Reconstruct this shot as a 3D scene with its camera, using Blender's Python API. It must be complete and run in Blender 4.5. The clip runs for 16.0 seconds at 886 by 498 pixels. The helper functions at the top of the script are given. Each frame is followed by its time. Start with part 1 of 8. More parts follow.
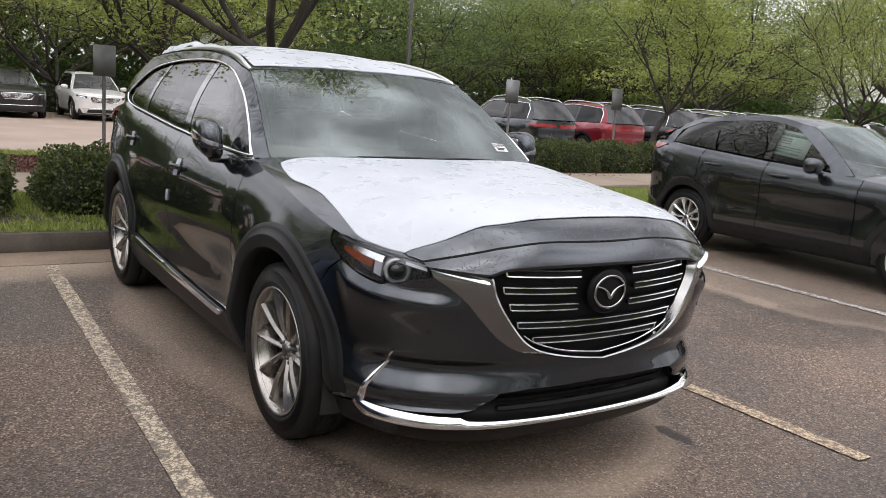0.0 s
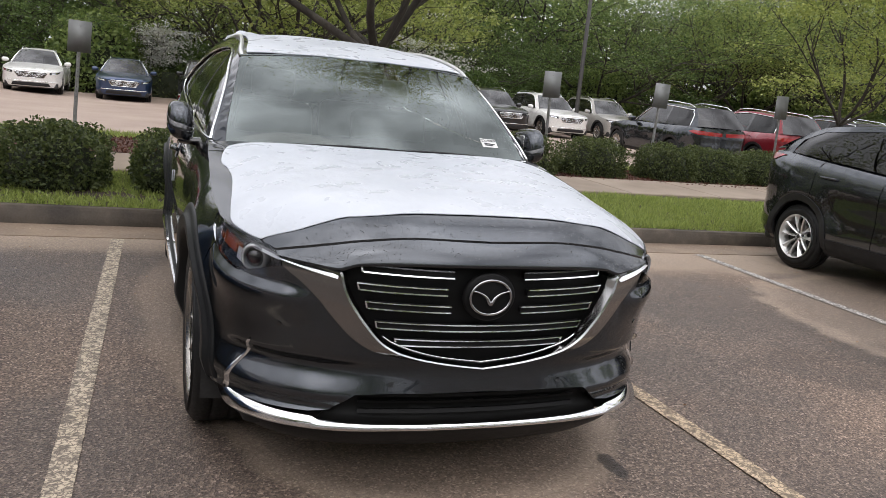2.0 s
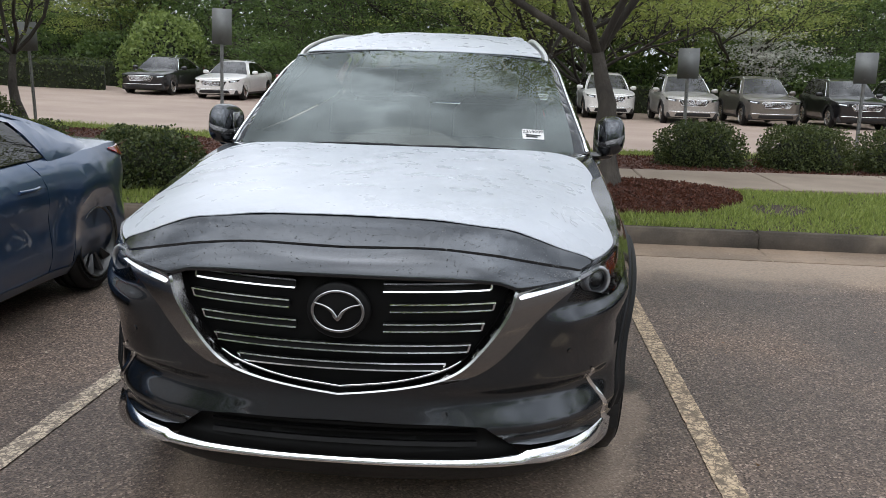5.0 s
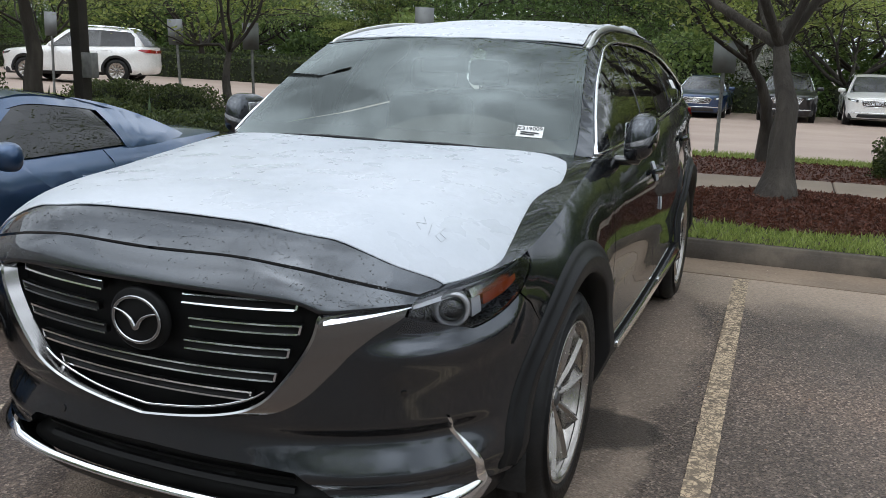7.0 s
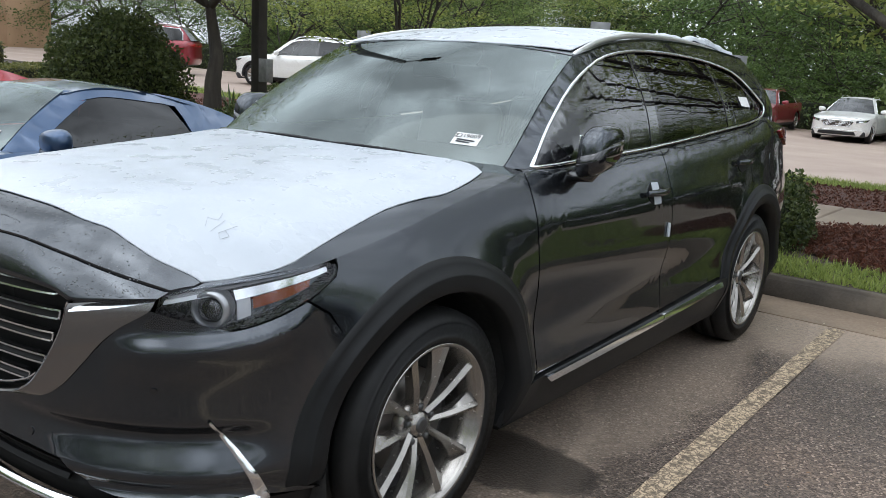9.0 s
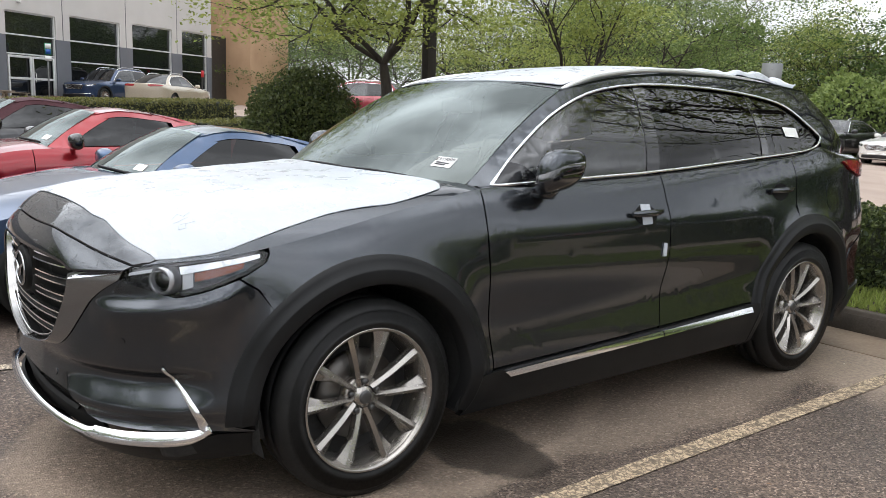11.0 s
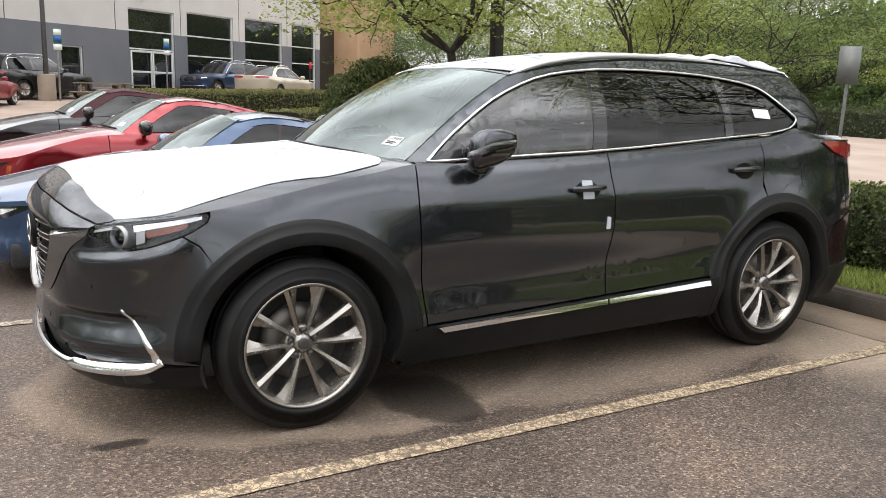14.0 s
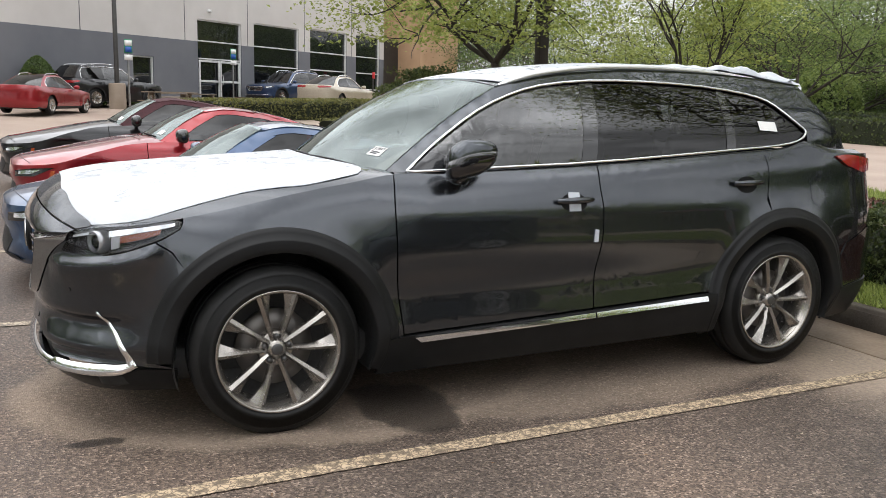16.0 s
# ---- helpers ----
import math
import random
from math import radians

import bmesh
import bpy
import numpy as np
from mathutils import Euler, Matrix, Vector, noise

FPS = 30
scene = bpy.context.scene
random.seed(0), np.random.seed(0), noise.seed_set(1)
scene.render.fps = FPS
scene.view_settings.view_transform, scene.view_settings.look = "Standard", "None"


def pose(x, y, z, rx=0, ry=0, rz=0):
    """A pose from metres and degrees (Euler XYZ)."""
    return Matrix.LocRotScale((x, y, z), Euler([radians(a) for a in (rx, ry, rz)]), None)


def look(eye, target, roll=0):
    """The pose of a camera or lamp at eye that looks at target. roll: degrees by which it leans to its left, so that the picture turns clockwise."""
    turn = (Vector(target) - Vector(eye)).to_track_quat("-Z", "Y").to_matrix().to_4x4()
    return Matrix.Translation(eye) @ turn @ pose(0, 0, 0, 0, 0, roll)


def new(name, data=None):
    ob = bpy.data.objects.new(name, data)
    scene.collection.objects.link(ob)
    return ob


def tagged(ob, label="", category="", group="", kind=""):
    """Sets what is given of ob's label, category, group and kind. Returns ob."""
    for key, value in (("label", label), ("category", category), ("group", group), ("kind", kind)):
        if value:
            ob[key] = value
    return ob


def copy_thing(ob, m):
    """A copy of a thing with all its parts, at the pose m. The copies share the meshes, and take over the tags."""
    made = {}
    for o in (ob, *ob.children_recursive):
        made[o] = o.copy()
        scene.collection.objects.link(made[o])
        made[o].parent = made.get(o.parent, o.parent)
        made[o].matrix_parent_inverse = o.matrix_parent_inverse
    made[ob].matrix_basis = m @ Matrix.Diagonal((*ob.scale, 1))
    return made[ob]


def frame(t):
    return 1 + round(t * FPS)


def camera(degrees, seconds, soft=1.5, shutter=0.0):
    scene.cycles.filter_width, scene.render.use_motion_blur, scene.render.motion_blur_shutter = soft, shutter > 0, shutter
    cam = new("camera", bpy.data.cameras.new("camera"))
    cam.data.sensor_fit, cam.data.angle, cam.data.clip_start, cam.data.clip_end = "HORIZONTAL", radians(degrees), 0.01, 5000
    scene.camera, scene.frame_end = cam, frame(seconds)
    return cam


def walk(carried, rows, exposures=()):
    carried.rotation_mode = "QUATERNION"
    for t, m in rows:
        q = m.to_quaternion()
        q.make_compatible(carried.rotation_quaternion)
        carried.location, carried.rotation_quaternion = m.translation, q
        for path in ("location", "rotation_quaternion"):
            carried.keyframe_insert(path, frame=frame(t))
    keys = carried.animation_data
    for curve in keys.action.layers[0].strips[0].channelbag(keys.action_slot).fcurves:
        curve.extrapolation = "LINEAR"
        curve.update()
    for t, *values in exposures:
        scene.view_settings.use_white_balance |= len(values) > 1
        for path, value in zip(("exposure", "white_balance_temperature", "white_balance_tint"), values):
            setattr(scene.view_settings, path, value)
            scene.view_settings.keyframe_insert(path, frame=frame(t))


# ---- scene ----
cam = camera(55.4, 16.0, soft=0.3)
PATH = [
    (0, (-2.289, -3.268, 1.509), (-1.203, -1.628, 1.146), 4.1),
    (0.5, (-2.079, -3.312, 1.518), (-1.048, -1.633, 1.174), 4.0),
    (1, (-1.808, -3.503, 1.52), (-0.878, -1.771, 1.149), 4.5),
    (1.5, (-1.5, -3.565, 1.508), (-0.673, -1.788, 1.111), 5.5),
    (2, (-1.183, -3.623, 1.54), (-0.495, -1.786, 1.147), 5.7),
    (2.5, (-0.821, -3.695, 1.548), (-0.314, -1.798, 1.17), 4.6),
    (3, (-0.529, -3.626, 1.542), (-0.159, -1.7, 1.149), 3.7),
    (3.5, (-0.265, -3.592, 1.547), (-0.032, -1.644, 1.157), 2.9),
    (4, (0.033, -3.574, 1.535), (0.129, -1.615, 1.143), 2.5),
    (4.2, (0.116, -3.555, 1.542), (0.168, -1.597, 1.137), 2.5),
    (6.3, (1.218, -2.921, 1.52), (0.674, -1.045, 1.093), 0.4),
    (6.5, (1.317, -2.847, 1.507), (0.715, -0.987, 1.084), 0.7),
    (7, (1.552, -2.661, 1.504), (0.816, -0.855, 1.062), 1.6),
    (7.5, (1.741, -2.42, 1.494), (0.903, -0.661, 1.043), 1.4),
    (8, (1.964, -2.253, 1.496), (0.988, -0.561, 1.07), 1.2),
    (8.5, (2.273, -2.116, 1.5), (1.162, -0.511, 1.065), 2.0),
    (9, (2.447, -1.955, 1.49), (1.258, -0.403, 1.065), 3.2),
    (9.5, (2.679, -1.819, 1.439), (1.365, -0.361, 1.055), 2.8),
    (11.8, (3.819, -1.611, 1.466), (2.203, -0.48, 1.137), 1.0),
    (12, (3.883, -1.621, 1.458), (2.261, -0.498, 1.129), 0.7),
    (12.5, (4.046, -1.6, 1.456), (2.402, -0.519, 1.097), 0.9),
    (13, (4.189, -1.452, 1.45), (2.51, -0.429, 1.088), 1.8),
    (13.5, (4.288, -1.33, 1.456), (2.59, -0.341, 1.085), 1.6),
    (14, (4.268, -1.231, 1.457), (2.559, -0.257, 1.095), 1.3),
    (14.5, (4.264, -1.105, 1.453), (2.545, -0.141, 1.112), 1.0),
    (15, (4.343, -0.961, 1.459), (2.579, -0.084, 1.112), 1.2),
    (15.5, (4.419, -0.891, 1.466), (2.631, -0.065, 1.116), 1.5),
    (16, (4.464, -0.873, 1.473), (2.68, -0.037, 1.129), 1.5),
]
walk(cam, [(t, look(eye, target, roll)) for t, eye, target, roll in PATH], exposures=[(0.0, 0.32, 6550, 15), (4.2, 0.15, 6300, 12), (6.3, 0.08, 6050, 9), (9.0, 0.28, 6000, 8), (9.7, 0.34, 6000, 8), (11.8, 0.70, 6600, 12), (13.0, 0.83, 6650, 12), (13.6, 0.85, 6650, 12), (14.5, 0.69, 6600, 11), (16.0, 0.60, 6550, 11)])

# ---- world and sun: a bright overcast sky ----
world = bpy.data.worlds.new("overcast_sky")
scene.world = world
world.use_nodes = True
wn, wl = world.node_tree.nodes, world.node_tree.links
sky = wn.new("ShaderNodeTexSky")
sky.sky_type, sky.sun_disc = "NISHITA", False
SUN_HIGH, SUN_TURN = 62.0, 200.0
sky.sun_elevation, sky.sun_rotation = radians(SUN_HIGH), radians(SUN_TURN)
sky.dust_density, sky.air_density = 4.0, 1.0
grey = wn.new("ShaderNodeHueSaturation")
grey.inputs["Saturation"].default_value = 0.3
wl.new(sky.outputs[0], grey.inputs["Color"])
direction = wn.new("ShaderNodeTexCoord")
clouds = wn.new("ShaderNodeTexNoise")
clouds.inputs["Scale"].default_value, clouds.inputs["Detail"].default_value = 2.6, 7.0
clouds.inputs["Distortion"].default_value = 0.35
wl.new(direction.outputs["Generated"], clouds.inputs["Vector"])
ramp = wn.new("ShaderNodeMapRange")
for k, v in enumerate((0.38, 0.64, 0.52, 1.5)):
    ramp.inputs[k + 1].default_value = v
wl.new(clouds.outputs["Fac"], ramp.inputs[0])
cloudy = wn.new("ShaderNodeVectorMath")
cloudy.operation = "SCALE"
# a closed layer of cloud veils the blue sky
veil = wn.new("ShaderNodeMix")
veil.data_type = "RGBA"
veil.inputs[0].default_value = 0.86
veil.inputs[7].default_value = (11.3, 11.6, 12.0, 1)
wl.new(grey.outputs[0], veil.inputs[6])
wl.new(veil.outputs[2], cloudy.inputs[0])
wl.new(ramp.outputs[0], cloudy.inputs["Scale"])
back = wn["Background"]
back.inputs["Strength"].default_value = 0.095
# an overcast sky is brightest overhead
split = wn.new("ShaderNodeSeparateXYZ")
wl.new(direction.outputs["Generated"], split.inputs[0])
high = wn.new("ShaderNodeMapRange")
for k, v in enumerate((0.0, 0.98, 0.62, 1.75)):
    high.inputs[k + 1].default_value = v
wl.new(split.outputs[2], high.inputs[0])
lift = wn.new("ShaderNodeMath")
lift.operation = "MULTIPLY"
wl.new(high.outputs[0], lift.inputs[0])
wl.new(ramp.outputs[0], lift.inputs[1])
wl.new(lift.outputs[0], cloudy.inputs["Scale"])
wl.new(cloudy.outputs[0], back.inputs["Color"])
sun = new("sun", bpy.data.lights.new("sun", "SUN"))
sun.data.energy, sun.data.angle, sun.data.color = 0.5, radians(75), (1.0, 0.96, 0.9)
sun.rotation_euler = (radians(90 - SUN_HIGH), 0, radians(180 - SUN_TURN))

# ---- materials ----
def material(name, colour=(0.5, 0.5, 0.5), rough=0.5, metal=0.0, coat=0.0, **more):
    m = bpy.data.materials.new(name)
    m.use_nodes = True
    b = m.node_tree.nodes["Principled BSDF"]
    b.inputs["Base Color"].default_value = (*colour, 1)
    b.inputs["Roughness"].default_value, b.inputs["Metallic"].default_value = rough, metal
    b.inputs["Coat Weight"].default_value = coat
    b.inputs["Coat Roughness"].default_value = 0.03
    for k, v in more.items():
        b.inputs[k.replace("_", " ")].default_value = v
    return m


def nodes_of(m):
    t = m.node_tree
    return t.nodes, t.links, t.nodes["Principled BSDF"]


def noise_node(m, scale, detail=4.0, space="Object", rough=0.55, stretch=None):
    n, l, b = nodes_of(m)
    tc = n.new("ShaderNodeTexCoord")
    tex = n.new("ShaderNodeTexNoise")
    tex.inputs["Scale"].default_value, tex.inputs["Detail"].default_value, tex.inputs["Roughness"].default_value = scale, detail, rough
    src = tc.outputs[space]
    if stretch:
        mp = n.new("ShaderNodeMapping")
        mp.inputs["Scale"].default_value = stretch
        l.new(src, mp.inputs["Vector"])
        src = mp.outputs[0]
    l.new(src, tex.inputs["Vector"])
    return tex.outputs["Fac"]


def ramped(m, fac, stops):
    n, l, b = nodes_of(m)
    r = n.new("ShaderNodeValToRGB")
    els = r.color_ramp.elements
    while len(els) < len(stops):
        els.new(0.5)
    for e, (p, c) in zip(els, stops):
        e.position, e.color = p, (*c, 1) if len(c) == 3 else c
    l.new(fac, r.inputs[0])
    return r.outputs[0]


def mixed(m, fac, a, b_, mode="MIX"):
    n, l, b = nodes_of(m)
    x = n.new("ShaderNodeMix")
    x.data_type, x.blend_type = "RGBA", mode
    for sock, v in ((x.inputs[0], fac), (x.inputs[6], a), (x.inputs[7], b_)):
        if hasattr(v, "links") or hasattr(v, "is_linked"):
            l.new(v, sock)
        elif sock.type == "RGBA":
            sock.default_value = (*v, 1)
        else:
            sock.default_value = v
    return x.outputs[2]


def math_node(m, op, a, b_=0.0, clamp=False):
    n, l, b = nodes_of(m)
    x = n.new("ShaderNodeMath")
    x.operation, x.use_clamp = op, clamp
    for sock, v in ((x.inputs[0], a), (x.inputs[1], b_)):
        if hasattr(v, "is_linked"):
            l.new(v, sock)
        else:
            sock.default_value = v
    return x.outputs[0]


def bumped(m, height, strength=0.3, distance=0.01):
    n, l, b = nodes_of(m)
    x = n.new("ShaderNodeBump")
    x.inputs["Strength"].default_value, x.inputs["Distance"].default_value = strength, distance
    l.new(height, x.inputs["Height"])
    l.new(x.outputs[0], b.inputs["Normal"])
    return x


def textured(name, stops, scale, rough=(0.7, 0.9), bump=0.3, distance=0.01, fine=None, space="Object", detail=6.0, stretch=None, metal=0.0, shine=0.5):
    """Colour from a large noise through stops, roughness between two values, relief from a finer noise."""
    m = material(name, stops[0][1], rough[0], metal)
    n, l, b = nodes_of(m)
    b.inputs["Specular IOR Level"].default_value = shine
    f = noise_node(m, scale, detail, space, stretch=stretch)
    l.new(ramped(m, f, stops), b.inputs["Base Color"])
    g = noise_node(m, fine or scale * 6, 4.0, space, stretch=stretch)
    l.new(ramped(m, g, [(0.3, (rough[0],) * 3), (0.7, (rough[1],) * 3)]), b.inputs["Roughness"])
    if bump:
        bumped(m, g, bump, distance)
    return m


def car_paint(name, colour, flake=0.35, rough=0.32, gloss=1.5):
    """Clear-coated metallic paint with fine flake, faint dirt, and a clear top coat."""
    m = material(name, colour, rough, flake, coat=1.0)
    n, l, b = nodes_of(m)
    f = noise_node(m, 900, 2)
    b.inputs["Coat IOR"].default_value = gloss
    dirt = noise_node(m, 3.5, 6)
    c1 = ramped(m, f, [(0.35, tuple(0.75 * c for c in colour)), (0.7, tuple(min(1, 1.3 * c) for c in colour))])
    l.new(mixed(m, ramped(m, dirt, [(0.5, (0, 0, 0)), (0.85, (0.10, 0.10, 0.10))]), c1, (0.12, 0.11, 0.10)), b.inputs["Base Color"])
    l.new(ramped(m, dirt, [(0.35, (0.015,) * 3), (0.8, (0.06,) * 3)]), b.inputs["Coat Roughness"])
    return m


def cracked_paint(name, ground, pale, light):
    """Thick old line paint, crazed into small plates and worn through at places."""
    m = material(name, pale, 0.75)
    n, l, b = nodes_of(m)
    tc, warp = n.new("ShaderNodeTexCoord"), n.new("ShaderNodeTexNoise")
    warp.inputs["Scale"].default_value = 30
    add = n.new("ShaderNodeVectorMath")
    add.operation = "MULTIPLY_ADD"
    l.new(tc.outputs["Object"], warp.inputs["Vector"])
    l.new(warp.outputs["Color"], add.inputs[0])
    add.inputs[1].default_value = (0.06, 0.06, 0.0)
    l.new(tc.outputs["Object"], add.inputs[2])
    v = n.new("ShaderNodeTexVoronoi")
    v.feature, v.inputs["Scale"].default_value = "DISTANCE_TO_EDGE", 40
    l.new(add.outputs[0], v.inputs["Vector"])
    tone = mixed(m, noise_node(m, 9, 5), pale, light)
    worn = ramped(m, noise_node(m, 22, 6), [(0.38, (0.1,) * 3), (0.52, (1, 1, 1))])
    crack = ramped(m, v.outputs["Distance"], [(0.03, (0.1,) * 3), (0.16, (1, 1, 1))])
    l.new(mixed(m, math_node(m, "MULTIPLY", worn, crack), ground, tone), b.inputs["Base Color"])
    bumped(m, v.outputs["Distance"], 0.4, 0.004)
    return m


def glass(name, tint, gloss=(1.0, 1.0, 1.0), rough=0.0, sheen=2.0):
    """A thin pane: tinted see-through with the sheen of glass."""
    m = bpy.data.materials.new(name)
    m.use_nodes = True
    n, l = m.node_tree.nodes, m.node_tree.links
    n.remove(n["Principled BSDF"])
    tr, gl, mx, fr = (n.new("ShaderNode" + k) for k in ("BsdfTransparent", "BsdfGlossy", "MixShader", "Fresnel"))
    tr.inputs[0].default_value = (*tint, 1)
    gl.inputs[0].default_value = (*gloss, 1)
    gl.inputs["Roughness"].default_value = rough
    fr.inputs["IOR"].default_value = sheen
    l.new(fr.outputs[0], mx.inputs[0])
    l.new(tr.outputs[0], mx.inputs[1])
    l.new(gl.outputs[0], mx.inputs[2])
    l.new(mx.outputs[0], n["Material Output"].inputs[0])
    return m


PAINT_GREY = car_paint("machine_grey_paint", (0.062, 0.069, 0.078), 0.93, 0.22, gloss=1.5)
nodes_of(PAINT_GREY)[2].inputs["Specular Tint"].default_value = (0.4, 0.4, 0.4, 1)
PAINT_BLACK = car_paint("black_paint", (0.012, 0.012, 0.014), 0.6, 0.3)
PAINT_WHITE = car_paint("pearl_white_paint", (0.72, 0.71, 0.68), 0.0, 0.35)
PAINT_RED = car_paint("bright_red_paint", (0.27, 0.007, 0.014), 0.55, 0.3)
PAINT_MAROON = car_paint("maroon_paint", (0.22, 0.012, 0.022), 0.4, 0.3)
PAINT_BLUE = car_paint("blue_grey_paint", (0.034, 0.072, 0.15), 0.6, 0.3)
PAINT_NAVY = car_paint("navy_paint", (0.02, 0.045, 0.11), 0.5, 0.3)
PAINT_BEIGE = car_paint("beige_paint", (0.45, 0.39, 0.30), 0.3, 0.35)
PAINT_SILVER = car_paint("silver_paint", (0.42, 0.40, 0.37), 0.6, 0.35)
CHROME = material("chrome", (0.90, 0.91, 0.92), 0.12, 1.0)
DARK_CHROME = material("satin_dark_chrome", (0.34, 0.335, 0.33), 0.16, 1.0)
ALLOY = textured("grey_alloy", [(0.3, (0.31, 0.29, 0.265)), (0.7, (0.40, 0.375, 0.345))], 8, (0.16, 0.28), 0.05, 0.002, metal=0.85)
ALLOY_DARK = material("dark_alloy", (0.10, 0.10, 0.10), 0.4, 0.7)
RUBBER = textured("tyre_rubber", [(0.3, (0.009, 0.009, 0.009)), (0.7, (0.017, 0.0168, 0.0165))], 14, (0.42, 0.6), 0.15, 0.003, shine=0.25)
PLASTIC = textured("black_plastic", [(0.3, (0.014, 0.014, 0.015)), (0.7, (0.024, 0.024, 0.025))], 10, (0.42, 0.6), 0.1, 0.002, fine=300, shine=0.3)
GRILLE_BLACK = material("matt_black_grille_plastic", (0.005, 0.005, 0.005), 0.55, 0.0, Specular_IOR_Level=0.2)
GLOSS_BLACK = material("gloss_black_plastic", (0.008, 0.008, 0.009), 0.04, 0.0, coat=1.0)
CLADDING = textured("grey_cladding", [(0.3, (0.009, 0.0093, 0.0097)), (0.7, (0.015, 0.0153, 0.0157))], 6, (0.36, 0.5), 0.08, 0.002, fine=250, shine=0.2)
FILM = textured("white_protective_film", [(0.3, (0.44, 0.47, 0.51)), (0.7, (0.56, 0.585, 0.625))], 1.6, (0.22, 0.42), 0.5, 0.008, fine=9)
GLASS_CLEAR = glass("windscreen_glass", (0.58, 0.68, 0.63), gloss=(0.84, 0.93, 0.91), rough=0.008, sheen=2.25)
GLASS_DARK = glass("privacy_glass", (0.05, 0.058, 0.058), sheen=1.55)
GLASS_LIGHT = glass("untinted_side_glass", (0.80, 0.83, 0.81), sheen=1.6)
GLASS_SIDE = glass("side_glass", (0.36, 0.40, 0.38), sheen=2.0)
GLASS_FAR = glass("shaded_car_glass", (0.16, 0.18, 0.18), sheen=1.75)
LENS = glass("lamp_lens", (0.9, 0.91, 0.93), sheen=1.5)
CABIN = textured("black_cabin_trim", [(0.3, (0.012, 0.012, 0.012)), (0.7, (0.03, 0.03, 0.03))], 9, (0.6, 0.8), 0.1, 0.003)
SEAT = textured("grey_seat_cover", [(0.3, (0.16, 0.16, 0.16)), (0.7, (0.28, 0.28, 0.28))], 5, (0.35, 0.6), 0.2, 0.006)
AMBER = material("amber_lens", (0.34, 0.06, 0.012), 0.2, 0.0, coat=1.0)
RED_LENS = material("red_lens", (0.28, 0.008, 0.01), 0.12, 0.0, coat=1.0)
PAPER = textured("white_paper", [(0.3, (0.72, 0.72, 0.70)), (0.7, (0.80, 0.80, 0.78))], 6, (0.6, 0.8), 0.0)
INK = material("dark_ink", (0.03, 0.03, 0.035), 0.7)

# ---- tools ----
def part(name, bm, material, parent=None, label="", smooth_faces=True):
    """A bmesh as one mesh object, under a thing or a part."""
    me = bpy.data.meshes.new(name)
    if smooth_faces:
        for f in bm.faces:
            f.smooth = True
    bm.to_mesh(me)
    bm.free()
    me.materials.append(material)
    ob = new(name, me)
    if parent:
        ob.parent = parent
    if label:
        tagged(ob, label)
    return ob


def base(name, label, category, group="", kind=""):
    return tagged(new(name), label, category, group, kind)


def turned(ob, x, y, z, rz=0):
    ob.matrix_basis = pose(x, y, z, 0, 0, rz)
    return ob


def dice(poly, step):
    """A polygon of (a, b) cut into a grid of small faces: points, faces, and the edges of its rim."""
    bm = bmesh.new()
    pts = []
    for p in poly:
        if not pts or math.dist(pts[-1], p) > 1e-5:
            pts.append((float(p[0]), float(p[1])))
    if math.dist(pts[0], pts[-1]) < 1e-5:
        pts.pop()
    f = bm.faces.new([bm.verts.new((a, b, 0)) for a, b in pts])
    bmesh.ops.triangulate(bm, faces=[f])
    sa, sb = step if isinstance(step, tuple) else (step, step)
    for axis, s in ((0, sa), (1, sb)):
        lo, hi = min(p[axis] for p in pts), max(p[axis] for p in pts)
        n = int((hi - lo) / s)
        for k in range(1, n + 1):
            co, no = [0, 0, 0], [0, 0, 0]
            co[axis], no[axis] = lo + (hi - lo) * k / (n + 1), 1
            bmesh.ops.bisect_plane(bm, geom=bm.verts[:] + bm.edges[:] + bm.faces[:], plane_co=co, plane_no=no, dist=1e-6)
    bmesh.ops.dissolve_degenerate(bm, dist=1e-5, edges=bm.edges[:])
    bm.verts.index_update()
    up = [f for f in bm.faces if f.normal.z < 0]
    bmesh.ops.reverse_faces(bm, faces=up)
    out = [(v.co.x, v.co.y) for v in bm.verts], [[v.index for v in f.verts] for f in bm.faces], [[v.index for v in e.link_loops[0].edge.verts] if e.link_loops[0].vert == e.verts[0] else [e.verts[1].index, e.verts[0].index] for e in bm.edges if len(e.link_faces) == 1]
    bm.free()
    return out


def panel(poly, step, place, off=0.0, depth=0.012, mirror=False, both=False):
    """A curved sheet: a diced polygon laid on place(a, b, off), with its rim folded inwards by depth."""
    flat, faces, rim = dice(poly, step)
    bm = bmesh.new()
    for side in ((1, -1) if both else (-1,) if mirror else (1,)):
        at = lambda a, b, o: Vector((side * (q := place(a, b, o)).x, q.y, q.z))
        vs = [bm.verts.new(at(a, b, off)) for a, b in flat]
        for f in faces:
            try:
                bm.faces.new([vs[i] for i in (f if side > 0 else f[::-1])])
            except ValueError:
                pass
        if depth:
            low = {}
            for e in rim:
                for i in e:
                    if i not in low:
                        low[i] = bm.verts.new(at(*flat[i], off - depth))
            for i, j in rim:
                try:
                    f = bm.faces.new([vs[j], vs[i], low[i], low[j]] if side > 0 else [vs[i], vs[j], low[j], low[i]])
                except ValueError:
                    continue
                e = bm.edges.get((vs[i], vs[j]))
                if e:
                    e.smooth = False
    bm.normal_update()
    return bm


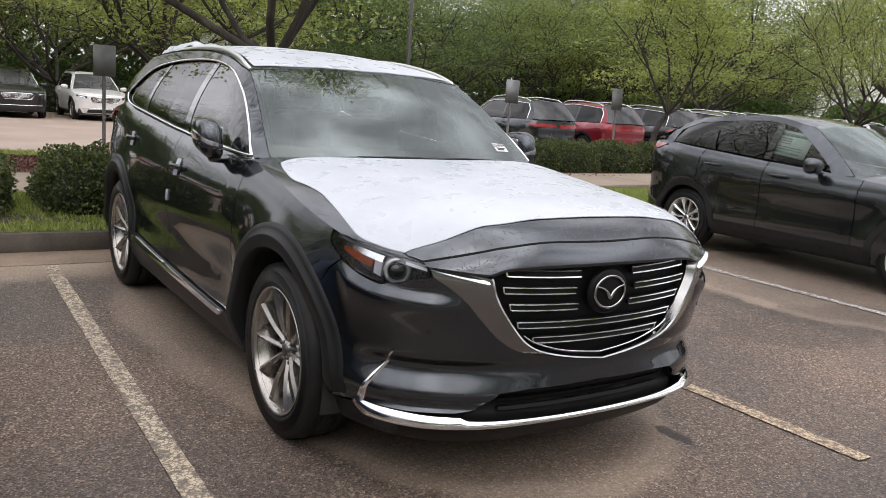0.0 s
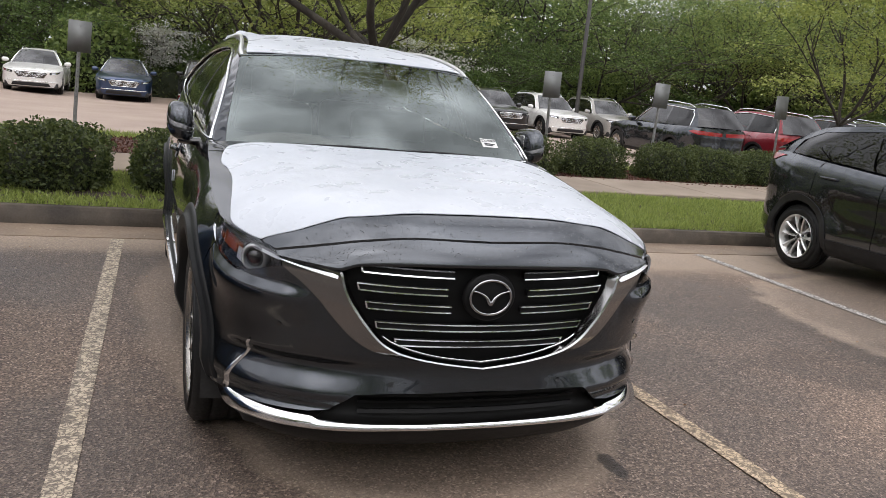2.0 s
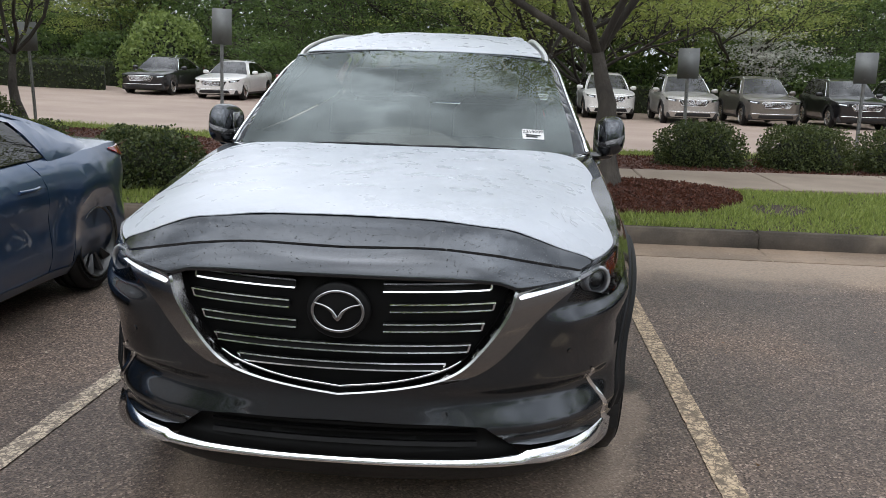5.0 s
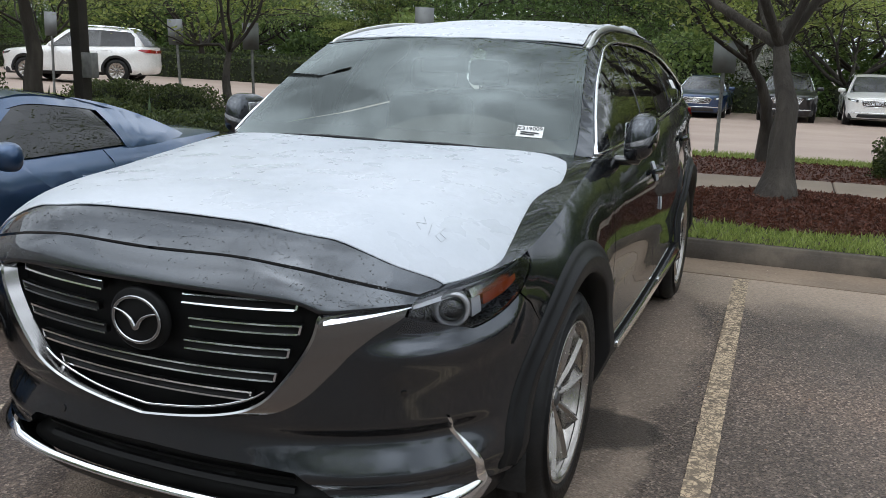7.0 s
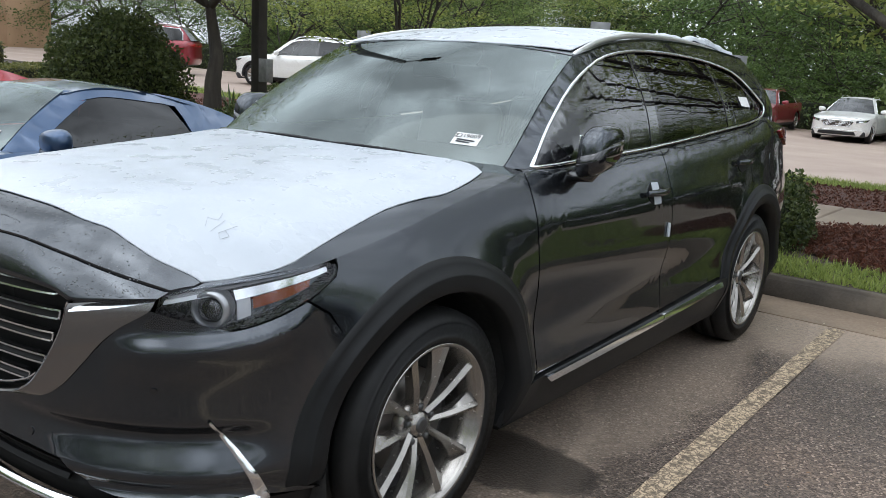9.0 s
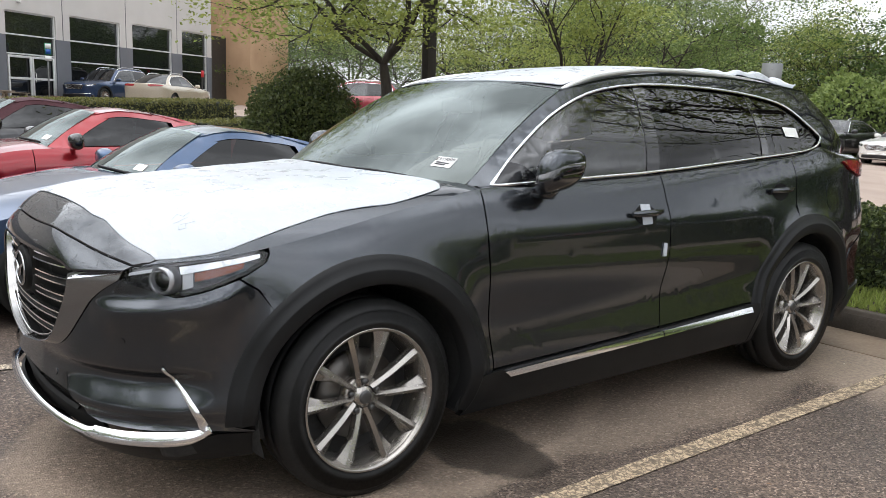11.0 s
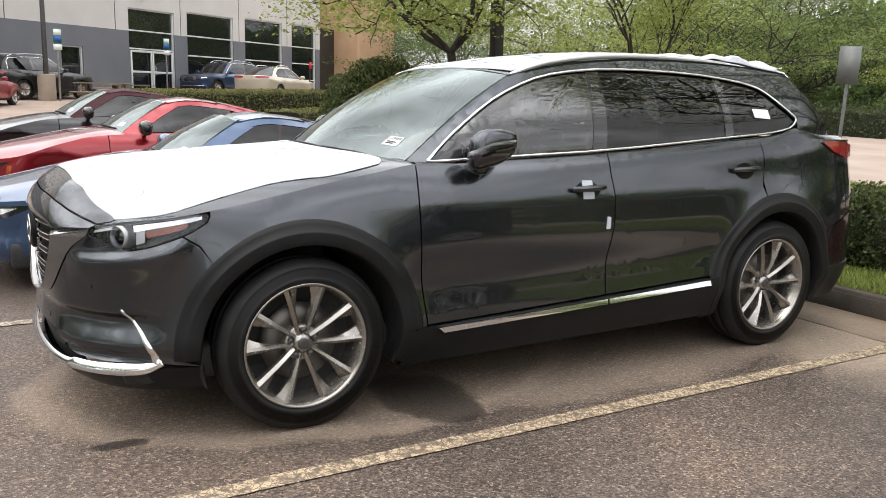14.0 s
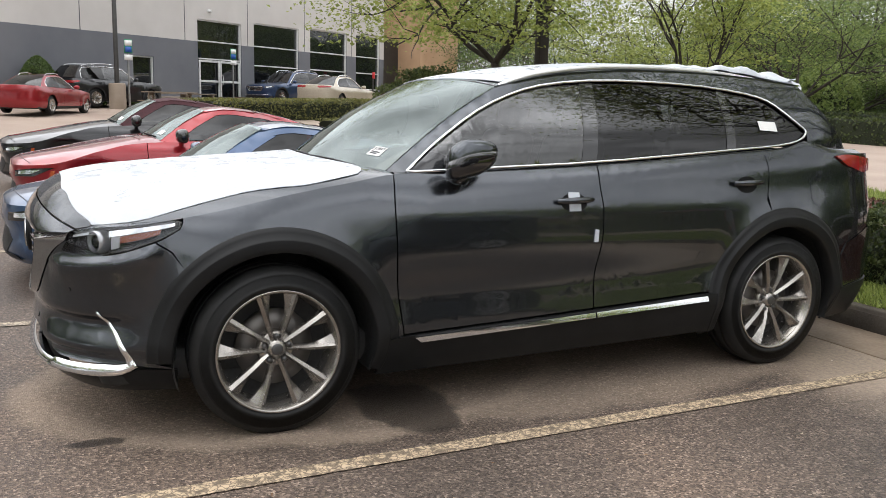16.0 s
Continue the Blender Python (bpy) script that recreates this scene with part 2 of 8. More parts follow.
def tube(points, radius, sides=8, closed=False, flat=1.0):
    """A tube along points; radius a number or one for each point; flat squeezes it upright."""
    pts = [Vector(p) for p in points]
    n = len(pts)
    rad = radius if isinstance(radius, (list, tuple, np.ndarray)) else [radius] * n
    bm = bmesh.new()
    rings, up = [], None
    for i, p in enumerate(pts):
        a, b = (pts[i - 1], pts[(i + 1) % n]) if closed else (pts[max(0, i - 1)], pts[min(n - 1, i + 1)])
        t = (b - a).normalized()
        if up is None:
            up = t.orthogonal().normalized() if abs(t.z) > 0.95 else Vector((0, 0, 1))
        u = (up - t * up.dot(t)).normalized()
        if abs(t.z) > 0.95:
            up = u
        v = t.cross(u)
        rings.append([bm.verts.new(p + (u * math.cos(k) * flat + v * math.sin(k)) * rad[i]) for k in (2 * math.pi * j / sides for j in range(sides))])
    for i in range(n if closed else n - 1):
        r, s = rings[i], rings[(i + 1) % n]
        for j in range(sides):
            bm.faces.new((r[j], r[(j + 1) % sides], s[(j + 1) % sides], s[j]))
    if not closed:
        bm.faces.new(rings[0][::-1])
        bm.faces.new(rings[-1])
        for r in (rings[0], rings[-1]):
            for j in range(sides):
                bm.edges.get((r[j], r[(j + 1) % sides])).smooth = False
    bm.normal_update()
    return bm


def box(sx, sy, sz, bevel=0.0, at=(0, 0, 0), seg=2):
    """A box on its base centre."""
    bm = bmesh.new()
    bmesh.ops.create_cube(bm, size=1)
    bmesh.ops.scale(bm, vec=(sx, sy, sz), verts=bm.verts)
    bmesh.ops.translate(bm, vec=(at[0], at[1], at[2] + sz / 2), verts=bm.verts)
    if bevel:
        bmesh.ops.bevel(bm, geom=bm.edges[:], offset=bevel, segments=seg, affect="EDGES", profile=0.5)
    return bm


def lathe(profile, steps=48, axis="x"):
    """A solid of revolution about the x axis from (distance along x, radius)."""
    bm = bmesh.new()
    rings = []
    for x, r in profile:
        rings.append([bm.verts.new((x, r * math.cos(a), r * math.sin(a))) for a in (2 * math.pi * k / steps for k in range(steps))])
    for a, b in zip(rings, rings[1:]):
        for k in range(steps):
            bm.faces.new((a[k], a[(k + 1) % steps], b[(k + 1) % steps], b[k]))
    bm.normal_update()
    return bm


def join(*bms):
    """Several bmeshes of one part in one."""
    out = bms[0]
    for b in bms[1:]:
        me = bpy.data.meshes.new("part")
        b.to_mesh(me)
        b.free()
        out.from_mesh(me)
        bpy.data.meshes.remove(me)
    return out


def moved(bm, m):
    bmesh.ops.transform(bm, matrix=m, verts=bm.verts)
    return bm

# ---- body shapes: a plan outline carries upright profiles, a deck closes the top ----
def curve(points, n=24):
    """A smooth curve through control points, n steps to a span (centripetal feel, no overshoot on flat spans)."""
    p = np.array(points, float)
    if len(p) < 3:
        return np.array([p[0] + (p[-1] - p[0]) * k / n for k in range(n + 1)])
    q = np.vstack([2 * p[0] - p[1], p, 2 * p[-1] - p[-2]])
    out = []
    for i in range(len(p) - 1):
        a, b, c, d = q[i:i + 4]
        for k in range(n):
            t = k / n
            out.append(0.5 * (2 * b + (c - a) * t + (2 * a - 5 * b + 4 * c - d) * t * t + (3 * b - a - 3 * c + d) * t ** 3))
    out.append(p[-1])
    return np.array(out)


def smooth(table, n=12):
    """A smooth function of one number through a table of (number, value), held flat outside."""
    c = curve(table, n)
    return lambda v: float(np.interp(v, c[:, 0], c[:, 1]))


class Shape:
    """Half a car body, x > 0, nose towards -y, wheels' ground at z = 0."""

    def __init__(self, outline, front, side, rear, top, belt, centre, power=5.0, nose=0.9, tail=0.9, sculpt=None, round=None, turn=0.10):
        # the plan runs smoothly over the middle of nose and tail
        c = curve([(-outline[1][0], outline[1][1])] + list(outline) + [(-outline[-2][0], outline[-2][1])])[24:-24]
        step = np.hypot(*np.diff(c, axis=0).T)
        self.u = np.concatenate([[0], np.cumsum(step)])
        self.c, self.length = c, self.u[-1]
        tan = np.gradient(c, self.u, axis=0)
        tan /= np.linalg.norm(tan, axis=1)[:, None]
        self.nrm = np.stack([tan[:, 1], -tan[:, 0]], 1)
        self.front, self.side, self.rear = smooth(front), smooth(side), smooth(rear)
        self.top, self.belt, self.centre = smooth(top), smooth(belt), smooth(centre)
        self.round = smooth(round) if round else None
        self.power, self.nose, self.tail, self.sculpt, self.turn = power, nose, tail, sculpt, turn

    def plan(self, u):
        at = lambda k: np.interp(u, self.u, k)
        return at(self.c[:, 0]), at(self.c[:, 1]), at(self.nrm[:, 0]), at(self.nrm[:, 1])

    def u_of_y(self, y):
        return float(np.interp(y, self.c[:, 1], self.u))

    def skin(self, u, z, off=0.0):
        """The body's outer side at the distance u round the plan and the height z."""
        x, y, nx, ny = self.plan(u)
        a = min(1, max(0, (u - self.nose * 0.6) / (self.nose * 0.5)))
        b = min(1, max(0, (self.length - self.tail * 0.6 - u) / (self.tail * 0.5)))
        a, b = a * a * (3 - 2 * a), b * b * (3 - 2 * b)
        k = min(a, b)
        end = self.front(z) if u < self.length / 2 else self.rear(z)
        d = self.side(z) * k + end * (1 - k)
        drop = z - self.belt(y)
        if drop > -0.2 and k > 0:
            r = (drop + 0.2) / 0.2
            d -= k * self.turn * max(0, r) ** 2.9 * (self.round(u) if self.round else 1)
        if self.sculpt:
            d += self.sculpt(u, y, z, k)
        d += off
        return Vector((max(0.0, x + nx * d) if u < 0.002 else x + nx * d, y + ny * d, z))

    def edge(self, u):
        """The upper rim of the body's side."""
        y = self.plan(u)[1]
        return self.skin(u, self.top(u))

    def deck(self, s, u, off=0.0):
        """The bonnet and other decks: s from -1 to 1 across, u along the rim."""
        e = self.edge(u)
        z = e.z + (max(self.centre(e.y), e.z) - e.z) * (1 - abs(s) ** self.power)
        return Vector((e.x * s, e.y, z + off))

    def deck_at(self, x, y, off=0.0):
        if not hasattr(self, "rim"):
            us = np.linspace(0, self.length, 400)
            es = [self.edge(v) for v in us]
            self.rim = (np.maximum.accumulate([e.y for e in es]), np.array([e.x for e in es]), np.array([e.z for e in es]))
        ex, ez = float(np.interp(y, self.rim[0], self.rim[1])), float(np.interp(y, self.rim[0], self.rim[2]))
        s = min(1, abs(x) / max(ex, 1e-4))
        return Vector((x, y, ez + (max(self.centre(y), ez) - ez) * (1 - s ** self.power) + off))


def hero_sculpt(u, y, z, k):
    """Flared arches, the hollow of the doors and the waist line."""
    d = 0.0
    if u < 1.2:
        # the shelf under the bumper's crease, deepest towards the corners
        f = (0.10 + 0.90 * min(1, max(0, (u - 0.2) / 0.4))) * min(1, max(0, (1.06 - u) / 0.12))
        r = (z - 0.525) / (0.028 if z > 0.525 else 0.075)
        d -= 0.034 * f * math.exp(-r * r)
        # the ledge on which the lamps sit
        zl = float(np.interp(u, [0.6, 0.8, 0.9, 0.99, 1.09, 1.17], [0.803, 0.811, 0.82, 0.833, 0.862, 0.91]))
        ledge = min(1, max(0, (u - 0.6) / 0.12)) * min(1, max(0, (1.17 - u) / 0.1))
        r = (z - zl + 0.042) / (0.034 if z > zl - 0.042 else 0.075)
        d += 0.026 * ledge * math.exp(-r * r)
        return d + hero_flare(y, z) * k
    return (d + hero_flare(y, z)) * k


def hero_flare(y, z):
    d = 0.0
    for cy in (0.0, 2.93):
        r = math.hypot(y - cy, z - 0.375)
        if z > 0.2:
            d += 0.022 * math.exp(-((r - 0.47) / 0.085) ** 2) * min(1, max(0, (z - 0.2) / 0.2))
    if 0.4 < y < 2.7:
        e = min(1, (y - 0.4) / 0.3, (2.7 - y) / 0.3)
        d += e * (-0.012 * math.exp(-((z - (0.60 + 0.03 * (y - 0.6))) / 0.10) ** 2) + 0.012 * math.exp(-((z - 0.97) / 0.06) ** 2))
    return d


HERO = Shape(
    outline=[(0, -0.985), (0.25, -0.975), (0.48, -0.94), (0.66, -0.86), (0.79, -0.745), (0.87, -0.60), (0.922, -0.40), (0.948, -0.2), (0.958, 0.1),
             (0.962, 0.6), (0.968, 1.2), (0.97, 1.9), (0.965, 2.5), (0.955, 3.0), (0.935, 3.35), (0.89, 3.62), (0.81, 3.80), (0.67, 3.91), (0.4, 3.97), (0, 3.985)],
    front=[(0.18, -0.14), (0.24, -0.05), (0.30, -0.005), (0.34, 0.0), (0.38, -0.025), (0.42, -0.004), (0.46, -0.006), (0.52, -0.012), (0.58, -0.012), (0.64, -0.006), (0.75, 0.0), (0.85, 0.004), (0.90, -0.005), (0.95, -0.03), (1.0, -0.06)],
    side=[(0.18, -0.10), (0.26, -0.05), (0.34, -0.02), (0.42, 0.002), (0.5, -0.002), (0.6, -0.004), (0.7, 0.004), (0.78, 0.006), (0.86, 0.001), (0.94, -0.012), (1.02, -0.028), (1.1, -0.04), (1.3, -0.05)],
    rear=[(0.18, -0.18), (0.3, -0.06), (0.45, 0.0), (0.62, 0.03), (0.72, 0.03), (0.8, 0.0), (1.0, -0.03), (1.2, -0.07), (1.4, -0.14)],
    top=[(0, 0.925), (0.3, 0.925), (0.55, 0.918), (0.75, 0.918), (0.95, 0.935), (1.15, 0.958), (1.4, 1.0), (1.7, 1.06), (2.0, 1.11), (2.2, 1.14), (2.6, 1.15), (3.0, 1.165), (3.6, 1.185), (4.4, 1.222), (4.8, 1.234), (5.1, 1.232), (5.6, 1.22), (6.9, 1.2)],
    round=[(0.0, 0.0), (1.0, 0.0), (1.1, 0.12), (1.2, 0.45), (1.35, 0.8), (1.6, 0.9), (2.3, 1.0), (7.0, 1.0)],
    belt=[(-1, 0.93), (-0.5, 0.99), (-0.25, 1.03), (0, 1.085), (0.25, 1.118), (0.5, 1.142), (1.08, 1.162), (1.67, 1.185), (2.5, 1.24), (2.9, 1.27), (3.4, 1.31), (4.1, 1.36)],
    centre=[(-1.0, 0.93), (-0.96, 0.965), (-0.92, 1.01), (-0.86, 1.053), (-0.78, 1.08), (-0.6, 1.105), (-0.3, 1.128), (0, 1.145), (0.3, 1.16), (0.6, 1.175), (0.9, 1.18)],
    power=4.5, nose=1.15, tail=0.9, sculpt=hero_sculpt, turn=0.062)

# ---- ground ----
def rise(x, y):
    """The car park climbs gently towards the building in the west and falls away northwards."""
    west = float(np.interp(-x, [2.6, 4.2, 6.0, 8.3, 12, 25, 40, 70], [0, 0.03, 0.11, 0.165, 0.30, 0.74, 1.22, 1.9]))
    north = float(np.interp(y, [11.5, 28, 60], [0, -0.30, -0.5]))
    return west + north


def asphalt_material():
    m = material("wet_asphalt", (0.06, 0.058, 0.055), 0.6, Specular_IOR_Level=0.3)
    n, l, b = nodes_of(m)
    fine, mid, big = noise_node(m, 190, 3), noise_node(m, 38, 4), noise_node(m, 0.55, 6)
    tc = n.new("ShaderNodeTexCoord")
    stones = n.new("ShaderNodeTexVoronoi")
    stones.inputs["Scale"].default_value = 115
    l.new(tc.outputs["Object"], stones.inputs["Vector"])
    stone = ramped(m, stones.outputs["Color"], [(0.15, (0.036, 0.028, 0.024)), (0.45, (0.074, 0.059, 0.050)), (0.75, (0.125, 0.099, 0.082)), (0.95, (0.26, 0.215, 0.18))])
    worn = ramped(m, big, [(0.3, (0.78, 0.76, 0.74)), (0.5, (1.3, 1.25, 1.2)), (0.72, (2.1, 1.92, 1.74))])
    col = mixed(m, 1.0, stone, worn, "MULTIPLY")
    # the drive past the bays: colour darkened to dim its reflection in the SUV's front
    place = n.new("ShaderNodeSeparateXYZ")
    l.new(tc.outputs["Object"], place.inputs[0])
    drive = n.new("ShaderNodeMapRange")
    for i_, v_ in enumerate((-2.1, -0.4, 0.55, 1.0)):
        drive.inputs[i_ + 1].default_value = v_
    l.new(math_node(m, "ADD", place.outputs[1], math_node(m, "MULTIPLY", big, 0.6)), drive.inputs[0])
    col = mixed(m, drive.outputs[0], (0.042, 0.036, 0.033), col)
    # dried silt rings left by puddles: one round the front of the grey SUV, one beside it, and along the kerb
    def blot(cx, cy, rx, ry, wobble, ring):
        mp = n.new("ShaderNodeMapping")
        mp.vector_type = "POINT"
        mp.inputs["Location"].default_value = (-cx / rx - 0.5 * wobble, -cy / ry - 0.5 * wobble, 0)
        mp.inputs["Scale"].default_value = (1 / rx, 1 / ry, 0)
        wob = n.new("ShaderNodeTexNoise")
        wob.inputs["Scale"].default_value, wob.inputs["Detail"].default_value = max(1.7, min(14.0, 0.9 / min(rx, ry))), 5
        l.new(tc.outputs["Object"], wob.inputs["Vector"])
        ad = n.new("ShaderNodeVectorMath")
        ad.operation = "MULTIPLY_ADD"
        l.new(wob.outputs["Color"], ad.inputs[0])
        ad.inputs[1].default_value = (wobble, wobble, 0)
        l.new(tc.outputs["Object"], mp.inputs["Vector"])
        l.new(mp.outputs[0], ad.inputs[2])
        ln = n.new("ShaderNodeVectorMath")
        ln.operation = "LENGTH"
        l.new(ad.outputs[0], ln.inputs[0])
        return ramped(m, math_node(m, "MULTIPLY", ln.outputs["Value"], 0.5), ring)
    ringed = [(0.25, (0.26,) * 3), (0.44, (0.34,) * 3), (0.475, (0.6,) * 3), (0.505, (0.5,) * 3), (0.53, (0.03,) * 3), (0.7, (0, 0, 0))]
    a = blot(0.1, 0.42, 1.02, 1.46, 0.3, ringed)
    c = blot(5.1, 0.9, 1.5, 1.9, 0.5, ringed)
    e = blot(3.2, 4.2, 5.5, 1.35, 0.8, [(0.2, (0.95,) * 3), (0.42, (0.7,) * 3), (0.56, (0, 0, 0))])
    g = blot(-2.0, 4.0, 3.5, 0.8, 0.8, [(0.2, (0.85,) * 3), (0.45, (0.5,) * 3), (0.62, (0, 0, 0))])
    a = math_node(m, "MAXIMUM", a, blot(0.02, 1.75, 1.16, 2.35, 0.28, [(0.3, (0.34,) * 3), (0.46, (0.42,) * 3), (0.495, (0.36,) * 3), (0.53, (0, 0, 0))]))
    silt = math_node(m, "MAXIMUM", math_node(m, "MAXIMUM", a, c), math_node(m, "MAXIMUM", e, g))
    silt = math_node(m, "MULTIPLY", silt, ramped(m, mid, [(0.3, (0.55,) * 3), (0.65, (1, 1, 1))]))
    col = mixed(m, silt, col, (0.40, 0.315, 0.24))
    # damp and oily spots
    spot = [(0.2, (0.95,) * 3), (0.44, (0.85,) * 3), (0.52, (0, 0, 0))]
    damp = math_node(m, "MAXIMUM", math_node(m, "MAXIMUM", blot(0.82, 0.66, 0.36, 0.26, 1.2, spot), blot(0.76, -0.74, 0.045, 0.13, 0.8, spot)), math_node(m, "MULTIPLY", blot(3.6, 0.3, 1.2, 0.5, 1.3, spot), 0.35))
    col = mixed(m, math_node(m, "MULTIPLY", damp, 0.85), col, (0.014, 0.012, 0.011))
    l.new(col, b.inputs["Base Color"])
    wet = ramped(m, big, [(0.32, (0.40,) * 3), (0.5, (0.54,) * 3), (0.68, (0.72,) * 3)])
    l.new(math_node(m, "ADD", wet, math_node(m, "SUBTRACT", math_node(m, "MULTIPLY", silt, 0.3), math_node(m, "MULTIPLY", damp, 0.12)), True), b.inputs["Roughness"])
    bumped(m, math_node(m, "ADD", stones.outputs["Distance"], math_node(m, "MULTIPLY", fine, 0.5)), 0.55, 0.006)
    return m


ASPHALT = asphalt_material()
CONCRETE = textured("old_concrete", [(0.3, (0.20, 0.155, 0.115)), (0.6, (0.27, 0.215, 0.165)), (0.8, (0.33, 0.275, 0.215))], 1.3, (0.75, 0.9), 0.25, 0.004, fine=45)
KERB_CON = textured("stained_kerb_concrete", [(0.3, (0.036, 0.029, 0.022)), (0.55, (0.075, 0.06, 0.045)), (0.8, (0.18, 0.145, 0.105))], 2.6, (0.7, 0.95), 0.35, 0.006, fine=60)
LANE = textured("pale_brown_road", [(0.3, (0.27, 0.20, 0.16)), (0.7, (0.36, 0.28, 0.225))], 0.5, (0.6, 0.85), 0.2, 0.004, fine=80)
SOIL = textured("dark_soil", [(0.3, (0.03, 0.022, 0.015)), (0.7, (0.07, 0.05, 0.035))], 6, (0.85, 0.95), 0.5, 0.02)
MULCH = textured("red_brown_mulch", [(0.3, (0.035, 0.014, 0.009)), (0.5, (0.085, 0.032, 0.02)), (0.72, (0.15, 0.065, 0.04))], 26, (0.8, 0.95), 0.9, 0.03, fine=60)
LINE_PAINT = cracked_paint("worn_cream_line_paint", (0.11, 0.088, 0.072), (0.42, 0.345, 0.24), (0.60, 0.51, 0.39))
LINE_YELLOW = cracked_paint("worn_yellowed_line_paint", (0.125, 0.095, 0.068), (0.45, 0.335, 0.21), (0.60, 0.475, 0.325))
LINE_WHITE = cracked_paint("worn_white_line_paint", (0.10, 0.088, 0.08), (0.42, 0.39, 0.35), (0.60, 0.57, 0.53))


def grid_sheet(xs, ys, height):
    bm = bmesh.new()
    rows = [[bm.verts.new((x, y, height(x, y))) for x in xs] for y in ys]
    for a, b in zip(rows, rows[1:]):
        for i in range(len(xs) - 1):
            bm.faces.new((a[i], a[i + 1], b[i + 1], b[i]))
    return bm


knots_x = [-900, -300, -120, -70, -55, -40, -32, -25, -18, -12, -8.3, -6.0, -4.2, -2.6, 0, 3, 8, 20, 45, 120, 300, 900]
knots_y = [-900, -300, -60, -20, -8, -4, -2, 0, 2, 4, 8, 11.5, 20, 28, 40, 60, 150, 900]
tagged(part("ground", grid_sheet(knots_x, knots_y, lambda x, y: rise(x, y) - 0.002), ASPHALT), "damp grey asphalt car park with pale dried silt", "ground", kind="structure")

KERB_Y, ISLAND_FAR = 4.12, 11.2
def island_z(x, y):
    """The verge: up from the kerb to the level of the footpath, with a mound round the tree."""
    return rise(x, y) + float(np.interp(y, [4.2, 5.6, 7.2, 9.5, 11.3], [0.145, 0.29, 0.29, 0.24, 0.145])) + 0.07 * math.exp(-((x - 1.47) ** 2 + (y - 5.55) ** 2) / 0.35)


def strip(xs, y0, y1, z0, thick, n=1):
    """A slab that follows the ground, its top thick above z0."""
    bm = bmesh.new()
    for k in range(len(xs) - 1):
        a, b = xs[k] + 0.006, xs[k + 1] - 0.006
        q = []
        for x, y in ((a, y0), (b, y0), (b, y1), (a, y1)):
            q.append((bm.verts.new((x, y, rise(x, y) + z0)), bm.verts.new((x, y, rise(x, y) + z0 + thick))))
        bm.faces.new([p[1] for p in q])
        for i in range(4):
            j = (i + 1) % 4
            bm.faces.new((q[i][0], q[j][0], q[j][1], q[i][1]))
    bmesh.ops.bevel(bm, geom=[e for e in bm.edges if abs(e.verts[0].co.z - e.verts[1].co.z) < 0.05 and min(e.verts[0].co.z - rise(*e.verts[0].co.xy), e.verts[1].co.z - rise(*e.verts[1].co.xy)) > z0 + thick * 0.7], offset=0.02, segments=2, affect="EDGES")
    return bm


def kerb_run(name, x0, x1, y0, y1, length=3.05):
    root = base(name, "weathered concrete kerb with dark stains beside the asphalt", "kerb", kind="structure")
    x = x0
    while x < x1 - 0.01:
        e = min(x1, x + length)
        part("kerb_stone", strip([x, e], y0, y1, -0.02, 0.17), KERB_CON, root)
        x = e
    return root


kerb_run("kerb_near", -40.0, 38.0, KERB_Y, KERB_Y + 0.16)
kerb_run("kerb_far", -40.0, 38.0, ISLAND_FAR, ISLAND_FAR + 0.16)
GUTTER = textured("silted_gutter_concrete", [(0.3, (0.13, 0.095, 0.068)), (0.5, (0.21, 0.155, 0.11)), (0.75, (0.34, 0.25, 0.175))], 1.1, (0.55, 0.85), 0.3, 0.004, fine=40)
gutter = base("gutter", "flat concrete gutter with tan silt along the kerb", "gutter", kind="structure")
for k in range(26):
    x = -40.0 + 3.05 * k
    bm = bmesh.new()
    cells = [(x + 3.05 * j / 4 + (0.006 if j == 0 else 0) - (0.006 if j == 4 else 0)) for j in range(5)]
    rows_ = [[bm.verts.new((a, KERB_Y - 0.46, rise(a, 4) - 0.03)) for a in cells], [bm.verts.new((a, KERB_Y - 0.455, rise(a, 4) + 0.004)) for a in cells], [bm.verts.new((a, KERB_Y - 0.2, rise(a, 4) + 0.002)) for a in cells], [bm.verts.new((a, KERB_Y + 0.01, rise(a, 4) + 0.012)) for a in cells]]
    for ra, rb in zip(rows_, rows_[1:]):
        for i in range(4):
            bm.faces.new((ra[i], ra[i + 1], rb[i + 1], rb[i]))
    part("gutter_slab", bm, GUTTER, gutter, smooth_faces=False)
xs_ = list(np.arange(-40, 38.1, 0.5))
lawn_h = lambda x, y: island_z(x, y) - 0.012 + 0.012 * noise.noise((x * 0.6, y * 0.7, 1))
tagged(part("verge_soil", grid_sheet(xs_, list(np.arange(KERB_Y + 0.15, ISLAND_FAR + 0.05, 0.3)), lawn_h), SOIL), "dark soil of the planted verge", "soil", kind="structure")
path_y = lambda x: 5.75 + 0.06 * (x - 1.0)
walk_root = base("pavement", "pale brown concrete footpath in joined slabs", "footpath", kind="structure")
